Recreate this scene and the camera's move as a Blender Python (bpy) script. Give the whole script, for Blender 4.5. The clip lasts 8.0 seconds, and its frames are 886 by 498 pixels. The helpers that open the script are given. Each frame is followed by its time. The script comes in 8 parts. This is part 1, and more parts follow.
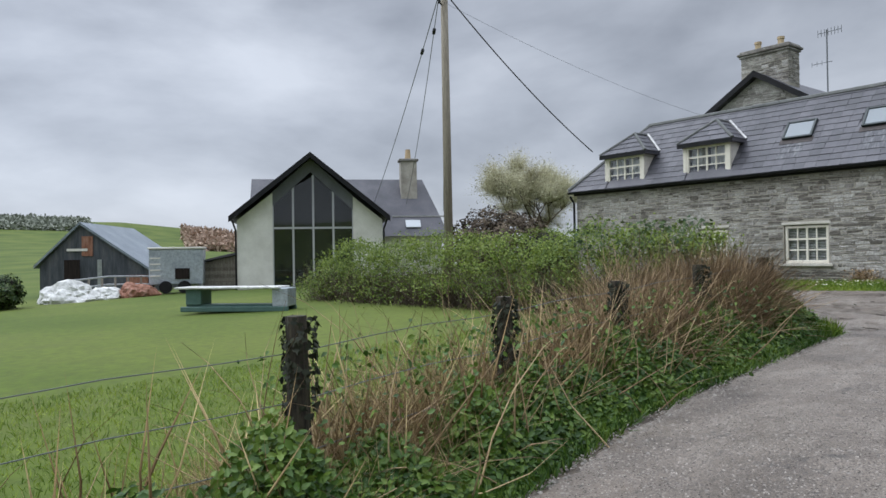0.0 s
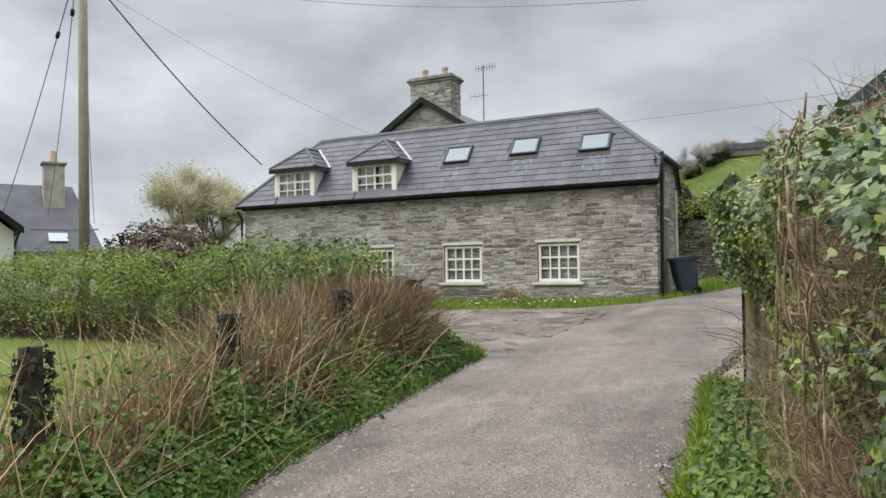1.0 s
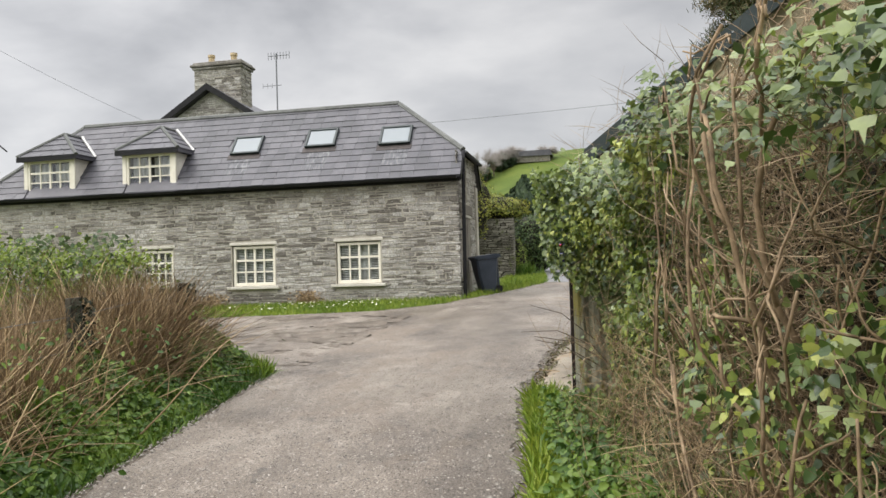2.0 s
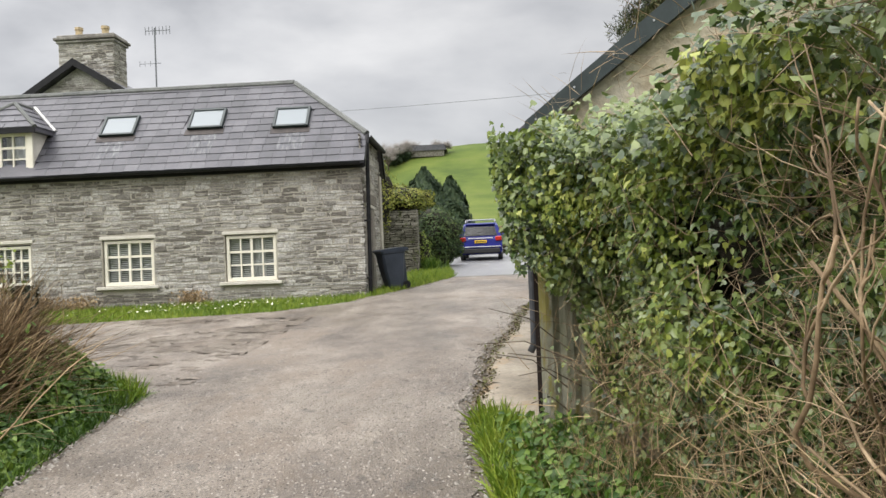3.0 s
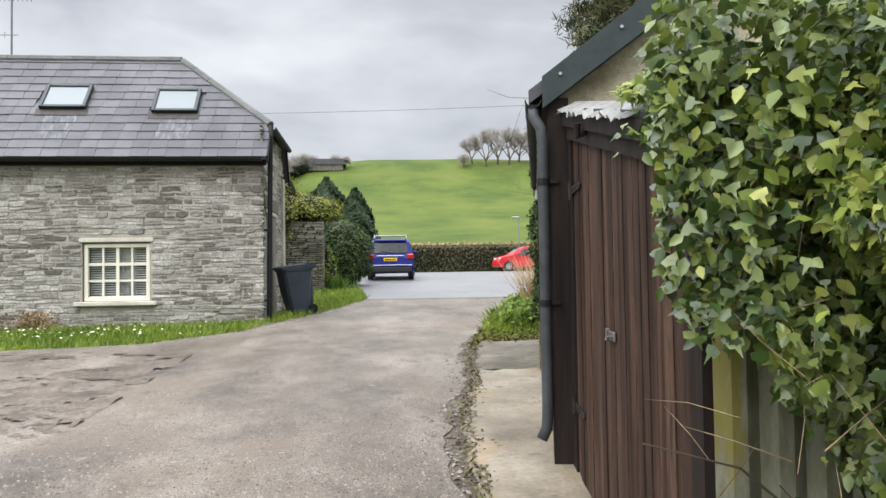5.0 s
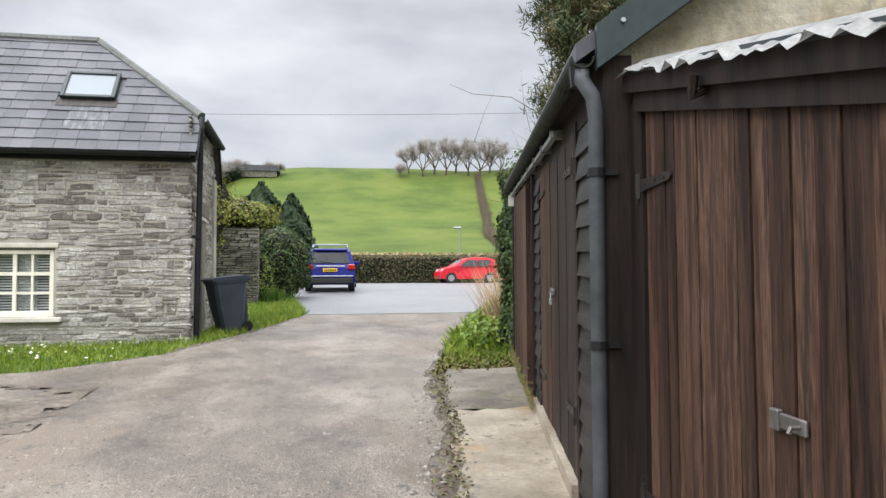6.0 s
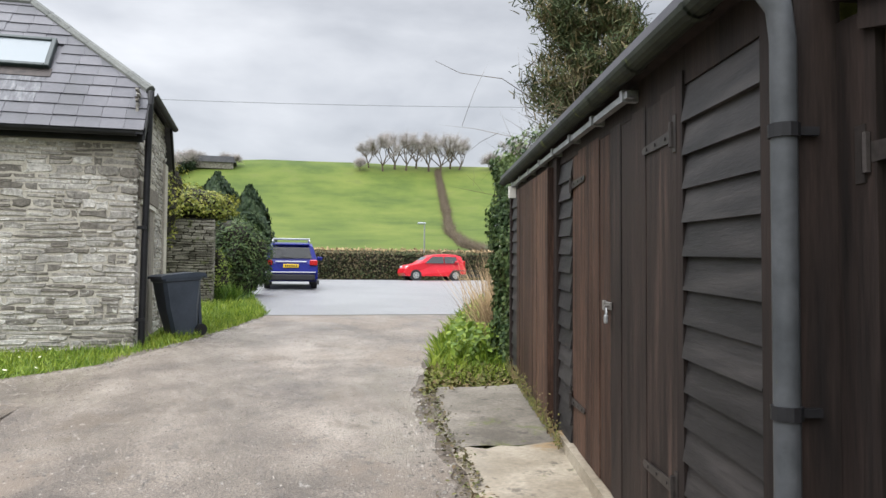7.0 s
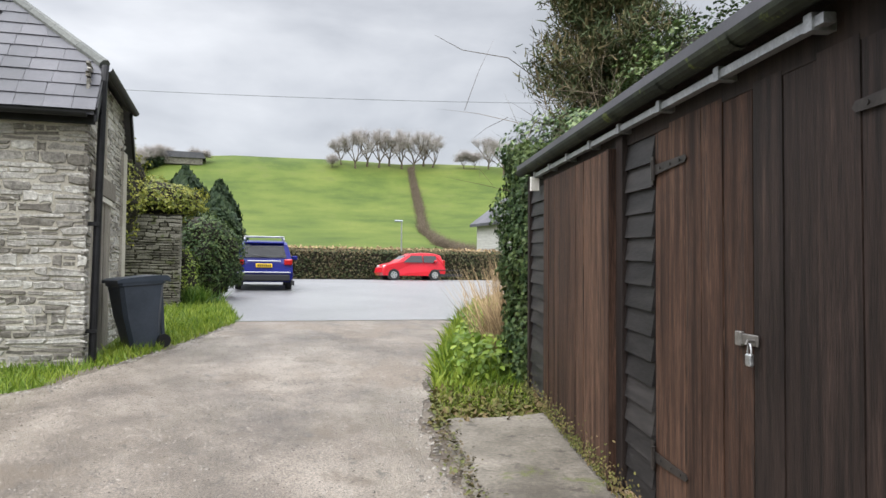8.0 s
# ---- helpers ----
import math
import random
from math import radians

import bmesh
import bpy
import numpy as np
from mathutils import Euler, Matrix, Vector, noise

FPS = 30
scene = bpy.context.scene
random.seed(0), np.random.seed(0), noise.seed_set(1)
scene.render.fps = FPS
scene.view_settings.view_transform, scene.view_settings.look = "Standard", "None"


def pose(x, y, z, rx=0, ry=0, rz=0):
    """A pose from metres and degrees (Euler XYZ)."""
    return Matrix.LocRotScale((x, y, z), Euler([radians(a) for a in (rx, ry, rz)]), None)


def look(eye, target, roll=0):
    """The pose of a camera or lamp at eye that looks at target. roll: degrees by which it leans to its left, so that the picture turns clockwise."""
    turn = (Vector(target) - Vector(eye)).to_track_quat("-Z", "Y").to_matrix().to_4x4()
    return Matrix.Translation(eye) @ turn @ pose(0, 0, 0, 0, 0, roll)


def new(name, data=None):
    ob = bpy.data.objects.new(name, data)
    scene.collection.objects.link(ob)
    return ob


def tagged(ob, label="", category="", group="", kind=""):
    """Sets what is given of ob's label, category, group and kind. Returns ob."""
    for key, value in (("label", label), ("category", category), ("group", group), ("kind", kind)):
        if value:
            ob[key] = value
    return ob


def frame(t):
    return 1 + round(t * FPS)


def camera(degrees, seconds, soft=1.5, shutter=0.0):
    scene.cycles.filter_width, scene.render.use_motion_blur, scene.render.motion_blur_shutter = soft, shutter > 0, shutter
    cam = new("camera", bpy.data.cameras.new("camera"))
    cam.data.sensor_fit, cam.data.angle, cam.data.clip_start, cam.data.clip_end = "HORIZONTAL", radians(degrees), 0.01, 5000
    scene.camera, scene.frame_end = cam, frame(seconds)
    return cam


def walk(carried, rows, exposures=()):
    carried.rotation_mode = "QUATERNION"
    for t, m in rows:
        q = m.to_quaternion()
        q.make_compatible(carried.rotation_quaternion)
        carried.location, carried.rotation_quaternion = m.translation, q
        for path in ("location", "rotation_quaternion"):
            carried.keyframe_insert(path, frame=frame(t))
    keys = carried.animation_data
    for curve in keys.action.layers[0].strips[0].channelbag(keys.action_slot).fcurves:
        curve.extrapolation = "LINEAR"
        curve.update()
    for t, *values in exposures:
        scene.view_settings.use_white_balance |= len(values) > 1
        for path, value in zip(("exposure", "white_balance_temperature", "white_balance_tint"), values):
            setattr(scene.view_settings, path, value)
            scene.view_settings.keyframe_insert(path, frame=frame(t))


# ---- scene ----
cam = camera(62.8, 8.0)
PATH = [
    (0, (-0.013, 0.174, 1.618), (-1.572, 1.426, 1.638), -0.9),
    (0.5, (-0.232, 1.0, 1.661), (-1.39, 2.631, 1.71), -1.1),
    (1, (-0.369, 1.696, 1.689), (-1.276, 3.477, 1.742), -0.9),
    (1.5, (-0.635, 2.433, 1.685), (-1.261, 4.332, 1.742), -1.2),
    (2, (-0.839, 3.038, 1.637), (-1.228, 4.999, 1.684), -1.8),
    (3.3, (-1.504, 4.909, 1.62), (-1.553, 6.908, 1.64), -2.1),
    (3.5, (-1.593, 5.19, 1.61), (-1.612, 7.19, 1.63), -1.8),
    (4, (-1.711, 5.883, 1.659), (-1.658, 7.882, 1.684), -1.5),
    (4.5, (-1.828, 6.561, 1.688), (-1.716, 8.557, 1.73), -1.1),
    (5.8, (-2.115, 8.551, 1.779), (-1.782, 10.522, 1.867), -0.5),
    (6, (-2.15, 8.84, 1.798), (-1.783, 10.804, 1.887), -0.3),
    (6.5, (-2.184, 9.538, 1.823), (-1.747, 11.488, 1.906), 0.1),
    (7, (-2.266, 10.25, 1.875), (-1.786, 12.19, 1.953), 0.4),
    (7.5, (-2.274, 10.997, 1.917), (-1.757, 12.928, 1.992), 0.5),
    (8, (-2.306, 11.676, 1.964), (-1.751, 13.596, 2.037), 0.5),
]
walk(cam, [(t, look(eye, target, roll)) for t, eye, target, roll in PATH],
     exposures=((0, -0.42, 5900, 10), (0.5, -0.25, 6100, 10), (1, -0.05, 6350, 10), (2, 0.15, 6700, 10), (3.5, 0.3, 6650, 10), (4.5, 0.34, 6450, 10), (6, 0.43, 6350, 10), (8, 0.46, 6380, 10)))

# ---- sky and light: a bright overcast day ----
world = bpy.data.worlds.new("sky")
scene.world = world
world.use_nodes = True
wn, wl = world.node_tree.nodes, world.node_tree.links
wn.clear()


def wnode(kind, **kw):
    nd = wn.new(kind)
    for k, v in kw.items():
        nd.inputs[k].default_value = v
    return nd


sky = wn.new("ShaderNodeTexSky")
sky.sky_type, sky.sun_disc, sky.sun_elevation, sky.sun_rotation = "NISHITA", False, radians(50), radians(228.6)
w_co = wn.new("ShaderNodeTexCoord")
w_map = wnode("ShaderNodeMapping", Scale=(1.0, 1.0, 2.4))
w_n1 = wnode("ShaderNodeTexNoise", Scale=2.1, Detail=7.0, Roughness=0.52, Distortion=0.25)
w_n2 = wnode("ShaderNodeTexNoise", Scale=6.5, Detail=5.0, Roughness=0.5)
w_mix = wnode("ShaderNodeMix")
w_mix.data_type = "FLOAT"
w_mix.inputs[0].default_value = 0.24
w_ramp = wn.new("ShaderNodeValToRGB")
w_ramp.color_ramp.elements[0].position, w_ramp.color_ramp.elements[1].position = 0.36, 0.66
w_ramp.color_ramp.elements[0].color = (0.40, 0.41, 0.435, 1)
w_ramp.color_ramp.elements[1].color = (0.80, 0.805, 0.82, 1)
w_mid = w_ramp.color_ramp.elements.new(0.5)
w_mid.color = (0.58, 0.59, 0.615, 1)
# an overcast sky grows brighter towards the zenith
w_sep = wn.new("ShaderNodeSeparateXYZ")
w_rise = wn.new("ShaderNodeMapRange")
w_rise.inputs[1].default_value, w_rise.inputs[2].default_value = 0.36, 1.0
w_rise.inputs[3].default_value, w_rise.inputs[4].default_value = 1.0, 5.6
# and towards the side on which the sun stands behind the cloud
w_dot = wn.new("ShaderNodeVectorMath")
w_dot.operation = "DOT_PRODUCT"
w_dot.inputs[1].default_value = (-0.75, -0.66, 0.0)
w_side = wn.new("ShaderNodeMapRange")
w_side.inputs[1].default_value, w_side.inputs[2].default_value = -1.0, 1.0
w_side.inputs[3].default_value, w_side.inputs[4].default_value = 0.68, 1.4
w_gain = wn.new("ShaderNodeMath")
w_gain.operation = "MULTIPLY"
w_mul = wn.new("ShaderNodeVectorMath")
w_mul.operation = "SCALE"
w_add = wn.new("ShaderNodeMix")
w_add.data_type, w_add.blend_type = "RGBA", "ADD"
w_add.inputs[0].default_value = 0.012
w_bg = wnode("ShaderNodeBackground", Strength=1.0)
w_out = wn.new("ShaderNodeOutputWorld")
for a, b in ((w_co.outputs["Generated"], w_map.inputs["Vector"]), (w_map.outputs[0], w_n1.inputs["Vector"]), (w_map.outputs[0], w_n2.inputs["Vector"]),
             (w_n1.outputs[0], w_mix.inputs[2]), (w_n2.outputs[0], w_mix.inputs[3]), (w_mix.outputs[0], w_ramp.inputs[0]),
             (w_co.outputs["Generated"], w_sep.inputs[0]), (w_sep.outputs[2], w_rise.inputs[0]),
             (w_ramp.outputs[0], w_mul.inputs[0]), (w_co.outputs["Generated"], w_dot.inputs[0]), (w_dot.outputs["Value"], w_side.inputs[0]),
             (w_rise.outputs[0], w_gain.inputs[0]), (w_side.outputs[0], w_gain.inputs[1]), (w_gain.outputs[0], w_mul.inputs["Scale"]),
             (w_mul.outputs[0], w_add.inputs[6]), (sky.outputs[0], w_add.inputs[7]), (w_add.outputs[2], w_bg.inputs[0]), (w_bg.outputs[0], w_out.inputs[0])):
    wl.new(a, b)

sun = new("sun", bpy.data.lights.new("sun", "SUN"))
sun.data.energy, sun.data.angle, sun.data.color = 1.3, radians(60), (1.0, 0.96, 0.9)
sun.matrix_world = look((-26.5, -4.8, 35.7), (-4, 15, 0))

# ---- materials ----


def mat(name, cols, scale=3.0, fine=30.0, rough=0.8, metal=0.0, bump=0.3, depth=0.01, stretch=(1, 1, 1), vary=0.0, island=0.0, spec=0.4, detail=5.0,
        contrast=0.35, wet=None, blotch=None, coat=0.0, thin=0.0, coat_rough=0.05):
    """A worn surface: a broad colour drift, a fine grain, a relief. vary: by object; island: by piece; wet: (scale, roughness) of damp patches;
    blotch: (colour, scale, threshold) of stains."""
    m = bpy.data.materials.new(name)
    m.use_nodes = True
    nt = m.node_tree
    nd, ln = nt.nodes, nt.links
    bsdf = nd["Principled BSDF"]
    geo, mp = nd.new("ShaderNodeNewGeometry"), nd.new("ShaderNodeMapping")
    mp.inputs["Scale"].default_value = stretch
    ln.new(geo.outputs["Position"], mp.inputs["Vector"])

    def noise_tex(sc, det=detail, rg=0.6):
        t = nd.new("ShaderNodeTexNoise")
        t.inputs["Scale"].default_value, t.inputs["Detail"].default_value, t.inputs["Roughness"].default_value = sc, det, rg
        ln.new(mp.outputs[0], t.inputs["Vector"])
        return t.outputs[0]

    def mixed(kind, fac, a, b):
        x = nd.new("ShaderNodeMix")
        x.data_type, x.blend_type = "RGBA", kind
        for sock, v in ((0, fac), (6, a), (7, b)):
            if hasattr(v, "is_output"):
                ln.new(v, x.inputs[sock])
            else:
                x.inputs[sock].default_value = v if sock == 0 else (*v, 1)
        return x.outputs[2]

    def ranged(v, a, b, lo, hi):
        r = nd.new("ShaderNodeMapRange")
        for k, val in enumerate((a, b, lo, hi)):
            r.inputs[k + 1].default_value = val
        ln.new(v, r.inputs[0])
        return r.outputs[0]

    ramp = nd.new("ShaderNodeValToRGB")
    el = ramp.color_ramp.elements
    el[0].position, el[1].position = 0.33, 0.67
    el[0].color, el[1].color = (*cols[0], 1), (*cols[-1], 1)
    for k, c in enumerate(cols[1:-1], 1):
        el.new(0.33 + 0.34 * k / (len(cols) - 1)).color = (*c, 1)
    base = noise_tex(scale)
    if island or vary:
        rnd = geo.outputs["Random Per Island"] if island else nd.new("ShaderNodeObjectInfo").outputs["Random"]
        amount = island or vary
        add = nd.new("ShaderNodeMath")
        ln.new(base, add.inputs[0])
        ln.new(ranged(rnd, 0, 1, -amount, amount), add.inputs[1])
        base = add.outputs[0]
    ln.new(base, ramp.inputs[0])
    grain = noise_tex(fine, 6.0, 0.65)
    g = ranged(grain, 0.25, 0.75, 1 - contrast, 1 + contrast)
    sc = nd.new("ShaderNodeVectorMath")
    sc.operation = "SCALE"
    ln.new(ramp.outputs[0], sc.inputs[0])
    ln.new(g, sc.inputs["Scale"])
    col = sc.outputs[0]
    if blotch:
        for bc, bs, bt in blotch:
            f = ranged(noise_tex(bs, 8.0, 0.7), bt, bt + 0.06, 0.0, 0.85)
            col = mixed("MIX", f, col, bc)
    ln.new(col, bsdf.inputs["Base Color"])
    bsdf.inputs["Metallic"].default_value = metal
    bsdf.inputs["Specular IOR Level"].default_value = spec
    bsdf.inputs["Coat Weight"].default_value = coat
    bsdf.inputs["Coat Roughness"].default_value = coat_rough
    if wet:
        ln.new(ranged(noise_tex(wet[0], 6.0, 0.6), 0.4, 0.6, wet[1], rough), bsdf.inputs["Roughness"])
    else:
        ln.new(ranged(grain, 0.2, 0.8, max(0.02, rough - 0.1), min(1, rough + 0.1)), bsdf.inputs["Roughness"])
    if bump:
        bp = nd.new("ShaderNodeBump")
        bp.inputs["Strength"].default_value, bp.inputs["Distance"].default_value = bump, depth
        ln.new(grain, bp.inputs["Height"])
        ln.new(bp.outputs[0], bsdf.inputs["Normal"])
        if coat_rough > 0.1:
            ln.new(bp.outputs[0], bsdf.inputs["Coat Normal"])
    if thin:
        bsdf.inputs["Transmission Weight"].default_value = 0.0
        tr = nd.new("ShaderNodeBsdfTranslucent")
        ln.new(col, tr.inputs[0])
        mx = nd.new("ShaderNodeMixShader")
        mx.inputs[0].default_value = thin
        out = nd["Material Output"]
        ln.new(bsdf.outputs[0], mx.inputs[1])
        ln.new(tr.outputs[0], mx.inputs[2])
        ln.new(mx.outputs[0], out.inputs[0])
    return m


def glass_mat(name, tint=(0.9, 0.95, 1.0), rough=0.02):
    m = bpy.data.materials.new(name)
    m.use_nodes = True
    b = m.node_tree.nodes["Principled BSDF"]
    b.inputs["Base Color"].default_value = (*tint, 1)
    b.inputs["Roughness"].default_value = rough
    b.inputs["Transmission Weight"].default_value = 1.0
    b.inputs["IOR"].default_value = 1.45
    return m


def plain(name, c, rough=0.5, metal=0.0, coat=0.0, emit=0.0):
    m = bpy.data.materials.new(name)
    m.use_nodes = True
    b = m.node_tree.nodes["Principled BSDF"]
    b.inputs["Base Color"].default_value = (*c, 1)
    b.inputs["Roughness"].default_value, b.inputs["Metallic"].default_value, b.inputs["Coat Weight"].default_value = rough, metal, coat
    return m


M_FIELD = mat("field_grass", [(0.047, 0.076, 0.010), (0.076, 0.108, 0.015), (0.112, 0.138, 0.024)], scale=0.06, fine=5, rough=0.95, bump=0.2, depth=0.03, contrast=0.32, spec=0.25,
              blotch=[((0.088, 0.11, 0.024), 0.12, 0.58), ((0.085, 0.085, 0.03), 0.9, 0.64)])
M_LANE = mat("wet_tarmac_lane", [(0.086, 0.070, 0.056), (0.162, 0.134, 0.107), (0.25, 0.214, 0.176)], scale=0.75, fine=55, rough=0.6, bump=0.9, depth=0.016, contrast=0.85, wet=(0.6, 0.28), stretch=(1.25, 0.8, 1),
             spec=0.5, blotch=[((0.165, 0.13, 0.098), 0.3, 0.55), ((0.125, 0.098, 0.072), 0.9, 0.57), ((0.075, 0.066, 0.056), 3.2, 0.6), ((0.3, 0.28, 0.25), 9.0, 0.62), ((0.05, 0.045, 0.04), 14.0, 0.6), ((0.34, 0.315, 0.28), 24.0, 0.62)])
M_ROAD = mat("wet_road", [(0.10, 0.10, 0.104), (0.15, 0.15, 0.153)], scale=0.5, fine=40, rough=0.45, bump=1.0, depth=0.025, contrast=0.25, wet=(0.3, 0.35), spec=1.0, coat=1.0, coat_rough=0.45)
M_GRAVEL = mat("muddy_gravel_edge", [(0.065, 0.05, 0.037), (0.11, 0.088, 0.066), (0.165, 0.14, 0.11)], scale=2.2, fine=35, rough=0.75, bump=0.8, depth=0.02, contrast=0.5)
M_MUD = mat("wet_churned_mud", [(0.07, 0.055, 0.041), (0.125, 0.1, 0.077), (0.195, 0.163, 0.13)], scale=1.6, fine=24, rough=0.7, bump=0.9, depth=0.03, contrast=0.7, wet=(1.3, 0.3))
M_CONC = mat("stained_concrete", [(0.13, 0.106, 0.075), (0.24, 0.203, 0.15), (0.36, 0.315, 0.245)], scale=1.3, fine=26, rough=0.6, bump=0.35, depth=0.012, contrast=0.3, wet=(0.9, 0.4),
             blotch=[((0.27, 0.18, 0.09), 1.5, 0.55), ((0.11, 0.12, 0.03), 3.0, 0.62), ((0.10, 0.085, 0.065), 5.0, 0.58), ((0.06, 0.052, 0.042), 12.0, 0.64)])
M_CONC_OLD = mat("mossy_old_concrete", [(0.085, 0.073, 0.056), (0.15, 0.132, 0.105), (0.22, 0.195, 0.16)], scale=1.6, fine=30, rough=0.75, bump=0.7, depth=0.015, contrast=0.5,
                 blotch=[((0.1, 0.11, 0.028), 2.2, 0.58), ((0.06, 0.05, 0.04), 6.0, 0.58)])
M_STONE = mat("slatey_rubble_stone", [(0.14, 0.128, 0.11), (0.245, 0.232, 0.208), (0.34, 0.326, 0.297), (0.45, 0.435, 0.4)], scale=0.9, fine=24, rough=0.88, bump=0.7, depth=0.02, vary=0.19, contrast=0.6,
              blotch=[((0.56, 0.55, 0.5), 9.0, 0.6), ((0.165, 0.11, 0.085), 1.6, 0.68)])
M_STONE_J = mat("slatey_rubble_stone_far", [(0.14, 0.128, 0.11), (0.245, 0.232, 0.208), (0.34, 0.326, 0.297), (0.45, 0.435, 0.4)], scale=0.9, fine=24, rough=0.88, bump=0.7, depth=0.02, island=0.19, contrast=0.6,
                blotch=[((0.56, 0.55, 0.5), 9.0, 0.6), ((0.165, 0.11, 0.085), 1.6, 0.66)])
M_MORTAR = mat("lime_mortar", [(0.28, 0.258, 0.215), (0.37, 0.345, 0.29), (0.47, 0.44, 0.375)], scale=1.5, fine=40, rough=0.95, bump=0.6, depth=0.01, contrast=0.35)
M_PIER = mat("mossy_dark_stone", [(0.08, 0.075, 0.06), (0.15, 0.14, 0.115), (0.24, 0.225, 0.19)], scale=1.6, fine=24, rough=0.9, bump=0.7, depth=0.02, vary=0.15, contrast=0.6, blotch=[((0.085, 0.1, 0.03), 3.0, 0.58)])
M_SLATE = mat("wet_roof_slate", [(0.042, 0.042, 0.05), (0.062, 0.061, 0.072), (0.09, 0.088, 0.1)], scale=0.9, fine=18, rough=0.5, bump=0.25, depth=0.006, vary=0.13, contrast=0.25,
              blotch=[((0.13, 0.135, 0.11), 7.0, 0.69)], spec=0.5)
M_SLATE_J = mat("wet_roof_slate_far", [(0.042, 0.042, 0.05), (0.062, 0.061, 0.072), (0.09, 0.088, 0.1)], scale=0.9, fine=18, rough=0.5, bump=0.25, depth=0.006, island=0.13, contrast=0.25,
                blotch=[((0.13, 0.135, 0.11), 7.0, 0.69)], spec=0.5)
M_RIDGE = mat("grey_ridge_tile", [(0.10, 0.105, 0.1), (0.16, 0.165, 0.155)], scale=2, fine=25, rough=0.8, vary=0.1)
M_WHITE = mat("cream_window_paint", [(0.72, 0.68, 0.57), (0.82, 0.785, 0.67)], scale=3, fine=50, rough=0.45, bump=0.1, depth=0.003, contrast=0.08)
M_RENDER = mat("white_render", [(0.62, 0.6, 0.55), (0.76, 0.74, 0.69)], scale=1.2, fine=30, rough=0.9, bump=0.25, depth=0.006, contrast=0.12, blotch=[((0.45, 0.42, 0.36), 2.0, 0.68)])
M_DIRTY = mat("rain_stained_render", [(0.50, 0.47, 0.40), (0.66, 0.63, 0.56)], scale=2, fine=30, rough=0.9, bump=0.25, depth=0.006, contrast=0.15)
M_BLACK = mat("black_gutter_plastic", [(0.01, 0.01, 0.011), (0.018, 0.018, 0.02)], scale=4, fine=30, rough=0.45, spec=0.2, bump=0.05, contrast=0.2)
M_GLASS = glass_mat("window_glass")
# near-black surfaces: the darkness of unlit rooms put into the colour
M_ROOM = plain("painted_room_dark", (0.03, 0.028, 0.026), 0.9)
M_BLIND = mat("pale_blind_slat", [(0.50, 0.48, 0.43), (0.6, 0.58, 0.52)], scale=3, fine=20, rough=0.6, bump=0.0, contrast=0.08)
M_OLDWOOD = mat("silvered_oak", [(0.12, 0.105, 0.085), (0.2, 0.18, 0.15), (0.28, 0.255, 0.215)], scale=2.0, fine=14, rough=0.85, bump=0.5, depth=0.008, stretch=(14, 14, 1), vary=0.12)
M_PLANK = mat("brown_stained_plank", [(0.02, 0.011, 0.008), (0.053, 0.0285, 0.0195), (0.125, 0.07, 0.046)], scale=0.8, fine=9.0, rough=0.66, spec=0.16, bump=0.35, depth=0.006, stretch=(16, 16, 1), vary=0.09, contrast=0.9,
              blotch=[((0.16, 0.1, 0.07), 2.6, 0.64), ((0.018, 0.013, 0.0115), 0.8, 0.55)])
M_PLANK_DARK = mat("dark_stained_plank", [(0.013, 0.009, 0.008), (0.029, 0.019, 0.016), (0.066, 0.042, 0.033)], scale=0.8, fine=9.0, rough=0.62, spec=0.18, bump=0.35, depth=0.006, stretch=(16, 16, 1), vary=0.09, contrast=0.8,
                   blotch=[((0.07, 0.04, 0.028), 2.4, 0.66)])
M_BLKWOOD = mat("black_stained_board", [(0.01, 0.009, 0.0092), (0.02, 0.018, 0.0182), (0.038, 0.034, 0.033)], scale=0.9, fine=8.0, rough=0.55, spec=0.28, bump=0.35, depth=0.005, stretch=(1.5, 1.5, 14), vary=0.12, contrast=0.4)
M_BLKPOST = mat("black_stained_post", [(0.011, 0.009, 0.0085), (0.03, 0.021, 0.018)], scale=0.9, fine=6.0, rough=0.7, spec=0.14, bump=0.35, depth=0.005, stretch=(14, 14, 1), contrast=0.4)
M_IRON = mat("dark_iron", [(0.03, 0.027, 0.026), (0.06, 0.05, 0.046)], scale=8, fine=60, rough=0.5, metal=0.6, bump=0.2, depth=0.003)
M_GALV = mat("galvanised_steel", [(0.30, 0.31, 0.32), (0.45, 0.46, 0.47)], scale=6, fine=50, rough=0.42, metal=0.85, bump=0.1, depth=0.002)
M_HASP = mat("weathered_steel", [(0.12, 0.11, 0.1), (0.24, 0.23, 0.215)], scale=9, fine=50, rough=0.5, metal=0.7, bump=0.2, depth=0.002)
M_GREY_PIPE = mat("grey_downpipe_plastic", [(0.04, 0.044, 0.048), (0.07, 0.074, 0.08)], scale=3, fine=25, rough=0.5, spec=0.25, bump=0.08, depth=0.003, contrast=0.2, blotch=[((0.10, 0.115, 0.02), 5.0, 0.63)])
M_GUTTER = mat("mossy_gutter", [(0.012, 0.015, 0.012), (0.03, 0.035, 0.023)], scale=5, fine=30, rough=0.7, spec=0.2, bump=0.3, depth=0.006, blotch=[((0.09, 0.11, 0.025), 6.0, 0.6)])
M_BARGE = mat("green_black_metal_trim", [(0.014, 0.023, 0.023), (0.03, 0.042, 0.042)], scale=3, fine=25, rough=0.42, bump=0.1, depth=0.004, contrast=0.2)
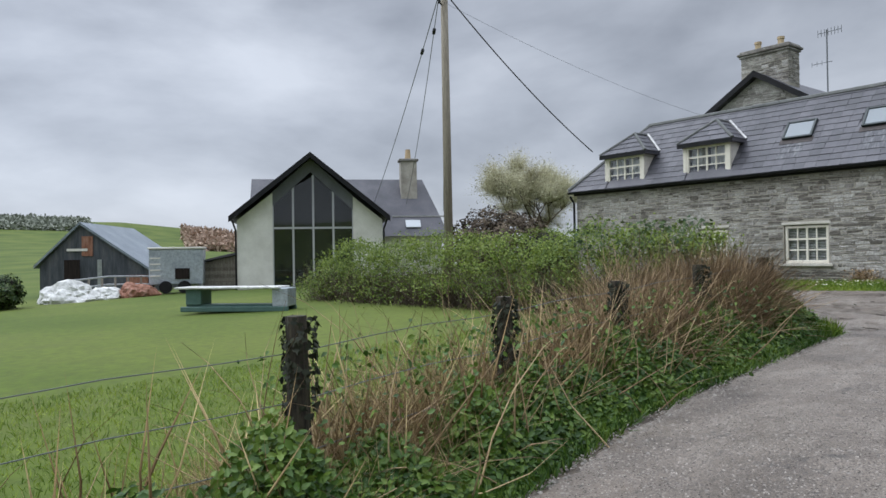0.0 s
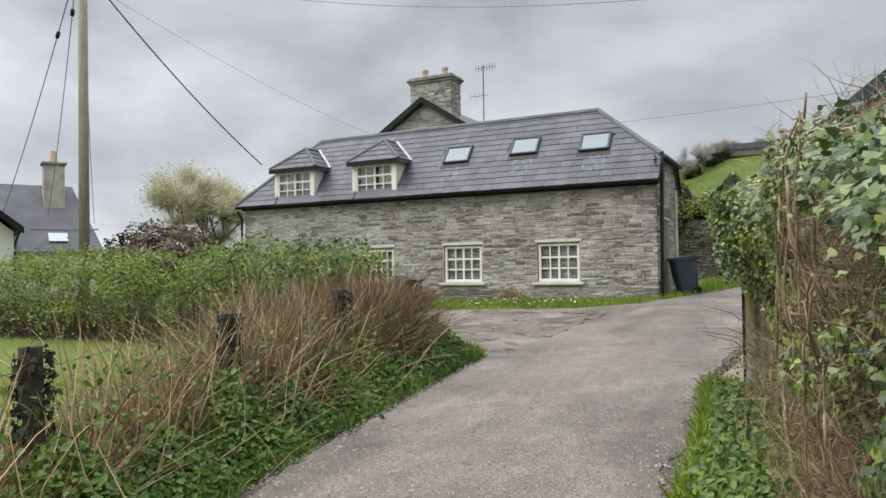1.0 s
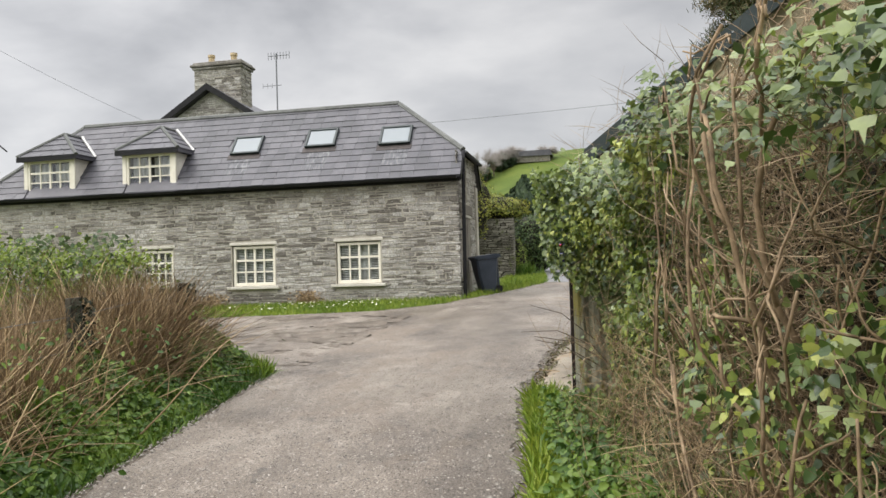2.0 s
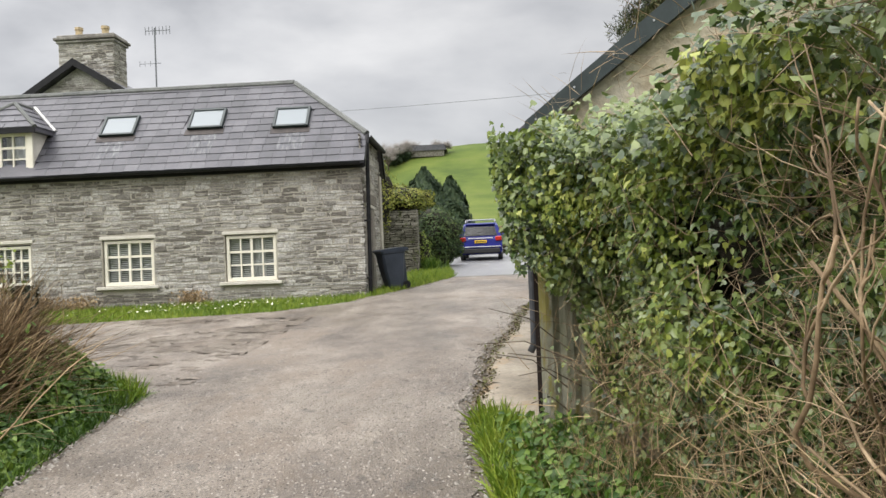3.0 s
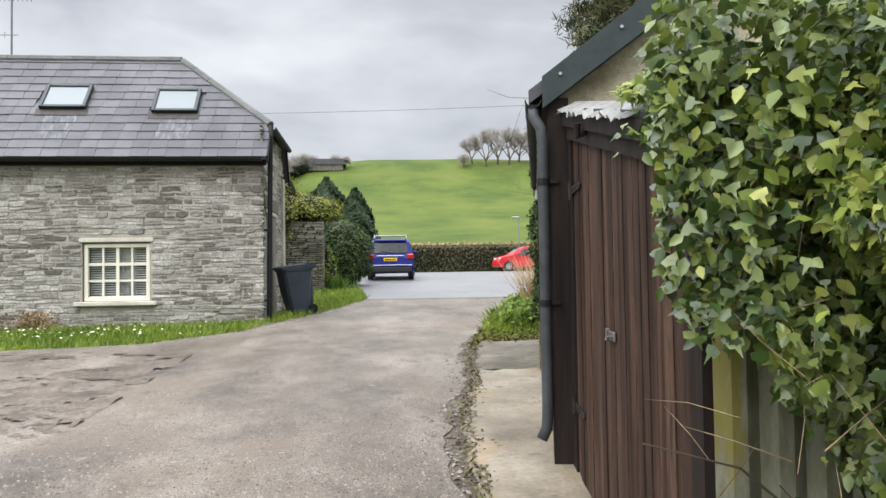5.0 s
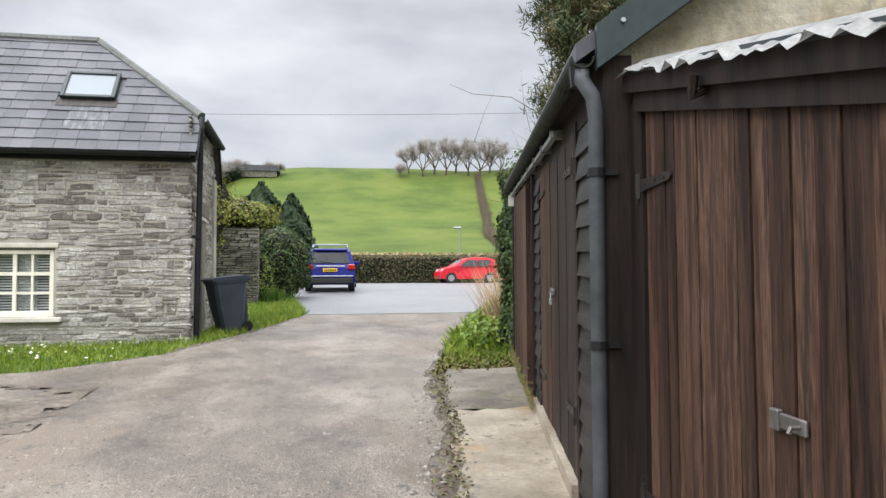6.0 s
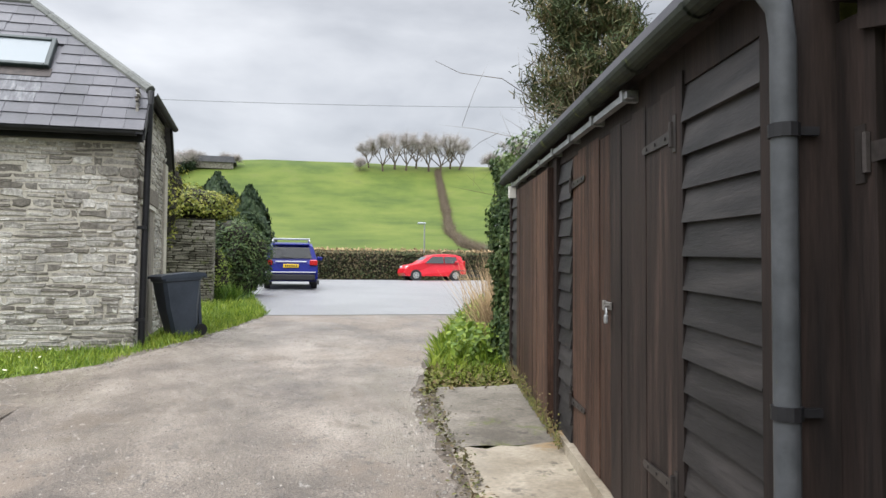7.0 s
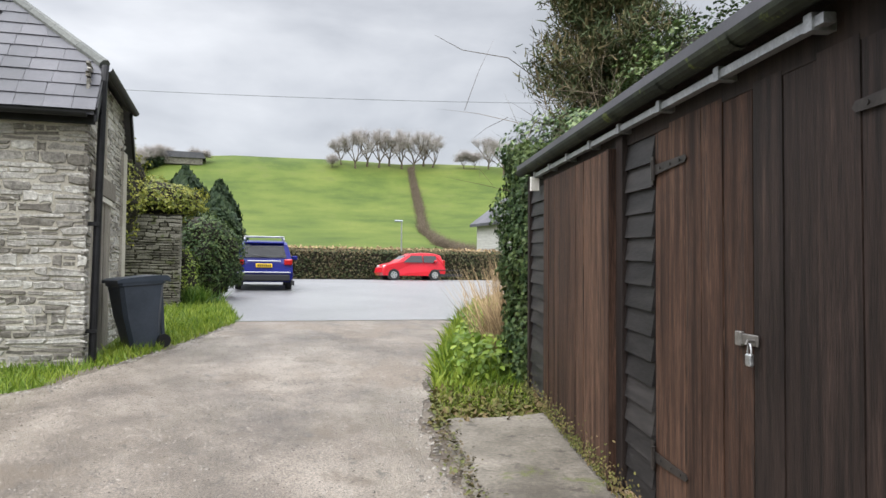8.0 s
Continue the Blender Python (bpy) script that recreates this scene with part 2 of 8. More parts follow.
M_PEBBLE = mat("old_ochre_render", [(0.25, 0.2, 0.13), (0.42, 0.36, 0.26), (0.5, 0.45, 0.36)], scale=1.8, fine=14, rough=0.9, bump=0.7, depth=0.03, contrast=0.3, blotch=[((0.2, 0.19, 0.17), 2.6, 0.6), ((0.33, 0.26, 0.07), 3.5, 0.65)])
M_LEAD = mat("torn_grey_flashing", [(0.32, 0.32, 0.31), (0.5, 0.49, 0.47)], scale=7, fine=40, rough=0.45, metal=0.3, bump=0.3, depth=0.006)
M_CORR = mat("algae_stained_tin", [(0.24, 0.24, 0.16), (0.4, 0.39, 0.3), (0.5, 0.5, 0.45)], scale=1.5, fine=14, rough=0.6, bump=0.2, depth=0.006, stretch=(3, 3, 0.8), contrast=0.3, blotch=[((0.36, 0.31, 0.06), 1.3, 0.5)])
M_IVY = mat("ivy_leaf", [(0.036, 0.068, 0.014), (0.095, 0.146, 0.03), (0.2, 0.25, 0.07)], scale=1.2, fine=20, rough=0.33, bump=0.0, island=0.26, contrast=0.3, spec=0.6, thin=0.15)
M_IVY_Y = mat("yellow_green_ivy_leaf", [(0.11, 0.16, 0.025), (0.21, 0.265, 0.045), (0.36, 0.385, 0.09)], scale=1.4, fine=20, rough=0.38, bump=0.0, island=0.2, contrast=0.25, thin=0.2)
M_HEDGE = mat("hawthorn_leaf", [(0.075, 0.12, 0.015), (0.14, 0.2, 0.025), (0.22, 0.28, 0.045)], scale=0.6, fine=10, rough=0.6, bump=0.0, island=0.25, contrast=0.25, thin=0.25)
M_LAUREL = mat("dark_shrub_leaf", [(0.025, 0.052, 0.015), (0.052, 0.085, 0.025), (0.09, 0.125, 0.038)], scale=1.5, fine=10, rough=0.55, spec=0.25, bump=0.0, island=0.2, thin=0.1)
M_GOLD = mat("golden_shrub_leaf", [(0.13, 0.16, 0.02), (0.24, 0.25, 0.035), (0.33, 0.32, 0.06)], scale=1.5, fine=10, rough=0.5, bump=0.0, island=0.25, thin=0.2)
M_CYPRESS = mat("cypress_spray", [(0.016, 0.034, 0.014), (0.03, 0.055, 0.022), (0.05, 0.078, 0.03)], scale=0.8, fine=8, rough=0.7, bump=0.0, island=0.2, thin=0.1)
M_GRASS = mat("verge_grass_blade", [(0.085, 0.15, 0.012), (0.16, 0.24, 0.022), (0.27, 0.33, 0.042)], scale=0.9, fine=10, rough=0.55, bump=0.0, island=0.22, contrast=0.2, thin=0.25)
M_NETTLE = mat("verge_weed_leaf", [(0.028, 0.07, 0.007), (0.066, 0.132, 0.014), (0.13, 0.2, 0.027)], scale=1.0, fine=10, rough=0.5, bump=0.0, island=0.22, contrast=0.2, thin=0.2)
M_STRAW = mat("dead_grass_stalk", [(0.15, 0.095, 0.036), (0.32, 0.22, 0.098), (0.5, 0.385, 0.19)], scale=0.7, fine=12, rough=0.8, bump=0.0, island=0.25, contrast=0.2, thin=0.1)
M_RUST = mat("russet_bramble_stem", [(0.15, 0.098, 0.05), (0.3, 0.208, 0.112), (0.46, 0.34, 0.19)], scale=0.7, fine=12, rough=0.8, bump=0.0, island=0.22, contrast=0.25)
M_TWIG = mat("bare_twig", [(0.055, 0.04, 0.026), (0.10, 0.075, 0.05), (0.17, 0.135, 0.09)], scale=1.5, fine=14, rough=0.85, bump=0.2, island=0.2, contrast=0.3)
M_STEM = mat("cut_hedge_stem", [(0.13, 0.088, 0.048), (0.27, 0.19, 0.112), (0.45, 0.34, 0.215)], scale=5, fine=30, rough=0.75, bump=0.3, depth=0.004, island=0.2, contrast=0.35)
# near-black: shade deep between leaves and stones, put into the colour
M_CORE = mat("painted_core_shade", [(0.014, 0.012, 0.008), (0.03, 0.026, 0.016)], scale=4, fine=14, rough=0.95, bump=0.8, depth=0.05)
M_POST = mat("mossy_fence_post", [(0.02, 0.017, 0.013), (0.05, 0.042, 0.03), (0.085, 0.075, 0.05)], scale=6, fine=18, rough=0.9, bump=0.6, depth=0.01, stretch=(5, 5, 1))
M_POLE = mat("weathered_pole", [(0.17, 0.145, 0.105), (0.27, 0.24, 0.185)], scale=2, fine=9, rough=0.85, bump=0.3, depth=0.008, stretch=(8, 8, 0.6))
M_WIRE = plain("cable_black", (0.015, 0.015, 0.016), 0.6)
M_THINWIRE = plain("bare_wire_grey", (0.16, 0.17, 0.18), 0.5, 0.4)

# ---- helpers for meshes ----


def mesh_ob(name, verts, faces, material, parent=None, label="", smooth=False):
    me = bpy.data.meshes.new(name)
    me.from_pydata([tuple(v) for v in verts], [], [tuple(f) for f in faces])
    me.materials.append(material)
    me.update()
    if smooth:
        me.polygons.foreach_set("use_smooth", [True] * len(me.polygons))
    ob = new(name, me)
    if parent:
        ob.parent = parent
    if label:
        ob["label"] = label
    return ob


def part(name, bm, material, parent=None, label="", smooth=False):
    me = bpy.data.meshes.new(name)
    bmesh.ops.recalc_face_normals(bm, faces=bm.faces)
    bm.to_mesh(me)
    bm.free()
    me.materials.append(material)
    if smooth:
        me.polygons.foreach_set("use_smooth", [True] * len(me.polygons))
    ob = new(name, me)
    if parent:
        ob.parent = parent
    if label:
        ob["label"] = label
    return ob


def box(bm, c, s, m=None, bevel=0.0):
    """A box of size s round c, in the frame m."""
    mm = (m or Matrix()) @ Matrix.Translation(c) @ Matrix.Diagonal((*s, 1))
    r = bmesh.ops.create_cube(bm, size=1.0, matrix=mm)
    if bevel:
        es = list({e for v in r["verts"] for e in v.link_edges})
        bmesh.ops.bevel(bm, geom=es, offset=bevel, segments=1, affect="EDGES")
    return bm


def boxed(name, c, s, material, parent=None, label="", m=None, bevel=0.0):
    return part(name, box(bmesh.new(), c, s, m, bevel), material, parent, label)


def tube(bm, pts, r, n=8, r2=None):
    """A round bar along points, tapering from r to r2."""
    pts = [Vector(p) for p in pts]
    rings = []
    for k, p in enumerate(pts):
        a = (pts[min(k + 1, len(pts) - 1)] - pts[max(k - 1, 0)]).normalized()
        u = a.orthogonal().normalized() if not rings else (uu - a * uu.dot(a)).normalized()
        uu = u
        v = a.cross(u)
        rr = r + ((r2 if r2 is not None else r) - r) * k / (len(pts) - 1)
        rings.append([bm.verts.new(p + (u * math.cos(q) + v * math.sin(q)) * rr) for q in (2 * math.pi * j / n for j in range(n))])
    for A, B in zip(rings, rings[1:]):
        for j in range(n):
            bm.faces.new((A[j], A[(j + 1) % n], B[(j + 1) % n], B[j]))
    bm.faces.new(rings[0][::-1])
    bm.faces.new(rings[-1])
    return bm


def thing(name, label, category, at=(0, 0, 0), group="", kind="", m=None):
    e = tagged(new(name), label, category, group, kind)
    e.matrix_world = m if m is not None else Matrix.Translation(at)
    return e


def own(ob, parent):
    """Hang ob, built in world coordinates, under parent."""
    ob.parent = parent
    ob.matrix_parent_inverse = parent.matrix_basis.inverted()
    return ob


def swarm(name, tv, tf, rot, pos, material, parent=None, label=""):
    """Very many copies of a small template, joined into one mesh. rot: (n, 3, 3) with the scale in it."""
    tv, n, k = np.asarray(tv, float), len(pos), len(tv)
    verts = (np.einsum("nij,kj->nki", rot, tv) + np.asarray(pos)[:, None, :]).reshape(-1, 3)
    sizes = np.array([len(f) for f in tf])
    flat = np.concatenate([np.asarray(f) for f in tf])
    loops = (flat[None, :] + (np.arange(n) * k)[:, None]).reshape(-1)
    me = bpy.data.meshes.new(name)
    me.vertices.add(n * k)
    me.vertices.foreach_set("co", verts.reshape(-1))
    me.loops.add(len(loops))
    me.loops.foreach_set("vertex_index", loops)
    starts = np.concatenate([[0], np.cumsum(np.tile(sizes, n))[:-1]])
    me.polygons.add(n * len(tf))
    me.polygons.foreach_set("loop_start", starts)
    me.polygons.foreach_set("loop_total", np.tile(sizes, n))
    me.update(calc_edges=True)
    me.validate()
    me.materials.append(material)
    ob = new(name, me)
    if parent:
        ob.parent = parent
    if label:
        ob["label"] = label
    return ob


def turns(n, rng, tilt=1.0, size=(0.8, 1.2), yaw=None):
    """Random rotations: any yaw, and a lean of up to tilt radians, times a size."""
    a = rng.uniform(0, 2 * np.pi, n) if yaw is None else yaw
    b, c = rng.normal(0, tilt, n), rng.normal(0, tilt, n)
    ca, sa, cb, sb, cc, sc = np.cos(a), np.sin(a), np.cos(b), np.sin(b), np.cos(c), np.sin(c)
    z, o = np.zeros(n), np.ones(n)
    rz = np.stack([np.stack([ca, -sa, z], -1), np.stack([sa, ca, z], -1), np.stack([z, z, o], -1)], 1)
    rx = np.stack([np.stack([o, z, z], -1), np.stack([z, cb, -sb], -1), np.stack([z, sb, cb], -1)], 1)
    ry = np.stack([np.stack([cc, z, sc], -1), np.stack([z, o, z], -1), np.stack([-sc, z, cc], -1)], 1)
    return (rz @ rx @ ry) * rng.uniform(*size, n)[:, None, None]


def G(x, y):
    """The height of the ground near the lane."""
    z = -0.1 + 0.04 * np.minimum(y, 38) + (1 - np.exp(-np.maximum(0, y - 38) / 8)) * 0.32
    return z + 0.014 * np.minimum(0, x + 4)


IVY_V = [(0, 0, 0), (0.42, 0.1, 0.05), (0.34, 0.42, 0.0), (0.12, 0.5, 0.05), (0, 1.0, -0.08), (-0.12, 0.5, 0.05), (-0.34, 0.42, 0.0), (-0.42, 0.1, 0.05)]
IVY_F = [(0, 1, 2, 3), (0, 3, 4, 5), (0, 5, 6, 7)]
LEAF_V = [(0, 0, 0), (0.3, 0.35, 0.08), (0.2, 0.75, 0.05), (0, 1, -0.05), (-0.2, 0.75, 0.05), (-0.3, 0.35, 0.08)]
LEAF_F = [(0, 1, 2, 3), (0, 3, 4, 5)]
BLADE_V = [(-0.03, 0, 0), (0.03, 0, 0), (0.024, 0.1, 0.55), (-0.024, 0.1, 0.55), (0.0, 0.34, 1.0)]
BLADE_F = [(0, 1, 2, 3), (3, 2, 4)]
STALK_V = [(-0.0055, 0, 0), (0.0055, 0, 0), (0, 0.008, 0), (-0.004, 0.05, 0.5), (0.004, 0.05, 0.5), (0, 0.057, 0.5), (0.02, 0.2, 1.0)]
STALK_F = [(0, 1, 4, 3), (1, 2, 5, 4), (2, 0, 3, 5), (3, 4, 6), (4, 5, 6), (5, 3, 6)]

ARCH_V, ARCH_F = [], []
for k, q in enumerate((0.0, 0.3, 0.55, 0.8, 1.0)):
    hw = 0.0065 * (1 - 0.85 * q)
    ARCH_V += [(-hw, 0.42 * q * q, q - 0.2 * q ** 3), (hw, 0.42 * q * q, q - 0.2 * q ** 3), (0, 0.42 * q * q + hw * 1.5, q - 0.2 * q ** 3 + hw)]
    if k:
        ARCH_F += [(3 * k - 3 + a, 3 * k - 3 + (a + 1) % 3, 3 * k + (a + 1) % 3, 3 * k + a) for a in range(3)]

# ---- ground, lane, road ----


def hill_angle(a):
    """How high the land stands above the horizon, in degrees, by the bearing a, counted to the west from north."""
    return np.interp(a, [-180, -120, -60, -35, -20, -8, 0, 5, 9, 14, 25, 55, 64, 70, 76, 84, 100, 140, 180], [3, 4, 7.5, 8.6, 8.6, 8.9, 8.9, 8.6, 7.4, 2.5, 0.2, 0.3, 1.2, 2.3, 2.9, 3.1, 3.2, 3, 3])


def land(x, y):
    dx, dy = x + 2.0, y - 9.0
    r, a = np.hypot(dx, dy), np.degrees(np.arctan2(-dx, dy))
    near = np.interp(a, [-180, 20, 50, 180], [62, 62, 130, 130])
    far = np.interp(a, [-180, 20, 50, 180], [270, 270, 600, 600])
    f = np.clip((r - near) / (far - near), 0, 1)
    f = f ** 1.15 * (1 - 0.12 * np.sin(np.pi * f))
    base = G(np.clip(x, -60, 40), np.clip(y, -30, 90))
    return base + np.minimum(r, far * 1.02) * np.tan(np.radians(hill_angle(a))) * f


def sheet(name, xs, ys, zfun, material, label, category, kind="structure"):
    X, Y = np.meshgrid(xs, ys)
    Z = zfun(X, Y)
    n, m = X.shape
    idx = np.arange(n * m).reshape(n, m)
    fs = np.stack([idx[:-1, :-1], idx[:-1, 1:], idx[1:, 1:], idx[1:, :-1]], -1).reshape(-1, 4)
    ob = mesh_ob(name, np.stack([X, Y, Z], -1).reshape(-1, 3), fs, material, smooth=True)
    return tagged(ob, label, category, kind=kind)


u = np.linspace(-1, 1, 261)
sheet("ground", -4 + 6 * np.sinh(u * 5.9), 14 + 6 * np.sinh(u * 5.9), land, M_FIELD, "green grass fields rising to hills all round", "ground")

LEFT_Y = [-14, 0, 3.5, 5.3, 7.0, 8.4, 10.5, 11.6, 12.0, 12.5, 13.0, 13.6, 14.2, 18.35, 18.6, 19.0, 20.3, 21.2, 23, 25, 27.2, 31, 34, 37, 43, 44.5, 45.2, 51.6]
LEFT_X = [-1.8, -2.9, -3.39, -3.94, -4.24, -4.4, -4.65, -4.8, -5.3, -6.6, -9.0, -13, -18, -19, -10.6, -5.6, -4.25, -3.97, -3.3, -2.7, -2.2, -2.45, -2.8, -3.2, -3.6, -7, -60, -62]
RIGHT_Y = [-14, 0, 6.6, 8, 9.4, 10.8, 12.1, 13.4, 15.2, 16.6, 17.9, 19.6, 22, 26, 27.2, 30, 35, 39, 40.5, 51.6]
RIGHT_X = [0.6, -0.4, -1.23, -1.28, -1.42, -1.47, -1.36, -1.28, -0.92, -0.79, -0.57, -0.1, 0.75, 2.3, 2.7, 3.6, 6.2, 12, 70, 80]


def strip(name, y0, y1, step, cols, lift, material, label, category, grow=0.0, rag=0.06):
    ys = np.arange(y0, y1 + 1e-6, step)
    verts, t = [], np.linspace(0, 1, cols)
    for y in ys:
        l, r = np.interp(y, LEFT_Y, LEFT_X) - grow, np.interp(y, RIGHT_Y, RIGHT_X) + grow
        l += rag * (noise.noise((y * 1.7, 3.1, grow)) + 0.6 * noise.noise((y * 5, 1, 0)))
        r += rag * (noise.noise((y * 1.9, 7.7, grow)) + 0.6 * noise.noise((y * 6, 5, 0)))
        x = l + (r - l) * t
        verts += [(xx, y, zz) for xx, zz in zip(x, land(x, np.full_like(x, y)) + lift)]
    k = cols
    faces = [(i * k + j, i * k + j + 1, (i + 1) * k + j + 1, (i + 1) * k + j) for i in range(len(ys) - 1) for j in range(k - 1)]
    return tagged(mesh_ob(name, verts, faces, material, smooth=True), label, category, kind="structure")


strip("lane_edge", -13, 26.6, 0.15, 24, 0.012, M_GRAVEL, "muddy gravel and leaf litter along the lane's edges", "lane edge", grow=0.14, rag=0.2)
strip("lane", -13, 27.0, 0.15, 40, 0.022, M_LANE, "worn damp grey tarmac lane with a muddy yard opening", "lane", grow=-0.1, rag=0.12)
strip("road", 26.95, 51.5, 0.35, 40, 0.026, M_ROAD, "smooth wet tarmac road reflecting the grey sky", "road", rag=0.03)

def mud_patches(name, x0, x1, y0, y1, step, level, label):
    """Irregular sheets of churned mud lying on the lane, with ruts along the yard."""
    xs, ys = np.arange(x0, x1, step), np.arange(y0, y1, step)
    verts, faces, idx = [], [], {}

    def at(i, j):
        if (i, j) not in idx:
            x, y = float(xs[i]), float(ys[j])
            rut = 0.02 * math.sin((y + 0.25 * x + 0.4 * noise.noise((x * 0.5, y * 0.5, 1))) * 7.0) + 0.018 * noise.noise((x * 4, y * 4, 2))
            rim = max(0.0, min(1.0, (noise.noise((x * 0.5, y * 0.9, 7)) + 0.7 * noise.noise((x * 1.9, y * 3.0, 8)) + 0.5 * noise.noise((x * 6, y * 8, 3)) - level) / 0.15))
            idx[(i, j)] = len(verts)
            verts.append((x, y, float(land(np.array(x), np.array(y))) + 0.0245 + rim * max(0.0, 0.004 + 0.6 * rut)))
        return idx[(i, j)]

    for i in range(len(xs) - 1):
        for j in range(len(ys) - 1):
            x, y = float(xs[i]), float(ys[j])
            if noise.noise((x * 0.5, y * 0.9, 7)) + 0.7 * noise.noise((x * 1.9, y * 3.0, 8)) + 0.5 * noise.noise((x * 6, y * 8, 3)) > level and np.interp(y, LEFT_Y, LEFT_X) + 0.1 < x:
                faces.append((at(i, j), at(i + 1, j), at(i + 1, j + 1), at(i, j + 1)))
    return tagged(mesh_ob(name, verts, faces, M_MUD, smooth=True), label, "mud", kind="structure")


mud_patches("yard_mud", -14, -4.4, 12.0, 18.4, 0.06, 0.12, "dark churned wet mud in the mouth of the yard")

# ---- the stone house by the lane ----
HX0, HX1, HY0, HY1 = -18.75, -4.15, 21.95, 25.25
EAVE_Y, EAVE_Z, RIDGE_Y, RIDGE_Z = 21.72, 4.04, 23.6, 6.45
SLOPE = (RIDGE_Z - EAVE_Z) / (RIDGE_Y - EAVE_Y)
HIP_Z = 4.75
house = thing("stone_house", "long grey rubble-stone house with a slate roof and two dormers", "house", (-11.4, 23.6, 0.6))


def hung(ob):
    return own(ob, house)


def wall_grid(name, x0, x1, z0, z1, holes, place, thick, material):
    """A wall in its own plane, with holes (x0, x1, z0, z1) cut right through. place(u, d, z) gives world coordinates."""
    us = sorted({x0, x1, *[h[0] for h in holes], *[h[1] for h in holes]})
    zs = sorted({z0, z1, *[h[2] for h in holes], *[h[3] for h in holes]})
    bm = bmesh.new()
    for a, b in zip(us, us[1:]):
        for c, d in zip(zs, zs[1:]):
            mu, mz = (a + b) / 2, (c + d) / 2
            if any(h[0] < mu < h[1] and h[2] < mz < h[3] for h in holes):
                continue
            cs = [bm.verts.new(place(uu, dd, zz)) for dd in (0, thick) for uu, zz in ((a, c), (b, c), (b, d), (a, d))]
            for f in ((0, 1, 2, 3), (7, 6, 5, 4), (0, 4, 5, 1), (1, 5, 6, 2), (2, 6, 7, 3), (3, 7, 4, 0)):
                bm.faces.new([cs[i] for i in f])
    bmesh.ops.remove_doubles(bm, verts=bm.verts, dist=1e-5)
    return part(name, bm, material)


FRONT_HOLES = [(-13.5, -12.48, 1.3, 2.36), (-10.66, -9.36, 1.22, 2.38), (-7.58, -6.3, 1.22, 2.38)]
front = hung(wall_grid("front_wall", HX0, HX1, 0.2, 4.0, FRONT_HOLES, lambda a, d, z: (a, HY0 + d, z), 0.4, M_MORTAR))
gable = hung(wall_grid("end_wall", HY0 + 0.4, HY1, 0.2, 4.0, [(22.3 + 0.06, 23.9, 0.6, 3.05), (22.8, 23.45, 3.4, 4.0)], lambda a, d, z: (HX1 - d, a, z), 0.4, M_MORTAR))
bm = bmesh.new()
for pts in ([(22.2, 4.0), (22.8, 4.0), (22.8, 4.72), (22.34, 4.72)], [(23.45, 4.0), (25.0, 4.0), (24.86, 4.72), (23.45, 4.72)], [(22.8, 4.4), (23.45, 4.4), (23.45, 4.72), (22.8, 4.72)]):
    a = [bm.verts.new((HX1, y, z)) for y, z in pts]
    b = [bm.verts.new((HX1 - 0.4, y, z)) for y, z in pts]
    bm.faces.new(a), bm.faces.new(b[::-1])
    for i in range(4):
        bm.faces.new((a[i], a[(i + 1) % 4], b[(i + 1) % 4], b[i]))
hung(part("gable_top", bm, M_MORTAR))
hung(boxed("back_wall", (-11.4, HY1 - 0.2, 2.1), (14.6, 0.4, 3.8), M_MORTAR))
hung(boxed("west_wall", (HX0 + 0.2, 23.6, 2.1), (0.4, 2.4, 3.8), M_MORTAR))
# floor, ceiling and back painted near-black to stand for an unlit room
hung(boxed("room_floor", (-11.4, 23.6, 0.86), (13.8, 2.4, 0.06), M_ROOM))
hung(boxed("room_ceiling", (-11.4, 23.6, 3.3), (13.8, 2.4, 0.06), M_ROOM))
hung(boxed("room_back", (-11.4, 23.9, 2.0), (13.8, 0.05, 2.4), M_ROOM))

# roof body: front and back slopes, a full hip at the west end, a half hip at the east end
hz_y = EAVE_Y + (HIP_Z - EAVE_Z) / SLOPE
RX0, RX1, RG0, RG1 = -18.98, -4.02, -16.5, -6.1
rv = [(RX0, EAVE_Y, EAVE_Z), (RX1, EAVE_Y, EAVE_Z), (RX1, hz_y, HIP_Z), (RG1, RIDGE_Y, RIDGE_Z), (RG0, RIDGE_Y, RIDGE_Z), (RX1, 2 * RIDGE_Y - hz_y, HIP_Z),
      (RX1, 2 * RIDGE_Y - EAVE_Y, EAVE_Z), (RX0, 2 * RIDGE_Y - EAVE_Y, EAVE_Z)]
rv += [(x, y, z - 0.07) for x, y, z in rv]
rf = [(0, 1, 2, 3, 4), (4, 3, 5, 6, 7), (2, 5, 3), (7, 0, 4)]
rf += [tuple(i + 8 for i in f[::-1]) for f in rf]
edge = [0, 1, 2, 5, 6, 7]
rf += [(edge[i], edge[i] + 8, edge[(i + 1) % 6] + 8, edge[(i + 1) % 6]) for i in range(6)]
roof = hung(mesh_ob("roof", rv, rf, M_SLATE))


def roof_limits(z):
    f = (z - EAVE_Z) / (RIDGE_Z - EAVE_Z)
    left = RX0 + (RG0 - RX0) * f
    right = RX1 if z < HIP_Z else RX1 + (RG1 - RX1) * (z - HIP_Z) / (RIDGE_Z - HIP_Z)
    return left, right


TILT = math.atan(SLOPE)
SKYLIGHTS = [(-10.45, 5.3), (-8.18, 5.38), (-5.97, 5.3)]
DORMERS = [(-16.45, 1.72), (-13.16, 1.7)]


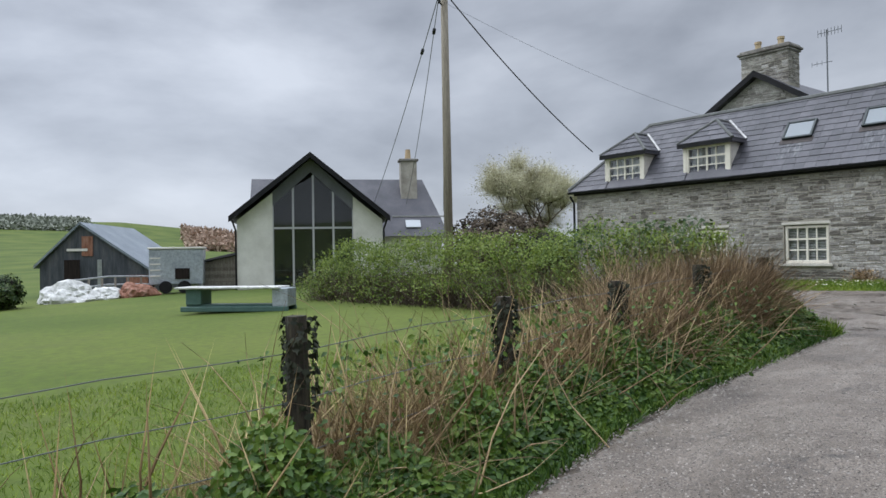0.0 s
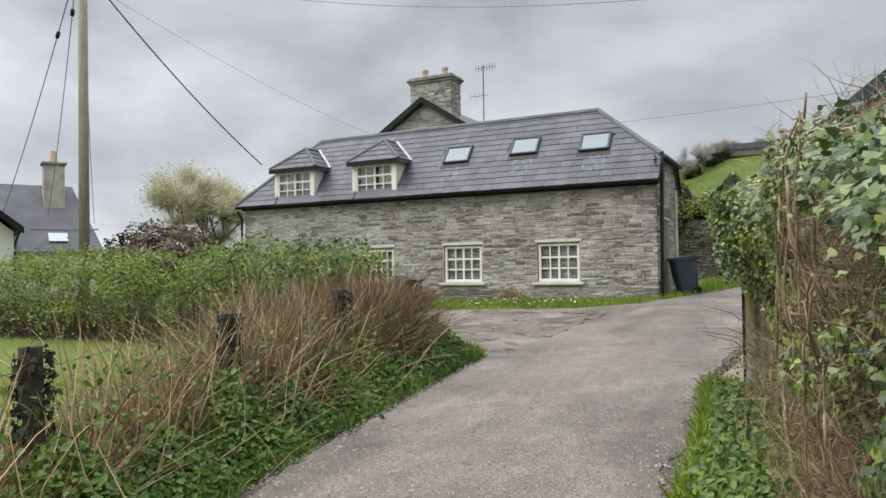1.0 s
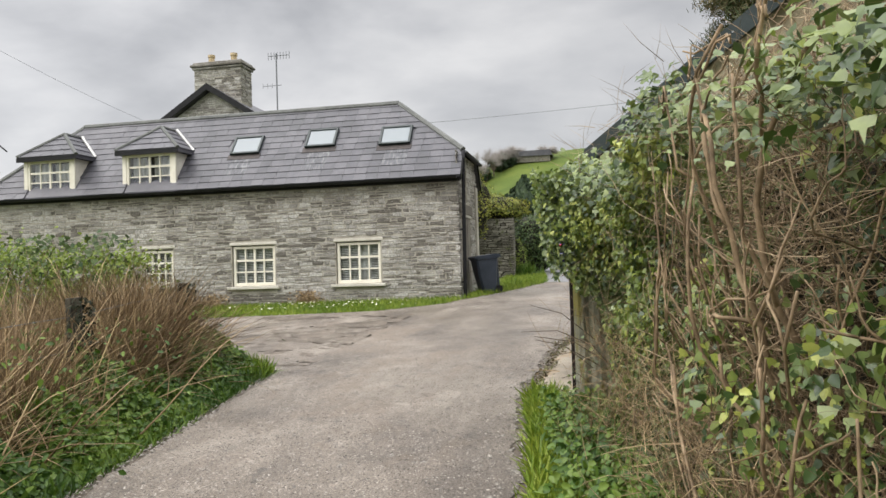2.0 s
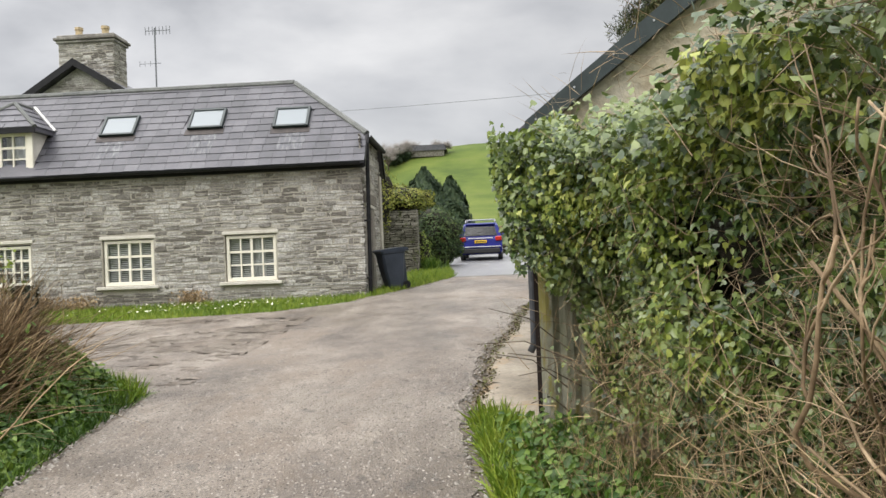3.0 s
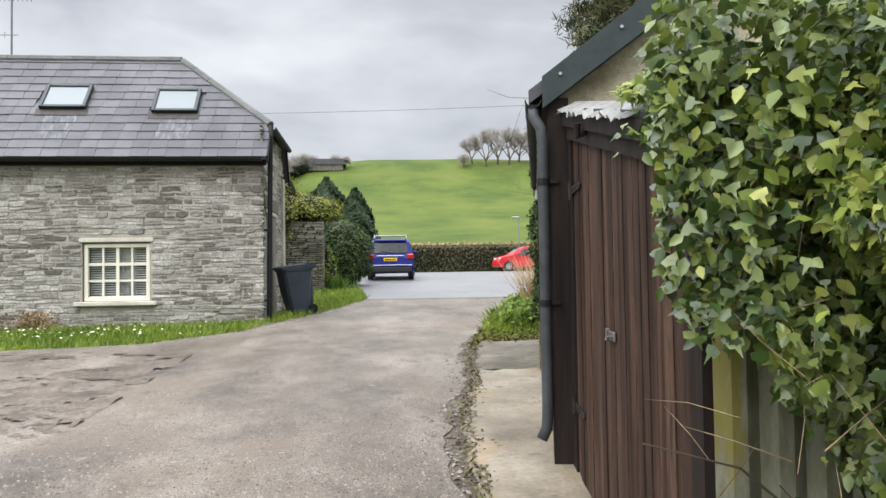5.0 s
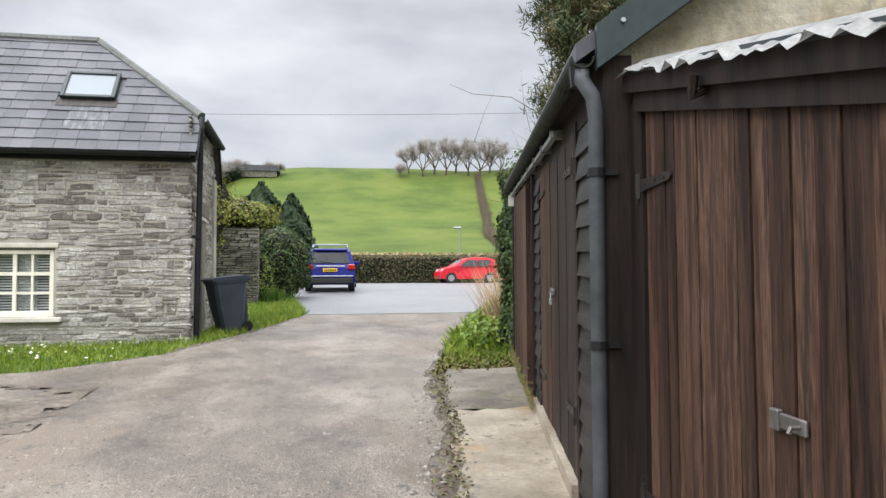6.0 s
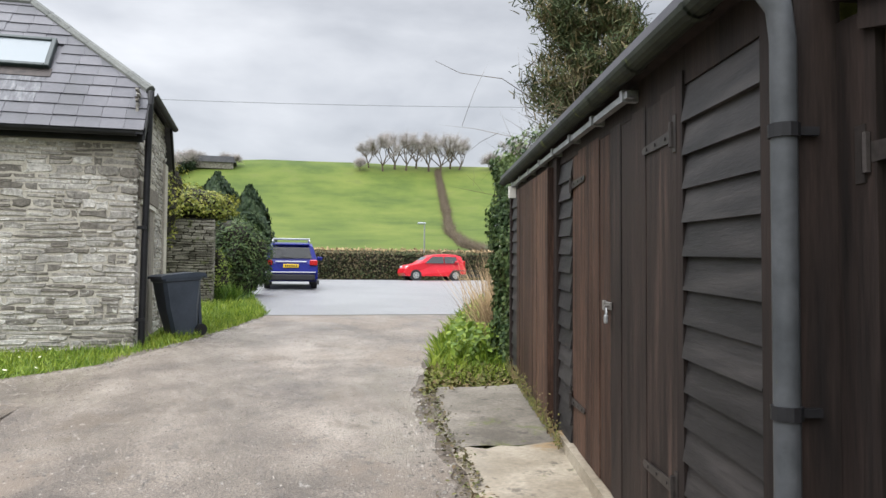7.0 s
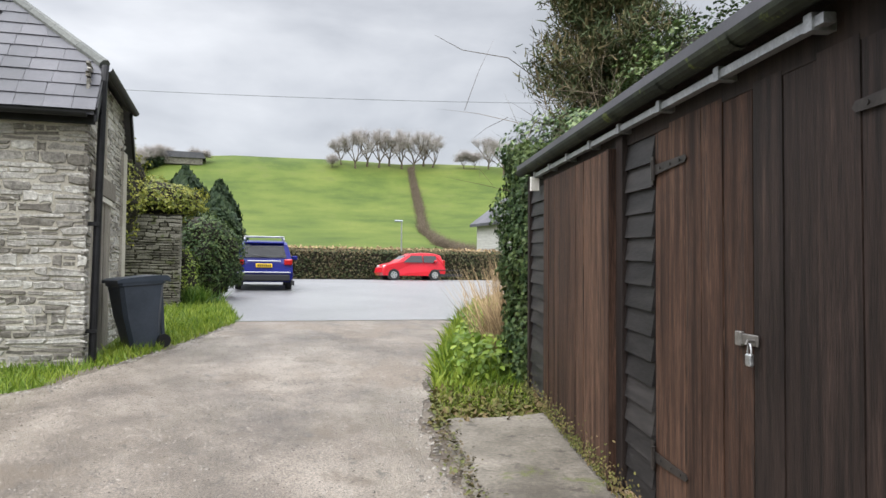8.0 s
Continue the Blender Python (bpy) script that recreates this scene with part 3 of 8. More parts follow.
def ridge_run(name, pts, r=0.1, step=0.45):
    """Half-round ridge tiles end to end."""
    pts = [Vector(p) for p in pts]
    a = (pts[1] - pts[0])
    n = max(1, int(a.length / step))
    for k in range(n):
        bm = bmesh.new()
        tube(bm, [pts[0] + a * (k / n), pts[0] + a * ((k + 0.985) / n)], r * random.uniform(0.97, 1.03), 8)
        own(part(name, bm, M_RIDGE), house)


ridge_run("ridge_tile", [(RG0, RIDGE_Y, RIDGE_Z - 0.02), (RG1, RIDGE_Y, RIDGE_Z - 0.02)])
ridge_run("hip_tile", [(RG1, RIDGE_Y, RIDGE_Z - 0.03), (RX1, hz_y, HIP_Z)], 0.09)
ridge_run("hip_tile", [(RG1, RIDGE_Y, RIDGE_Z - 0.03), (RX1, 2 * RIDGE_Y - hz_y, HIP_Z)], 0.09)
ridge_run("hip_tile", [(RG0, RIDGE_Y, RIDGE_Z - 0.03), (RX0, EAVE_Y, EAVE_Z + 0.02)], 0.09)


def gutter_run(name, a, b, r, material, parent):
    """A half-round gutter, hollow above."""
    a, b = Vector(a), Vector(b)
    side = (b - a).cross(Vector((0, 0, 1))).normalized()
    bm = bmesh.new()
    prof = [(-math.cos(q) * r, -math.sin(q) * r) for q in np.linspace(0, math.pi, 9)]
    prof += [(x * 0.86, z * 0.86) for x, z in prof[::-1]]
    A = [bm.verts.new(a + side * x + Vector((0, 0, z))) for x, z in prof]
    B = [bm.verts.new(b + side * x + Vector((0, 0, z))) for x, z in prof]
    for i in range(len(prof)):
        j = (i + 1) % len(prof)
        bm.faces.new((A[i], A[j], B[j], B[i]))
    bm.faces.new(A), bm.faces.new(B[::-1])
    return own(part(name, bm, material), parent)


gutter_run("gutter", (RX0 + 0.05, EAVE_Y - 0.05, EAVE_Z - 0.05), (RX1 - 0.1, EAVE_Y - 0.05, EAVE_Z - 0.05), 0.065, M_BLACK, house)
hung(boxed("fascia", (-11.45, HY0 - 0.06, EAVE_Z - 0.08), (14.8, 0.03, 0.17), M_BLACK))
gutter_run("gutter", (RX1 + 0.06, hz_y - 0.1, HIP_Z - 0.05), (RX1 + 0.06, 2 * RIDGE_Y - hz_y + 0.1, HIP_Z - 0.05), 0.06, M_BLACK, house)
for nm, yy, sg in (("verge_board", EAVE_Y, 1), ("verge_board", 2 * RIDGE_Y - EAVE_Y, -1)):
    y2 = yy + sg * (HIP_Z - EAVE_Z) / SLOPE
    bm = bmesh.new()
    vs = [bm.verts.new(p) for x in (RX1 - 0.02, RX1 + 0.02) for p in ((x, yy, EAVE_Z - 0.16), (x, y2, HIP_Z - 0.16), (x, y2, HIP_Z + 0.02), (x, yy, EAVE_Z + 0.02))]
    for f in ((0, 1, 2, 3), (7, 6, 5, 4), (0, 4, 5, 1), (2, 6, 7, 3), (1, 5, 6, 2), (3, 7, 4, 0)):
        bm.faces.new([vs[i] for i in f])
    hung(part(nm, bm, M_BLACK))
bm = tube(bmesh.new(), [(-4.0, 22.2, 4.72), (-4.0, 22.1, 4.5), (-4.05, 22.08, 0.74)], 0.05, 10)
for z in (1.2, 2.6, 4.1):
    box(bm, (-4.07, 22.08, z), (0.14, 0.12, 0.05))
hung(part("downpipe", bm, M_BLACK, smooth=False))
bm = tube(bmesh.new(), [(-18.86, 21.68, 3.85), (-18.82, 21.86, 3.6), (-18.82, 21.88, 0.3)], 0.045, 10)
hung(part("downpipe", bm, M_BLACK))


def window(x0, x1, z0, z1, y, cols, rows, parent, sill=True, blind=True, curtain=False):
    """A painted casement window in a wall that faces south: frame, glazing bars, panes, sill, blind."""
    win = new("window")
    own(win, parent)
    w, h, xm, zm = x1 - x0, z1 - z0, (x0 + x1) / 2, (z0 + z1) / 2
    bm = bmesh.new()
    t = 0.075
    for c, s in (((x0 + t / 2, y, zm), (t, 0.09, h)), ((x1 - t / 2, y, zm), (t, 0.09, h)), ((xm, y, z1 - t / 2), (w - 2 * t, 0.088, t)), ((xm, y, z0 + t / 2 + 0.01), (w - 2 * t, 0.088, t + 0.02))):
        box(bm, c, s, None, 0.008)
    own(part("window_frame", bm, M_WHITE), win)
    iw, ih = w - 2 * t, h - 2 * t
    for k in range(1, cols):
        own(boxed("glazing_bar", (x0 + t + iw * k / cols, y + 0.005, zm), (0.06 if 2 * k == cols else 0.036, 0.05, ih), M_WHITE), win)
    for k in range(1, rows):
        own(boxed("glazing_bar", (xm, y + 0.008, z0 + t + ih * k / rows), (iw, 0.045, 0.06 if 3 * k == 2 * rows else 0.036), M_WHITE), win)
    for a in range(cols):
        for b in range(rows):
            pane = own(boxed("pane", (x0 + t + iw * (a + 0.5) / cols, y + 0.012, z0 + t + ih * (b + 0.5) / rows), (iw / cols, 0.006, ih / rows), M_GLASS), win)
            pane.visible_shadow = False
    if blind:
        bm = bmesh.new()
        n = int(ih / 0.045)
        for k in range(n):
            box(bm, (xm, y + 0.09, z0 + t + (k + 0.5) * ih / n), (iw, 0.032, 0.004), Matrix.Translation((xm, y + 0.09, z0 + t + (k + 0.5) * ih / n)) @ Matrix.Rotation(0.9, 4, "X") @ Matrix.Translation((-xm, -y - 0.09, -(z0 + t + (k + 0.5) * ih / n))))
        own(part("blind", bm, M_BLIND), win)
    if curtain:
        bm = bmesh.new()
        for q0, q1 in curtain:
            n = 26
            for k in range(n):
                a, b = x0 + t + iw * (q0 + (q1 - q0) * k / n), x0 + t + iw * (q0 + (q1 - q0) * (k + 1) / n)
                ya, yb = (y + 0.16 + 0.025 * math.sin(v * 38) for v in (a, b))
                vs = [bm.verts.new(p) for p in ((a, ya, z0 + t), (b, yb, z0 + t), (b, yb, z1 - t), (a, ya, z1 - t))]
                bm.faces.new(vs)
        own(part("curtain", bm, M_BLIND, None, "pale curtain"), win)
    if sill:
        own(boxed("sill", (xm, y - 0.07, z0 - 0.045), (w + 0.3, 0.26, 0.08), M_DIRTY, None, "pale stone sill", bevel=0.012), win)
    return win


window(-13.48, -12.5, 1.32, 2.33, HY0 + 0.09, 4, 3, house)
window(-10.64, -9.38, 1.24, 2.36, HY0 + 0.09, 4, 3, house)
window(-7.56, -6.32, 1.24, 2.36, HY0 + 0.09, 4, 3, house, curtain=((0.5, 0.78),))
for a, b in ((-13.5, -12.48), (-10.66, -9.36), (-7.58, -6.3)):
    hung(boxed("lintel", ((a + b) / 2, HY0 + 0.1, 2.43), (b - a + 0.12, 0.26, 0.08), M_DIRTY, None, "pale cream lintel", bevel=0.01))


def dormer(xc, w):
    """A hipped dormer with white cheeks, flush with the wall below."""
    d = new("dormer")
    own(d, house)
    y0, z0, z1, zr = HY0 - 0.03, 4.06, 5.22, 6.03
    x0, x1 = xc - w / 2, xc + w / 2
    yb = EAVE_Y + (z1 - EAVE_Z) / SLOPE
    yf = EAVE_Y + (z0 - EAVE_Z) / SLOPE
    for x, s in ((x0, 1), (x1, -1)):
        bm = bmesh.new()
        tri = [(y0 + 0.02, z0 - 0.02), (yf + 0.16, z0 - 0.02), (yb + 0.14, z1), (y0 + 0.02, z1)]
        A = [bm.verts.new((x, y, z)) for y, z in tri]
        B = [bm.verts.new((x + s * 0.12, y, z)) for y, z in tri]
        bm.faces.new(A), bm.faces.new(B[::-1])
        for i in range(4):
            bm.faces.new((A[i], A[(i + 1) % 4], B[(i + 1) % 4], B[i]))
        own(part("cheek", bm, M_DIRTY, None, "cream rendered cheek"), d)
    bm = bmesh.new()
    for c, s in (((x0 + 0.06, y0, (z0 + z1) / 2), (0.12, 0.06, z1 - z0)), ((x1 - 0.06, y0, (z0 + z1) / 2), (0.12, 0.06, z1 - z0)), ((xc, y0, z0 + 0.04), (w - 0.24, 0.06, 0.08)), ((xc, y0, z1 - 0.04), (w - 0.24, 0.06, 0.08))):
        box(bm, c, s)
    own(part("surround", bm, M_WHITE), d)
    window(x0 + 0.12, x1 - 0.12, z0 + 0.08, z1 - 0.08, y0 + 0.03, 4, 3, house, sill=False, blind=False, curtain=((0.02, 0.45), (0.55, 0.98)))
    # near-black board behind the dormer window, painted as unlit space
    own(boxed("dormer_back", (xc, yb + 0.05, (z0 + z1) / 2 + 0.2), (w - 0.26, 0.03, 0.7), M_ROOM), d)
    # hipped roof
    o, zc = 0.15, z1 + 0.03
    yr, ym = y0 + 0.66, EAVE_Y + (zr - EAVE_Z) / SLOPE + 0.05
    ye = EAVE_Y + (zc - EAVE_Z) / SLOPE + 0.05
    v = [(x0 - o, y0 - o, zc), (x1 + o, y0 - o, zc), (x1 + o, ye, zc), (x0 - o, ye, zc), (xc, yr, zr), (xc, ym, zr)]
    v += [(x, y, z - 0.1) for x, y, z in v]
    f = [(0, 1, 4), (1, 2, 5, 4), (3, 0, 4, 5), (0, 3, 9, 6), (1, 0, 6, 7), (2, 1, 7, 8), (6, 9, 8, 7)]
    own(mesh_ob("dormer_roof", v, f, M_SLATE), d)
    bm = bmesh.new()
    box(bm, (xc, y0 - o, zc - 0.07), (w + 2 * o, 0.03, 0.13))
    own(part("fascia", bm, M_BLACK), d)
    # slates in courses on the two sides and the front
    bm = bmesh.new()
    P = [Vector(q) for q in v[:6]]
    for lo_a, lo_b, hi_a, hi_b in ((P[0], P[1], P[4], P[4]), (P[1], P[2], P[4], P[5]), (P[3], P[0], P[5], P[4])):
        nrm = (lo_b - lo_a).cross(hi_a - lo_a).normalized()
        nrm = nrm if nrm.z > 0 else -nrm
        for k in range(4):
            q0, q1 = k / 4, (k + 1.12) / 4
            a, b, c, e = lo_a.lerp(hi_a, q0), lo_b.lerp(hi_b, q0), lo_b.lerp(hi_b, min(1, q1)), lo_a.lerp(hi_a, min(1, q1))
            m = max(1, int((b - a).length / 0.34))
            for j in range(m):
                q = [a.lerp(b, j / m + 0.004), a.lerp(b, (j + 1) / m - 0.004), e.lerp(c, (j + 1) / m), e.lerp(c, j / m)]
                top = [bm.verts.new(p + nrm * h) for p, h in zip(q, (0.03, 0.03, 0.008, 0.008))]
                bot = [bm.verts.new(p + nrm * h) for p, h in zip(q, (0.018, 0.018, 0.0, 0.0))]
                bm.faces.new(top), bm.faces.new(bot[::-1])
                for i in range(4):
                    bm.faces.new((top[i], top[(i + 1) % 4], bot[(i + 1) % 4], bot[i]))
    tagged(own(part("slate_cladding", bm, M_SLATE_J), d), kind="stuff")
    for a, b in ((P[0], P[4]), (P[1], P[4]), (P[4], P[5])):
        own(part("dormer_ridge", tube(bmesh.new(), [a + Vector((0, 0, 0.02)), b + Vector((0, 0, 0.02))], 0.055, 7), M_RIDGE), d)
    own(part("valley_lead", tube(bmesh.new(), [P[2] + Vector((0, -0.06, 0.03)), P[5] + Vector((0.1, -0.06, 0.03))], 0.05, 6), M_LEAD, None, "pale lead flashing"), d)
    return d


for xc, w in DORMERS:
    dormer(xc, w)

for xc, zc in SKYLIGHTS:
    y = EAVE_Y + (zc - EAVE_Z) / SLOPE
    m = Matrix.Translation((xc, y, zc)) @ Matrix.Rotation(TILT, 4, "X")
    sk = new("skylight")
    own(sk, house)
    bm = bmesh.new()
    for c, s in (((-0.42, 0, 0.05), (0.07, 0.72, 0.12)), ((0.42, 0, 0.05), (0.07, 0.72, 0.12)), ((0, 0.33, 0.05), (0.77, 0.07, 0.12)), ((0, -0.33, 0.05), (0.77, 0.07, 0.12))):
        box(bm, c, s, m, 0.01)
    own(part("skylight_frame", bm, M_BARGE), sk)
    own(boxed("flashing", (0, -0.45, 0.035), (1.0, 0.2, 0.012), M_IRON, m=m), sk)
    own(boxed("pane", (0, 0, 0.075), (0.77, 0.59, 0.012), plain("skylight_pane", (0.17, 0.195, 0.21), 0.3, 0.12), m=m), sk)

# barn door and upper opening in the end wall
door = new("barn_door")
own(door, house)
for k in range(9):
    yy = 22.38 + 1.5 * k / 9
    own(boxed("plank", (HX1 - 0.02 + random.uniform(-0.006, 0.006), yy + 0.08, 1.9), (0.035, 0.158, 2.22 + random.uniform(-0.02, 0.02)), M_OLDWOOD), door)
own(boxed("door_frame", (HX1 - 0.03, 23.12, 3.03), (0.12, 1.56, 0.08), M_BLIND), door)
hung(boxed("lintel", (HX1 - 0.08, 23.1, 3.2), (0.25, 2.0, 0.28), M_OLDWOOD, None, "heavy weathered timber lintel", bevel=0.015))
hung(boxed("shutter", (HX1 - 0.06, 23.12, 3.9), (0.04, 0.64, 1.0), M_OLDWOOD, None, "weathered boarded opening"))
hung(boxed("shutter_frame", (HX1 - 0.05, 22.84, 3.9), (0.1, 0.07, 1.0), M_WHITE))

# house behind: gable, chimney with two pots, aerial
rear = thing("rear_house", "taller stone house behind with a dark bargeboarded gable", "house", (-15.3, 33, 0.8))


def rh(ob):
    return own(ob, rear)


RY = 29.4
bm = bmesh.new()
prof = [(-18.6, 0.3), (-12.0, 0.3), (-12.0, 6.75), (-15.3, 8.85), (-18.6, 6.75)]
A = [bm.verts.new((x, RY, z)) for x, z in prof]
B = [bm.verts.new((x, RY + 8, z)) for x, z in prof]
bm.faces.new(A), bm.faces.new(B[::-1])
for i in range(5):
    bm.faces.new((A[i], A[(i + 1) % 5], B[(i + 1) % 5], B[i]))
rh(part("wall", bm, M_STONE_J))
for s in (-1, 1):
    bm = bmesh.new()
    a, b = (-15.3, 9.1), (-15.3 + s * 3.8, 9.1 - 3.8 * 0.636)
    for y in (RY - 0.25, RY + 8):
        for (x, z) in (a, b, (b[0], b[1] - 0.2), (a[0], a[1] - 0.2)):
            bm.verts.new((x, y, z))
    bm.verts.ensure_lookup_table()
    for f in ((0, 1, 2, 3), (4, 5, 6, 7), (0, 1, 5, 4), (1, 2, 6, 5), (2, 3, 7, 6), (3, 0, 4, 7)):
        bm.faces.new([bm.verts[i] for i in f])
    rh(part("roof", bm, M_SLATE))
    bm = bmesh.new()
    for y in (RY - 0.3, RY - 0.255):
        for (x, z) in (a, b, (b[0], b[1] - 0.26), (a[0], a[1] - 0.26)):
            bm.verts.new((x, y, z + 0.03))
    bm.verts.ensure_lookup_table()
    for f in ((0, 1, 2, 3), (4, 5, 6, 7), (0, 1, 5, 4), (1, 2, 6, 5), (2, 3, 7, 6), (3, 0, 4, 7)):
        bm.faces.new([bm.verts[i] for i in f])
    rh(part("bargeboard", bm, M_BLACK))
chim = rh(boxed("chimney", (-15.35, 30.6, 8.8), (2.05, 0.95, 2.5), M_MORTAR))
for dz, sx, sy, h in ((10.02, 2.2, 1.1, 0.09), (10.12, 2.32, 1.22, 0.1), (10.22, 2.15, 1.05, 0.1)):
    rh(boxed("chimney_cap", (-15.35, 30.6, dz), (sx, sy, h), M_STONE, bevel=0.02))
for dx in (-0.5, 0.5):
    bm = bmesh.new()
    tube(bm, [(-15.35 + dx, 30.6, 10.25), (-15.35 + dx, 30.6, 10.3), (-15.35 + dx, 30.6, 10.6)], 0.15, 12, 0.12)
    tube(bm, [(-15.35 + dx, 30.6, 10.58), (-15.35 + dx, 30.6, 10.68)], 0.15, 12)
    rh(part("chimney_pot", bm, mat("buff_clay_pot", [(0.38, 0.29, 0.17), (0.48, 0.38, 0.24)], scale=5, rough=0.8), None, "buff clay chimney pot"))
aer = thing("tv_aerial", "thin metal television aerial on a mast", "aerial", (-12.9, 30.4, 6.6))
bm = tube(bmesh.new(), [(-12.9, 30.4, 6.6), (-12.9, 30.4, 10.45)], 0.03, 6)
own(part("mast", bm, M_THINWIRE), aer)
bm = tube(bmesh.new(), [(-13.2, 30.3, 10.32), (-12.4, 30.55, 10.4)], 0.015, 5)
for k in range(8):
    c = Vector((-13.2, 30.3, 10.32)).lerp(Vector((-12.4, 30.55, 10.4)), k / 7)
    tube(bm, [c + Vector((-0.04, 0.1, -0.12)), c + Vector((0.04, -0.1, 0.12))], 0.01, 4)
own(part("yagi", bm, M_THINWIRE), aer)
bm = tube(bmesh.new(), [(-13.5, 30.4, 9.15), (-12.7, 30.4, 9.15)], 0.014, 5)
for k in range(4):
    tube(bm, [(-13.5 + 0.2 * k, 30.4, 9.05), (-13.5 + 0.2 * k, 30.4, 9.25)], 0.009, 4)
own(part("small_aerial", bm, M_THINWIRE), aer)

# ---- the black timber garages ----
GO, GD = Vector((-0.73, 12.11, 0)), Vector((0.22, 0.9755, 0)).normalized()
GN = Vector((GD.y, -GD.x, 0))
GM = Matrix(((GD.x, GN.x, 0, GO.x), (GD.y, GN.y, 0, GO.y), (0, 0, 1, 0), (0, 0, 0, 1)))   # x along the wall, y into the shed, z up
SL = 0.035                                                                                # the row of garages climbs with the lane


def gz(s):
    return 0.52 + SL * s


garage = thing("garage_row", "row of black and brown stained timber garages under one roof", "garage", tuple(GM @ Vector((3.3, 2, 0.5))))


def gg(ob):
    return own(ob, garage)


def skewed(bm, s0, s1, y0, y1, z0, z1, rise=SL, m=None):
    """A box along the wall whose top and bottom climb with the lane."""
    vs = [bm.verts.new((m or GM) @ Vector((s, y, z + rise * s))) for s in (s0, s1) for y in (y0, y1) for z in (z0, z1)]
    for f in ((0, 1, 3, 2), (4, 6, 7, 5), (0, 4, 5, 1), (2, 3, 7, 6), (0, 2, 6, 4), (1, 5, 7, 3)):
        bm.faces.new([vs[i] for i in f])
    return bm


def slab(name, s0, s1, y0, y1, z0, z1, material, label="", rise=SL, m=None, parent=None):
    return own(part(name, skewed(bmesh.new(), s0, s1, y0, y1, z0, z1, rise, m), material, None, label), parent or garage)


GLEN, GDEEP, TOPZ = 7.05, 5.2, 2.82
slab("back_wall", 0.0, GLEN, 0.12, 0.2, 0.3, 2.8, M_BLKPOST)
slab("far_wall", GLEN - 0.1, GLEN, 0.2, GDEEP, 0.3, 2.8, M_BLKPOST)
slab("rear_wall", 0.0, GLEN, GDEEP - 0.1, GDEEP, 0.3, 2.8, M_BLKPOST)
# gable end in old render, roof above
bm = bmesh.new()
prof = [(0.0, 0.3), (GDEEP, 0.3), (GDEEP, 2.85), (GDEEP / 2, 2.85 + 0.72 * GDEEP / 2), (0.0, 2.85)]
A = [bm.verts.new(GM @ Vector((0.0, y, z))) for y, z in prof]
B = [bm.verts.new(GM @ Vector((0.22, y, z))) for y, z in prof]
bm.faces.new(A), bm.faces.new(B[::-1])
for i in range(5):
    bm.faces.new((A[i], A[(i + 1) % 5], B[(i + 1) % 5], B[i]))
gg(part("gable_wall", bm, M_PEBBLE, None, "patched ochre rendered gable"))
for sg in (0, 1):
    bm = bmesh.new()
    y0, y1 = (-0.16, GDEEP / 2) if sg == 0 else (GDEEP + 0.16, GDEEP / 2)
    z0, z1 = 2.83, 2.83 + 0.72 * (GDEEP / 2 + 0.16)
    for s in (-0.1, GLEN + 0.1):
        for y, z in ((y0, z0), (y1, z1), (y1, z1 + 0.09), (y0, z0 + 0.09)):
            bm.verts.new(GM @ Vector((s, y, z + SL * s)))
    bm.verts.ensure_lookup_table()
    for f in ((0, 1, 2, 3), (7, 6, 5, 4), (0, 4, 5, 1), (1, 5, 6, 2), (2, 6, 7, 3), (3, 7, 4, 0)):
        bm.faces.new([bm.verts[i] for i in f])
    gg(part("roof", bm, M_SLATE))
    bm = bmesh.new()
    for s in (-0.16, -0.1):
        yb = y0 + (0.09 if sg == 0 else -0.09)
        for y, z in ((yb, z0 - 0.05), (y1, z1 - 0.11), (y1, z1 + 0.14), (yb, z0 + 0.16)):
            bm.verts.new(GM @ Vector((s, y, z)))
    bm.verts.ensure_lookup_table()
    for f in ((0, 1, 2, 3), (7, 6, 5, 4), (0, 4, 5, 1), (1, 5, 6, 2), (2, 6, 7, 3), (3, 7, 4, 0)):
        bm.faces.new([bm.verts[i] for i in f])
    gg(part("barge_trim", bm, M_BARGE, None, "dark green metal barge trim"))
for k in range(7):
    y = 0.05 + 0.4 * k
    bm = bmesh.new()
    c = GM @ Vector((-0.165, y, 2.85 + 0.72 * (y + 0.16)))
    tube(bm, [c, c + GD * -0.01], 0.012, 6)
    gg(part("barge_screw", bm, M_GALV))
# slate edges along the eaves
for k in range(28):
    s = 0.02 + 0.25 * k
    slab("eaves_slate", s, s + 0.24, -0.14 + random.uniform(-0.01, 0.01), 0.1, 2.9 + random.uniform(0, 0.012), 2.915 + random.uniform(0, 0.012), M_SLATE)
slab("wall_plate", 0.0, GLEN, -0.02, 0.1, 2.66, 2.83, M_BLKPOST)
slab("soffit", -0.05, GLEN, -0.12, 0.0, 2.825, 2.838, M_BLKPOST)
for k in range(4):
    a, b = GM @ Vector((-0.12 + 1.8 * k, -0.13, 2.85 + SL * 1.8 * k)), GM @ Vector((-0.12 + 1.8 * (k + 1), -0.13, 2.85 + SL * 1.8 * (k + 1)))
    gutter_run("gutter", a, b, 0.056, M_GUTTER, garage)
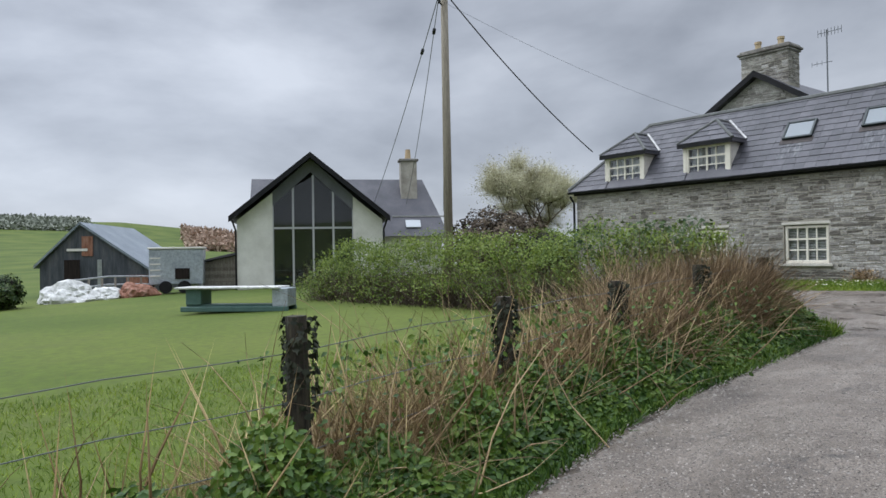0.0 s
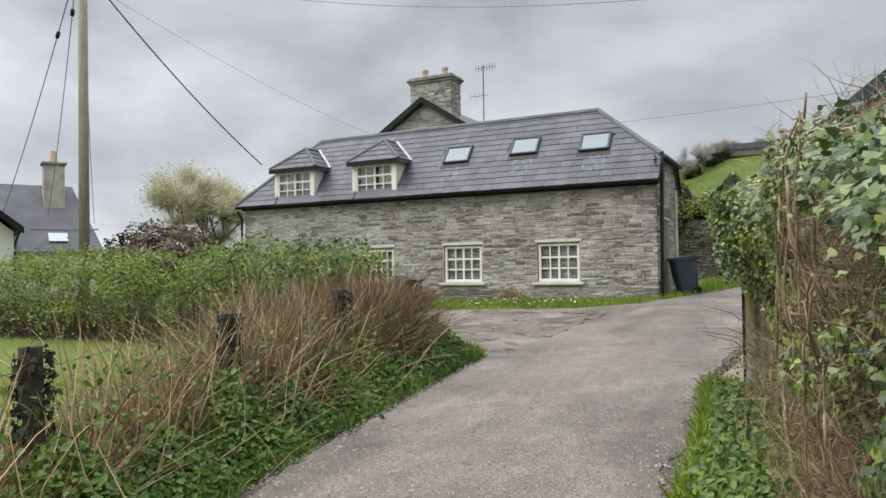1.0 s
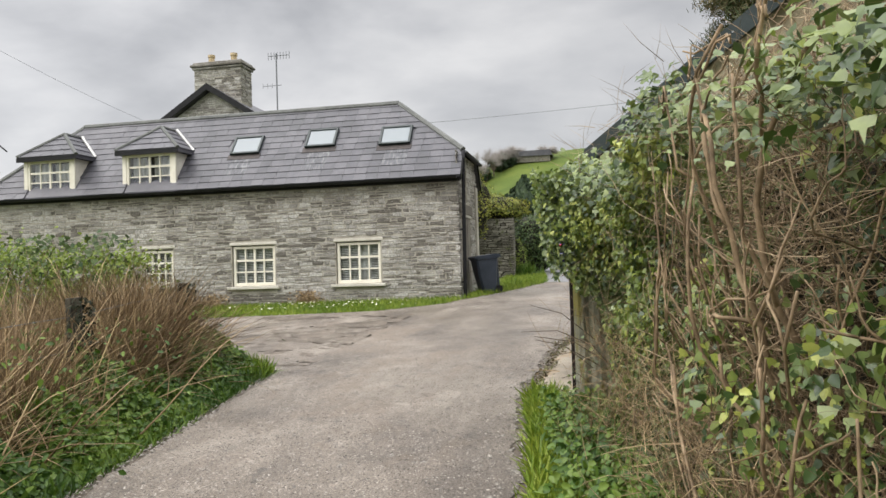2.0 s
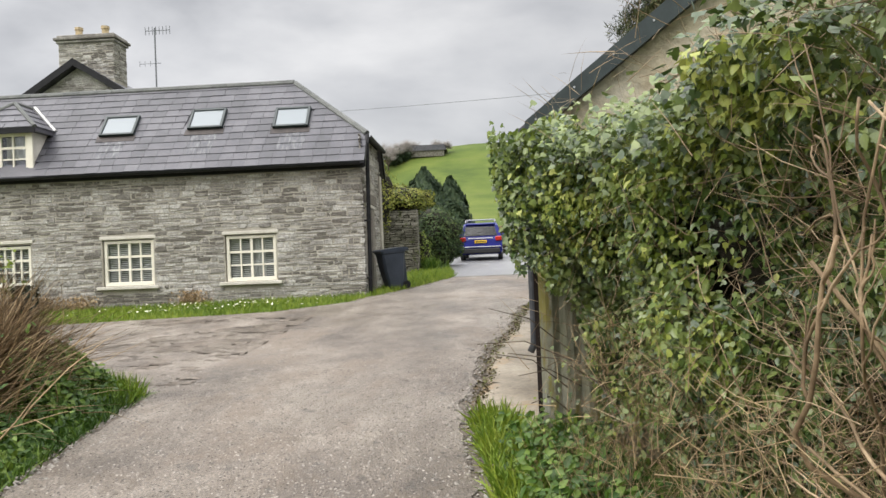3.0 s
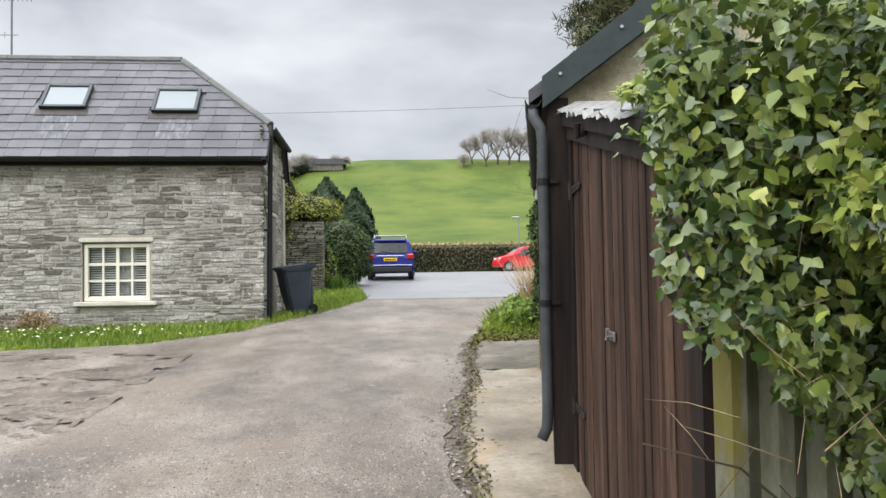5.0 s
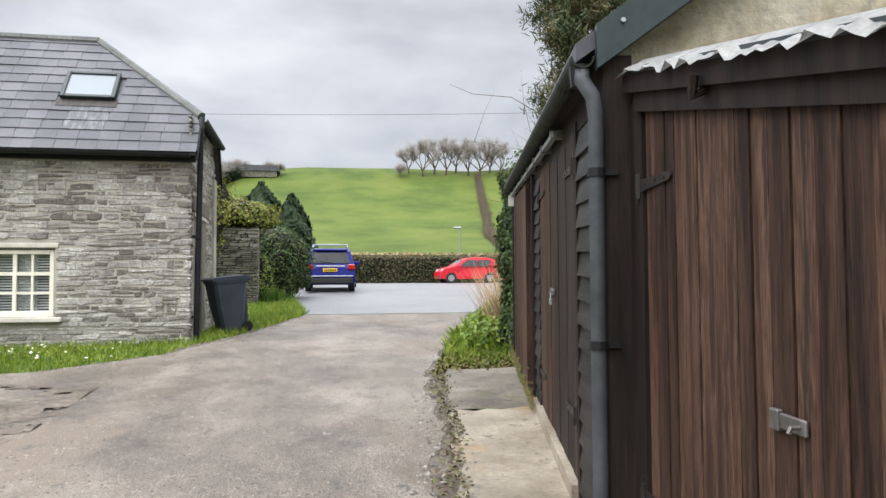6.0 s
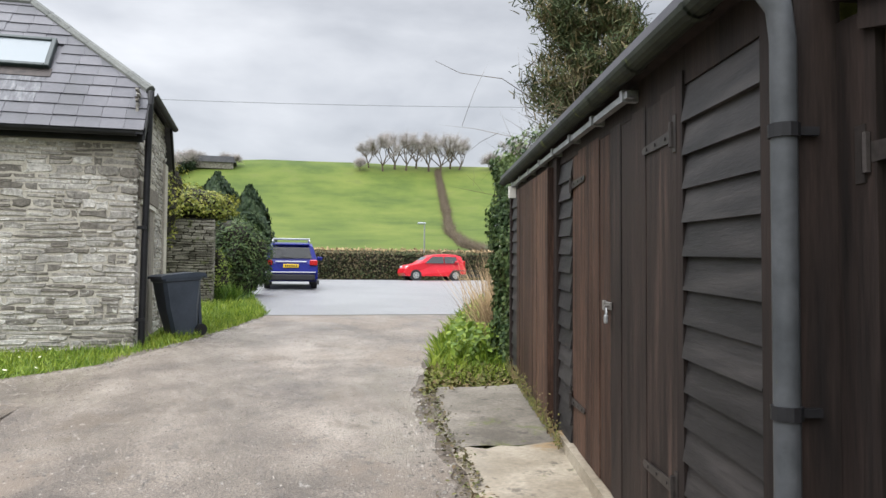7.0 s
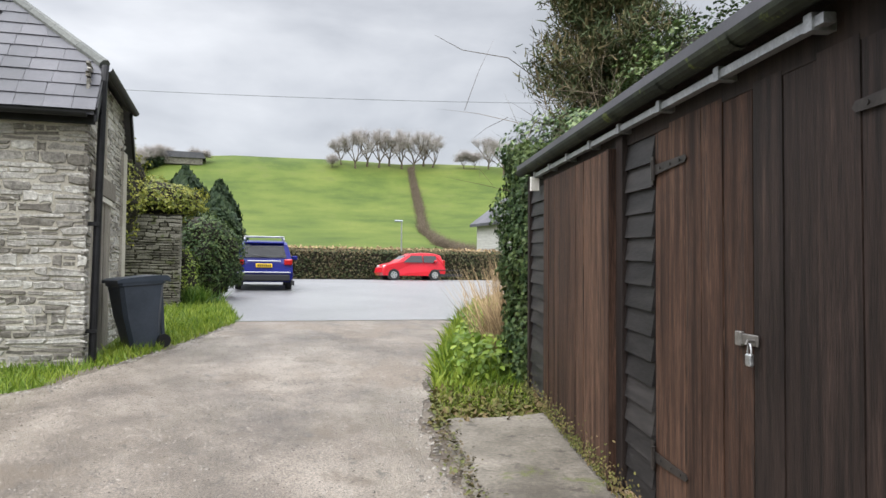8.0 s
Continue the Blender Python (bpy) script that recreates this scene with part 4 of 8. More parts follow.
for k in range(9):
    s = 0.4 + 0.78 * k
    bm = bmesh.new()
    pr = [(-math.cos(q) * 0.063, -math.sin(q) * 0.063) for q in np.linspace(0, math.pi, 9)]
    A = [bm.verts.new(GM @ Vector((s - 0.02, -0.13 + y, 2.85 + SL * s + z))) for y, z in pr]
    B = [bm.verts.new(GM @ Vector((s + 0.02, -0.13 + y, 2.85 + SL * s + z))) for y, z in pr]
    for i in range(8):
        bm.faces.new((A[i], A[i + 1], B[i + 1], B[i]))
    gg(part("gutter_bracket", bm, M_GUTTER))
# downpipe with clips
pipe = gg(part("downpipe", tube(bmesh.new(), [GM @ Vector(p) for p in ((-0.08, -0.13, 2.79), (-0.09, -0.13, 2.74), (-0.11, -0.085, 2.66), (-0.11, -0.073, 2.56), (-0.11, -0.073, 0.78), (-0.112, -0.08, 0.68), (-0.12, -0.115, 0.61))], 0.037, 12), M_GREY_PIPE, None, "grey downpipe green with moss", smooth=True))
for z in (2.3, 1.5):
    bm = tube(bmesh.new(), [GM @ Vector((-0.11, -0.073, z - 0.02)), GM @ Vector((-0.11, -0.073, z + 0.02))], 0.044, 12)
    box(bm, (-0.09, -0.025, z), (0.06, 0.1, 0.025), GM)
    gg(part("pipe_clip", bm, M_BLACK))
bm = tube(bmesh.new(), [GM @ Vector((-0.05, -0.13, 2.72)), GM @ Vector((-0.05, -0.13, 2.76)), GM @ Vector((-0.05, -0.13, 2.82))], 0.05, 10, 0.058)
gg(part("gutter_outlet", bm, M_BLACK))


def lap_boards(s0, s1):
    """Overlapping weatherboards."""
    n, h = 16, 0.14
    for k in range(n):
        z0 = gz(0) + 0.02 + k * h
        if z0 > 2.62:
            break
        z1 = min(z0 + h + 0.02, 2.7)
        bm = bmesh.new()
        wob = random.uniform(-0.004, 0.004)
        vs = [bm.verts.new(GM @ Vector((s, y, z + SL * s))) for s in (s0, s1) for y, z in ((-0.034 + wob, z0), (-0.008 + wob, z1), (0.02, z1), (0.012, z0))]
        for f in ((0, 1, 2, 3), (7, 6, 5, 4), (0, 4, 5, 1), (1, 5, 6, 2), (2, 6, 7, 3), (3, 7, 4, 0)):
            bm.faces.new([vs[i] for i in f])
        gg(part("weatherboard", bm, M_BLKWOOD))
    slab("sheathing", s0, s1, 0.02, 0.11, 0.45, 2.7, M_BLKPOST)


def planked(name, s0, s1, z0, z1, y, planks, parent, m=None, rise=SL, rise_top=None, material=None):
    """Vertical planks with open joints."""
    leaf = new(name)
    own(leaf, parent)
    w = [random.uniform(0.8, 1.25) for _ in range(planks)]
    tot, a = sum(w), s0
    for k in w:
        b = a + (s1 - s0) * k / tot
        bm = bmesh.new()
        dy, rt = random.uniform(-0.004, 0.004), rise if rise_top is None else rise_top
        g = 0.0035 if s1 > s0 else -0.0035
        vs = [bm.verts.new((m or GM) @ Vector(p)) for s in (a + g, b - g) for yy in (y + dy, y + dy + 0.03) for p in ((s, yy, z0 + rise * s), (s, yy, z1 + rt * s))]
        for f in ((0, 1, 3, 2), (4, 6, 7, 5), (0, 4, 5, 1), (2, 3, 7, 6), (0, 2, 6, 4), (1, 5, 7, 3)):
            bm.faces.new([vs[i] for i in f])
        own(part("plank", bm, material or M_PLANK), leaf)
        a = b
    return leaf


def strap(s, z, y, length, leaf, m=None):
    """A tee hinge: a tapering strap, its knuckle and plate."""
    mm = m or GM
    bm = bmesh.new()
    e = s + length
    sg = 1 if length > 0 else -1
    vs = [bm.verts.new(mm @ Vector(p)) for yy in (y - 0.006, y) for p in ((s, yy, z - 0.028), (e, yy, z - 0.018), (e + sg * 0.02, yy, z), (e, yy, z + 0.018), (s, yy, z + 0.028))]
    bm.faces.new(vs[:5]), bm.faces.new(vs[5:][::-1])
    for i in range(5):
        bm.faces.new((vs[i], vs[(i + 1) % 5], vs[5 + (i + 1) % 5], vs[5 + i]))
    tube(bm, [mm @ Vector((s - sg * 0.012, y - 0.01, z - 0.055)), mm @ Vector((s - sg * 0.012, y - 0.01, z + 0.055))], 0.013, 8)
    box(bm, (s - sg * 0.04, y - 0.004, z), (0.04, 0.008, 0.16), mm)
    for q in (0.2, 0.55, 0.85):
        tube(bm, [mm @ Vector((s + length * q, y - 0.006, z)), mm @ Vector((s + length * q, y - 0.011, z))], 0.008, 6)
    own(part("strap_hinge", bm, M_IRON), leaf)


def hasp(s, z, y, leaf, m=None, lock=True):
    mm = m or GM
    bm = box(bmesh.new(), (s + 0.03, y - 0.008, z), (0.17, 0.012, 0.045), mm, 0.004)
    box(bm, (s + 0.1, y - 0.01, z), (0.05, 0.02, 0.06), mm, 0.004)
    tube(bm, [mm @ Vector((s - 0.03, y - 0.0, z)), mm @ Vector((s - 0.03, y - 0.04, z)), mm @ Vector((s - 0.03, y - 0.045, z - 0.015))], 0.008, 6)
    own(part("hasp", bm, M_HASP), leaf)
    if lock:
        bm = box(bmesh.new(), (s - 0.035, y - 0.035, z - 0.075), (0.042, 0.02, 0.05), mm, 0.005)
        tube(bm, [mm @ Vector((s - 0.035 + 0.015 * math.cos(q), y - 0.035, z - 0.05 + 0.04 * math.sin(q))) for q in np.linspace(0, math.pi, 9)], 0.004, 6)
        own(part("padlock", bm, M_GALV), leaf)


slab("corner_post", -0.1, 0.12, -0.035, 0.1, 0.35, 2.86, M_BLKPOST)
lap_boards(0.12, 0.84)
slab("door_post", 0.84, 0.92, -0.03, 0.1, 0.45, 2.72, M_BLKPOST)
lf = planked("door_leaf", 2.07, 0.93, gz(0) + 0.04, 2.68, -0.02, 5, garage, material=M_PLANK_DARK)
strap(0.97, 2.5, -0.026, 0.42, lf)
strap(0.97, 0.98, -0.026, 0.42, lf)
lf = planked("door_leaf", 2.08, 3.2, gz(0) + 0.04, 2.68, -0.02, 5, garage)
strap(3.17, 2.56, -0.026, -0.42, lf)
strap(3.17, 0.98, -0.026, -0.42, lf)
hasp(2.07, 1.715, -0.022, lf)
lap_boards(3.22, 3.7)
slab("door_post", 3.7, 3.84, -0.05, 0.1, 0.42, 2.72, M_BLKPOST)
planked("sliding_door", 3.86, 6.0, gz(0) - 0.02, 2.66, -0.085, 10, garage)
slab("door_edge", 3.83, 3.87, -0.1, -0.04, 0.44, 2.66, M_PLANK)
lap_boards(6.0, 7.02)
slab("end_post", 6.96, 7.06, -0.05, 0.1, 0.4, 2.8, M_BLKPOST)
# sliding-door track
bm = bmesh.new()
skewed(bm, 1.45, 6.5, -0.095, -0.055, 2.735, 2.77)
trk = gg(part("door_track", bm, M_GALV, None, "galvanised sliding-door track"))
for k in range(8):
    slab("track_bracket", 1.5 + 0.7 * k, 1.55 + 0.7 * k, -0.105, 0.0, 2.725, 2.785, M_GALV, parent=garage)
slab("track_end", 6.42, 6.5, -0.13, -0.05, 2.6, 2.74, M_RENDER)
slab("threshold", 0.9, 3.6, -0.07, 0.06, 0.36, gz(0) + 0.03, M_CONC, "worn concrete threshold")

# ---- the lean-to in front of the gable ----
LD = Vector((0.125, 0.992, 0)).normalized()
LN = Vector((LD.y, -LD.x, 0))
LM = Matrix(((LD.x, LN.x, 0, -0.63), (LD.y, LN.y, 0, 12.05), (0, 0, 1, 0), (0, 0, 0, 1)))
lean = thing("lean_to", "lean-to shed with brown plank doors against the gable", "shed", tuple(LM @ Vector((-1.3, 1, 0.4))))
RISE = 0.224


def leanto(name, s0, s1, y0, y1, z0, z1, material, label="", rise=RISE, parent=None):
    return slab(name, s0, s1, y0, y1, z0, z1, material, label, rise, LM, parent or lean)


lf = planked("door_leaf", -0.24, -1.42, 0.4, 2.6, -0.02, 11, lean, LM, 0.03, RISE)
strap(-0.2, 2.22, -0.026, -0.34, lf, LM)
strap(-0.2, 0.85, -0.026, -0.34, lf, LM)
hasp(-1.44, 1.4, -0.024, lf, LM, lock=False)
lf = planked("door_leaf", -1.43, -2.6, 0.38, 2.6, -0.02, 11, lean, LM, 0.03, RISE)
strap(-2.56, 1.75, -0.026, -0.12, lf, LM)
leanto("jamb", -0.22, -0.02, -0.03, 0.08, 0.35, 2.62, M_BLKPOST, rise=0.03)
leanto("jamb", -2.72, -2.61, -0.03, 0.08, 0.33, 2.55, M_BLKPOST, rise=0.2)
leanto("lintel", -2.72, -0.18, -0.05, 0.08, 2.6, 2.69, M_BLKPOST)
leanto("fascia", -2.75, -0.1, -0.075, 0.05, 2.688, 2.772, M_BLKPOST, rise=0.23)
bm = tube(bmesh.new(), [LM @ Vector((-0.95, -0.05, 2.46)), LM @ Vector((-0.95, -0.1, 2.43)), LM @ Vector((-0.97, -0.1, 2.5))], 0.02, 7)
own(part("door_catch", bm, M_BLKPOST), lean)
leanto("roof", -2.8, 0.0, -0.06, 2.6, 2.776, 2.806, M_BARGE, rise=0.232)
# corrugated end wall
bm = bmesh.new()
n = 60
top, low = [], []
for k in range(n + 1):
    y = 0.0 + 2.6 * k / n
    w = 0.018 * math.cos(k * math.pi / 1.5)
    top.append(bm.verts.new(LM @ Vector((-2.74 + w, y, 2.25))))
    low.append(bm.verts.new(LM @ Vector((-2.74 + w, y, 0.2))))
for k in range(n):
    bm.faces.new((low[k], low[k + 1], top[k + 1], top[k]))
bmesh.ops.solidify(bm, geom=bm.faces[:], thickness=0.006)
own(part("end_sheet", bm, M_CORR, None, "algae-stained corrugated sheet"), lean)
# torn flashing along the top
bm = bmesh.new()
n = 46
rng = np.random.default_rng(5)
up, dn = [], []
for k in range(n + 1):
    s = -0.12 - 2.05 * k / n
    z = 2.812 + 0.235 * s
    up.append(bm.verts.new(LM @ Vector((s, 0.02, z + 0.035))))
    sag = 0.04 * noise.noise((s * 5, 2, 2)) + 0.035 * noise.noise((s * 14, 4, 2))
    dn.append(bm.verts.new(LM @ Vector((s, -0.105 - 0.5 * abs(sag), z - 0.035 + sag))))
for k in range(n):
    bm.faces.new((dn[k], dn[k + 1], up[k + 1], up[k]))
bmesh.ops.solidify(bm, geom=bm.faces[:], thickness=0.004)
own(part("flashing", bm, M_LEAD, None, "torn grey flashing with a ragged edge"), lean)

# concrete apron in front of the garages
apron = tagged(new("concrete_apron"), "cracked stained concrete apron along the garages", "apron", kind="structure")
rng = np.random.default_rng(11)
for s0, s1 in ((-3.0, -0.6), (-0.6, 3.62), (3.64, 6.05)):
    bm = bmesh.new()
    rows, cols = [], 8
    n = int((s1 - s0) / 0.15)
    for k in range(n + 1):
        s = s0 + (s1 - s0) * k / n
        p_in = GM @ Vector((s, 0.1 if s > 0 else 0.45, 0))
        xo = float(np.interp(p_in.y, RIGHT_Y, RIGHT_X)) + 0.03 + 0.09 * noise.noise((s * 2.2, 1, 1)) + 0.05 * noise.noise((s * 7, 2, 1))
        row = []
        for j in range(cols + 1):
            x, y = p_in.x + (xo - p_in.x) * j / cols, p_in.y + 0.1 * noise.noise((j * 0.9, s0, 4)) * (k in (0, n))
            z = float(G(x, y)) + 0.05 + 0.02 * (1 - j / cols) + 0.006 * noise.noise((x * 3, y * 3, 0)) - (0.045 if j == cols else 0)
            row.append(bm.verts.new((x, y, z)))
        rows.append(row)
    for A, B in zip(rows, rows[1:]):
        for j in range(cols):
            bm.faces.new((A[j], A[j + 1], B[j + 1], B[j]))
    own(part("concrete_slab", bm, M_CONC if s0 < 3 else M_CONC_OLD, smooth=True), apron)

# ---- verge, fence, hedges ----


def facing(normal, rng, n, jitter=0.35, droop=0.8, size=(0.05, 0.09)):
    """Rotations for leaves that lie on a surface with this normal, tips hanging down."""
    nv = np.asarray(normal, float)[None, :] + rng.normal(0, jitter, (n, 3)) if np.ndim(normal) == 1 else normal + rng.normal(0, jitter, (n, 3))
    nv /= np.linalg.norm(nv, axis=1)[:, None]
    tip = rng.normal(0, 0.6, (n, 3)) + np.array([0, 0, -droop])
    tip -= nv * (tip * nv).sum(1)[:, None]
    tip /= np.linalg.norm(tip, axis=1)[:, None] + 1e-9
    side = np.cross(tip, nv)
    return np.stack([side, tip, nv], -1) * rng.uniform(*size, n)[:, None, None]


def stuff(ob, label="", category=""):
    return tagged(ob, label, category, kind="stuff")


def ragged(x, y, rng, freq=1.0):
    """Thin the points out in patches, and give each a height factor that drifts along the ground."""
    q = np.array([0.6 * noise.noise((a * 1.4 * freq, b * 1.1 * freq, 5)) + 0.5 * noise.noise((a * 3.1 * freq, b * 3.3 * freq, 9)) for a, b in zip(x, y)])
    keep = rng.random(len(x)) < np.clip(0.85 + 1.6 * q, 0.12, 1)
    return x[keep], y[keep], np.clip(0.85 + 0.75 * q[keep], 0.4, 1.3)


def twigs(name, n, base, rng, length, tilt, material, thick=1.0, yaw=None, parent=None, scale=1.0, arch=False):
    """Thin upright or leaning stems from base points."""
    r = turns(n, rng, tilt, (1, 1), yaw) * (rng.uniform(*length, n) * scale)[:, None, None]
    r[:, :, 0] *= thick
    r[:, :, 1] *= 1.0
    return swarm(name, ARCH_V if arch else STALK_V, ARCH_F if arch else STALK_F, r, base, material, parent)


def lane_left(y):
    return np.interp(y, LEFT_Y, LEFT_X)


def fence_x(y):
    return np.interp(y, [-8, 2.25, 4.41, 6.49, 8.84, 11.5], [-2.9, -4.0, -4.46, -4.9, -5.35, -5.75])


rng = np.random.default_rng(21)


def put(x, y, lift=0.0):
    return np.stack([x, y, land(x, y) + lift], -1)


# fence
fence = thing("wire_fence", "old wire fence with mossy ivy-wrapped wooden posts", "fence", (-4.6, 5, 0.1))
for k, (y, h) in enumerate(((-1.2, 1.2), (2.25, 1.28), (4.41, 1.2), (6.49, 1.18), (8.84, 1.22), (11.2, 1.2))):
    x = float(fence_x(y))
    z = float(G(x, y))
    bm = bmesh.new()
    lean_x, lean_y = random.uniform(-0.05, 0.05), random.uniform(-0.05, 0.05)
    tube(bm, [(x + lean_x * q + 0.012 * noise.noise((q * 4, k, 0)), y + lean_y * q, z - 0.1 + (h + 0.1) * q) for q in np.linspace(0, 1, 7)], 0.085, 9, 0.065)
    own(part("post", bm, M_POST), fence)
    n = 260
    th, zz = rng.uniform(0, 2 * np.pi, n), rng.uniform(0.35, 1.0, n) ** 0.6 * h
    nv = np.stack([np.cos(th), np.sin(th), 0 * th + 0.3], -1)
    pos = np.stack([x + np.cos(th) * 0.1, y + np.sin(th) * 0.1, z + zz], -1)
    own(tagged(swarm("post_moss", IVY_V, IVY_F, facing(nv, rng, n, 0.5, size=(0.03, 0.065)), pos, mat("dark_post_moss", [(0.012, 0.016, 0.008), (0.03, 0.034, 0.016)], scale=6, island=0.2, bump=0)), kind="stuff"), fence)
for zz in (0.45, 0.78, 1.08):
    pts = [(float(fence_x(y)) - 0.06, y, float(G(fence_x(y), y)) + zz - 0.03 * math.sin((y + 1.2) * 1.4) ** 2) for y in np.linspace(-6, 11.2, 30)]
    own(part("wire", tube(bmesh.new(), pts, 0.004, 4), M_THINWIRE), fence)

# dead grass along the fence
n = 26000
y = rng.uniform(-2.5, 9.2, n)
x = np.minimum(fence_x(y) + rng.normal(-0.22, 0.3, n), lane_left(y) - 0.88)
x, y, h = ragged(x, y, rng)
h = h * np.interp(y, [0.5, 1.6, 2.6], [0.42, 0.6, 1.0])
stuff(twigs("dead_grass", len(x), put(x, y), rng, (0.35, 1.02), 0.42, M_STRAW, 0.8, scale=h, arch=True), "dense tan dead grass stalks along the fence", "dead grass")
n = 6000
y = rng.uniform(-2.5, 3.6, n)
x = lane_left(y) - rng.uniform(0.35, 1.3, n)
stuff(twigs("dead_grass", n, put(x, y), rng, (0.25, 0.7), 0.6, M_STRAW, 0.8, arch=True), "flattened pale dead grass beside the lane", "dead grass")
n = 24000
y = 11.15 - rng.gamma(1.6, 1.0, n)
x = fence_x(y) - 0.05 - np.abs(rng.normal(0, 0.55, n))
x, y, h = ragged(x, y, rng, 1.1)
stuff(twigs("bramble_thicket", len(x), put(x, y), rng, (0.7, 1.75), 0.42, M_RUST, 0.7, scale=h, arch=True), "reddish-brown thicket of bare bramble stems", "thicket")
n = 900
y = rng.uniform(2.0, 10.8, n)
x = fence_x(y) + rng.normal(-0.1, 0.3, n)
stuff(twigs("bramble_canes", n, put(x, y), rng, (0.7, 1.5), 0.55, M_RUST, 1.0, arch=True), "long arching bramble canes above the dead grass", "bramble")
n = 260
y = rng.uniform(0.5, 10.8, n)
x = fence_x(y) + rng.normal(-0.05, 0.25, n)
stuff(twigs("pale_stalks", n, put(x, y), rng, (0.7, 1.35), 0.4, M_STRAW, 1.6), "pale dry hogweed and grass stalks", "stalks")
# a few leaves on the brambles
n = 2600
y = rng.uniform(2.2, 11.0, n)
x = fence_x(y) + rng.normal(-0.2, 0.45, n)
stuff(swarm("bramble_leaves", LEAF_V, LEAF_F, facing((0.5, -0.4, 0.8), rng, n, 0.6, size=(0.03, 0.07)), put(x, y, 0) + np.stack([0 * x, 0 * x, rng.uniform(0.15, 1.0, n)], -1), M_NETTLE),
      "small green bramble leaves among the stems", "leaves")

# green verge: weeds, then grass
n = 105000
y = rng.uniform(-1.0, 12.0, n)
d = rng.beta(1.05, 1.2, n)
x = lane_left(y) - 0.03 - d * np.clip(lane_left(y) - fence_x(y), 0.35, 1.4)
mound = 0.6 * np.sin(np.clip(d, 0, 1) * np.pi * 0.6) * rng.uniform(0.05, 1, n)
mound *= 0.75 + 0.5 * np.sin(y * 2.3) * np.sin(y * 5.1 + 1)
stuff(swarm("verge_weeds", LEAF_V, LEAF_F, facing((0.55, -0.35, 0.75), rng, n, 0.6, 0.3, size=(0.032, 0.08)), put(x, y) + np.stack([0 * x, 0 * x, mound + 0.02], -1), M_NETTLE),
      "lush green nettles and weeds on the verge", "weeds")
n = 10000
y = rng.uniform(-1.5, 12.2, n)
x = lane_left(y) + 0.06 - rng.beta(1.0, 2.0, n) * np.clip(lane_left(y) - fence_x(y) + 0.2, 0.5, 1.6)
stuff(swarm("verge_grass", BLADE_V, BLADE_F, turns(n, rng, 0.5, (0.06, 0.18)) * np.array([1.4, 1, 1])[None, None, :], put(x, y), M_NETTLE), "green verge grass among the weeds", "grass")
# tip of the verge at the yard
n = 9000
t = rng.uniform(0, 1, n)
x, y = -4.8 - 2.2 * t + rng.normal(0, 0.3, n) - 0.2, 11.55 + 0.65 * t + rng.normal(0, 0.22, n) - 0.25
keep = x < lane_left(y) + 0.06
x, y = x[keep], y[keep]
n = len(x)
stuff(swarm("verge_grass", BLADE_V, BLADE_F, turns(n, rng, 0.35, (0.12, 0.3)), put(x, y), M_GRASS), "grass at the corner of the muddy yard", "grass")
# short field turf near the fence
n = 45000
x, y = rng.uniform(-10.5, -4.0, n), rng.uniform(-2, 12.0, n)
keep = x < fence_x(y) + 0.2
x, y = x[keep], y[keep]
stuff(swarm("field_turf", BLADE_V, BLADE_F, turns(len(x), rng, 0.5, (0.03, 0.085)) * np.array([2.0, 1, 1])[None, None, :], put(x, y), M_GRASS), "short green field turf", "grass")

# grass strip with daisies before the house
n = 16000
x, y = rng.uniform(-12.5, -4.0, n), rng.uniform(18.6, 21.9, n)
edge = np.interp(x, [-12.5, -10.6, -6.8, -5.6, -4.2, -3.95], [18.6, 18.7, 18.8, 19.0, 20.4, 21.3])
keep = y > edge + 0.02
x, y = x[keep], y[keep]
stuff(swarm("lawn_strip", BLADE_V, BLADE_F, turns(len(x), rng, 0.45, (0.06, 0.16)) * np.array([1.7, 1, 1])[None, None, :], put(x, y), M_GRASS), "strip of lawn before the stone house", "grass")
n = 170
x, y = np.concatenate([rng.normal(-7.6, 0.9, 120), rng.uniform(-11, -4.6, 50)]), rng.uniform(19.6, 21.6, n)
daisy_v = [(math.cos(q) * 0.5, math.sin(q) * 0.5, 0.0) for q in np.linspace(0, 2 * math.pi, 8)[:-1]]
stuff(swarm("daisies", daisy_v, [tuple(range(7))], turns(n, rng, 0.3, (0.03, 0.055)), put(x, y, 0.1), plain("daisy_white", (0.8, 0.78, 0.6), 0.7)), "white and yellow daisies in the lawn", "flowers")
for xc, w, col in ((-8.35, 0.45, M_RUST), (-11.2, 0.5, M_RUST), (-12.0, 0.4, M_RUST)):
    shrub = thing("low_shrub", "low reddish shrub at the foot of the stone wall", "shrub", (xc, 21.75, float(G(xc, 21.75))), group="shrubs at the wall")
    n = 500
    b = put(xc + rng.normal(0, w * 0.45, n), 21.72 + rng.normal(0, 0.1, n))
    own(twigs("stem_tuft", n, b, rng, (0.12, 0.42), 0.4, col, 0.9), shrub)["kind"] = "stuff"
    own(swarm("leaves", LEAF_V, LEAF_F, turns(300, rng, 0.9, (0.04, 0.08)), b[:300] + np.stack([np.zeros(300), np.zeros(300), rng.uniform(0.08, 0.36, 300)], -1), col), shrub)["kind"] = "stuff"

# right-hand verge: grass at the foot of the hedge, moss and weeds past the apron
n = 15000
y = rng.uniform(1.0, 10.2, n)
r0 = np.interp(y, RIGHT_Y, RIGHT_X)
x = r0 + 0.02 + rng.beta(1.1, 1.3, n) * (np.interp(y, [1, 5.5, 8, 9.3, 10.2], [0.7, 0.8, 0.62, 0.5, 0.25]))
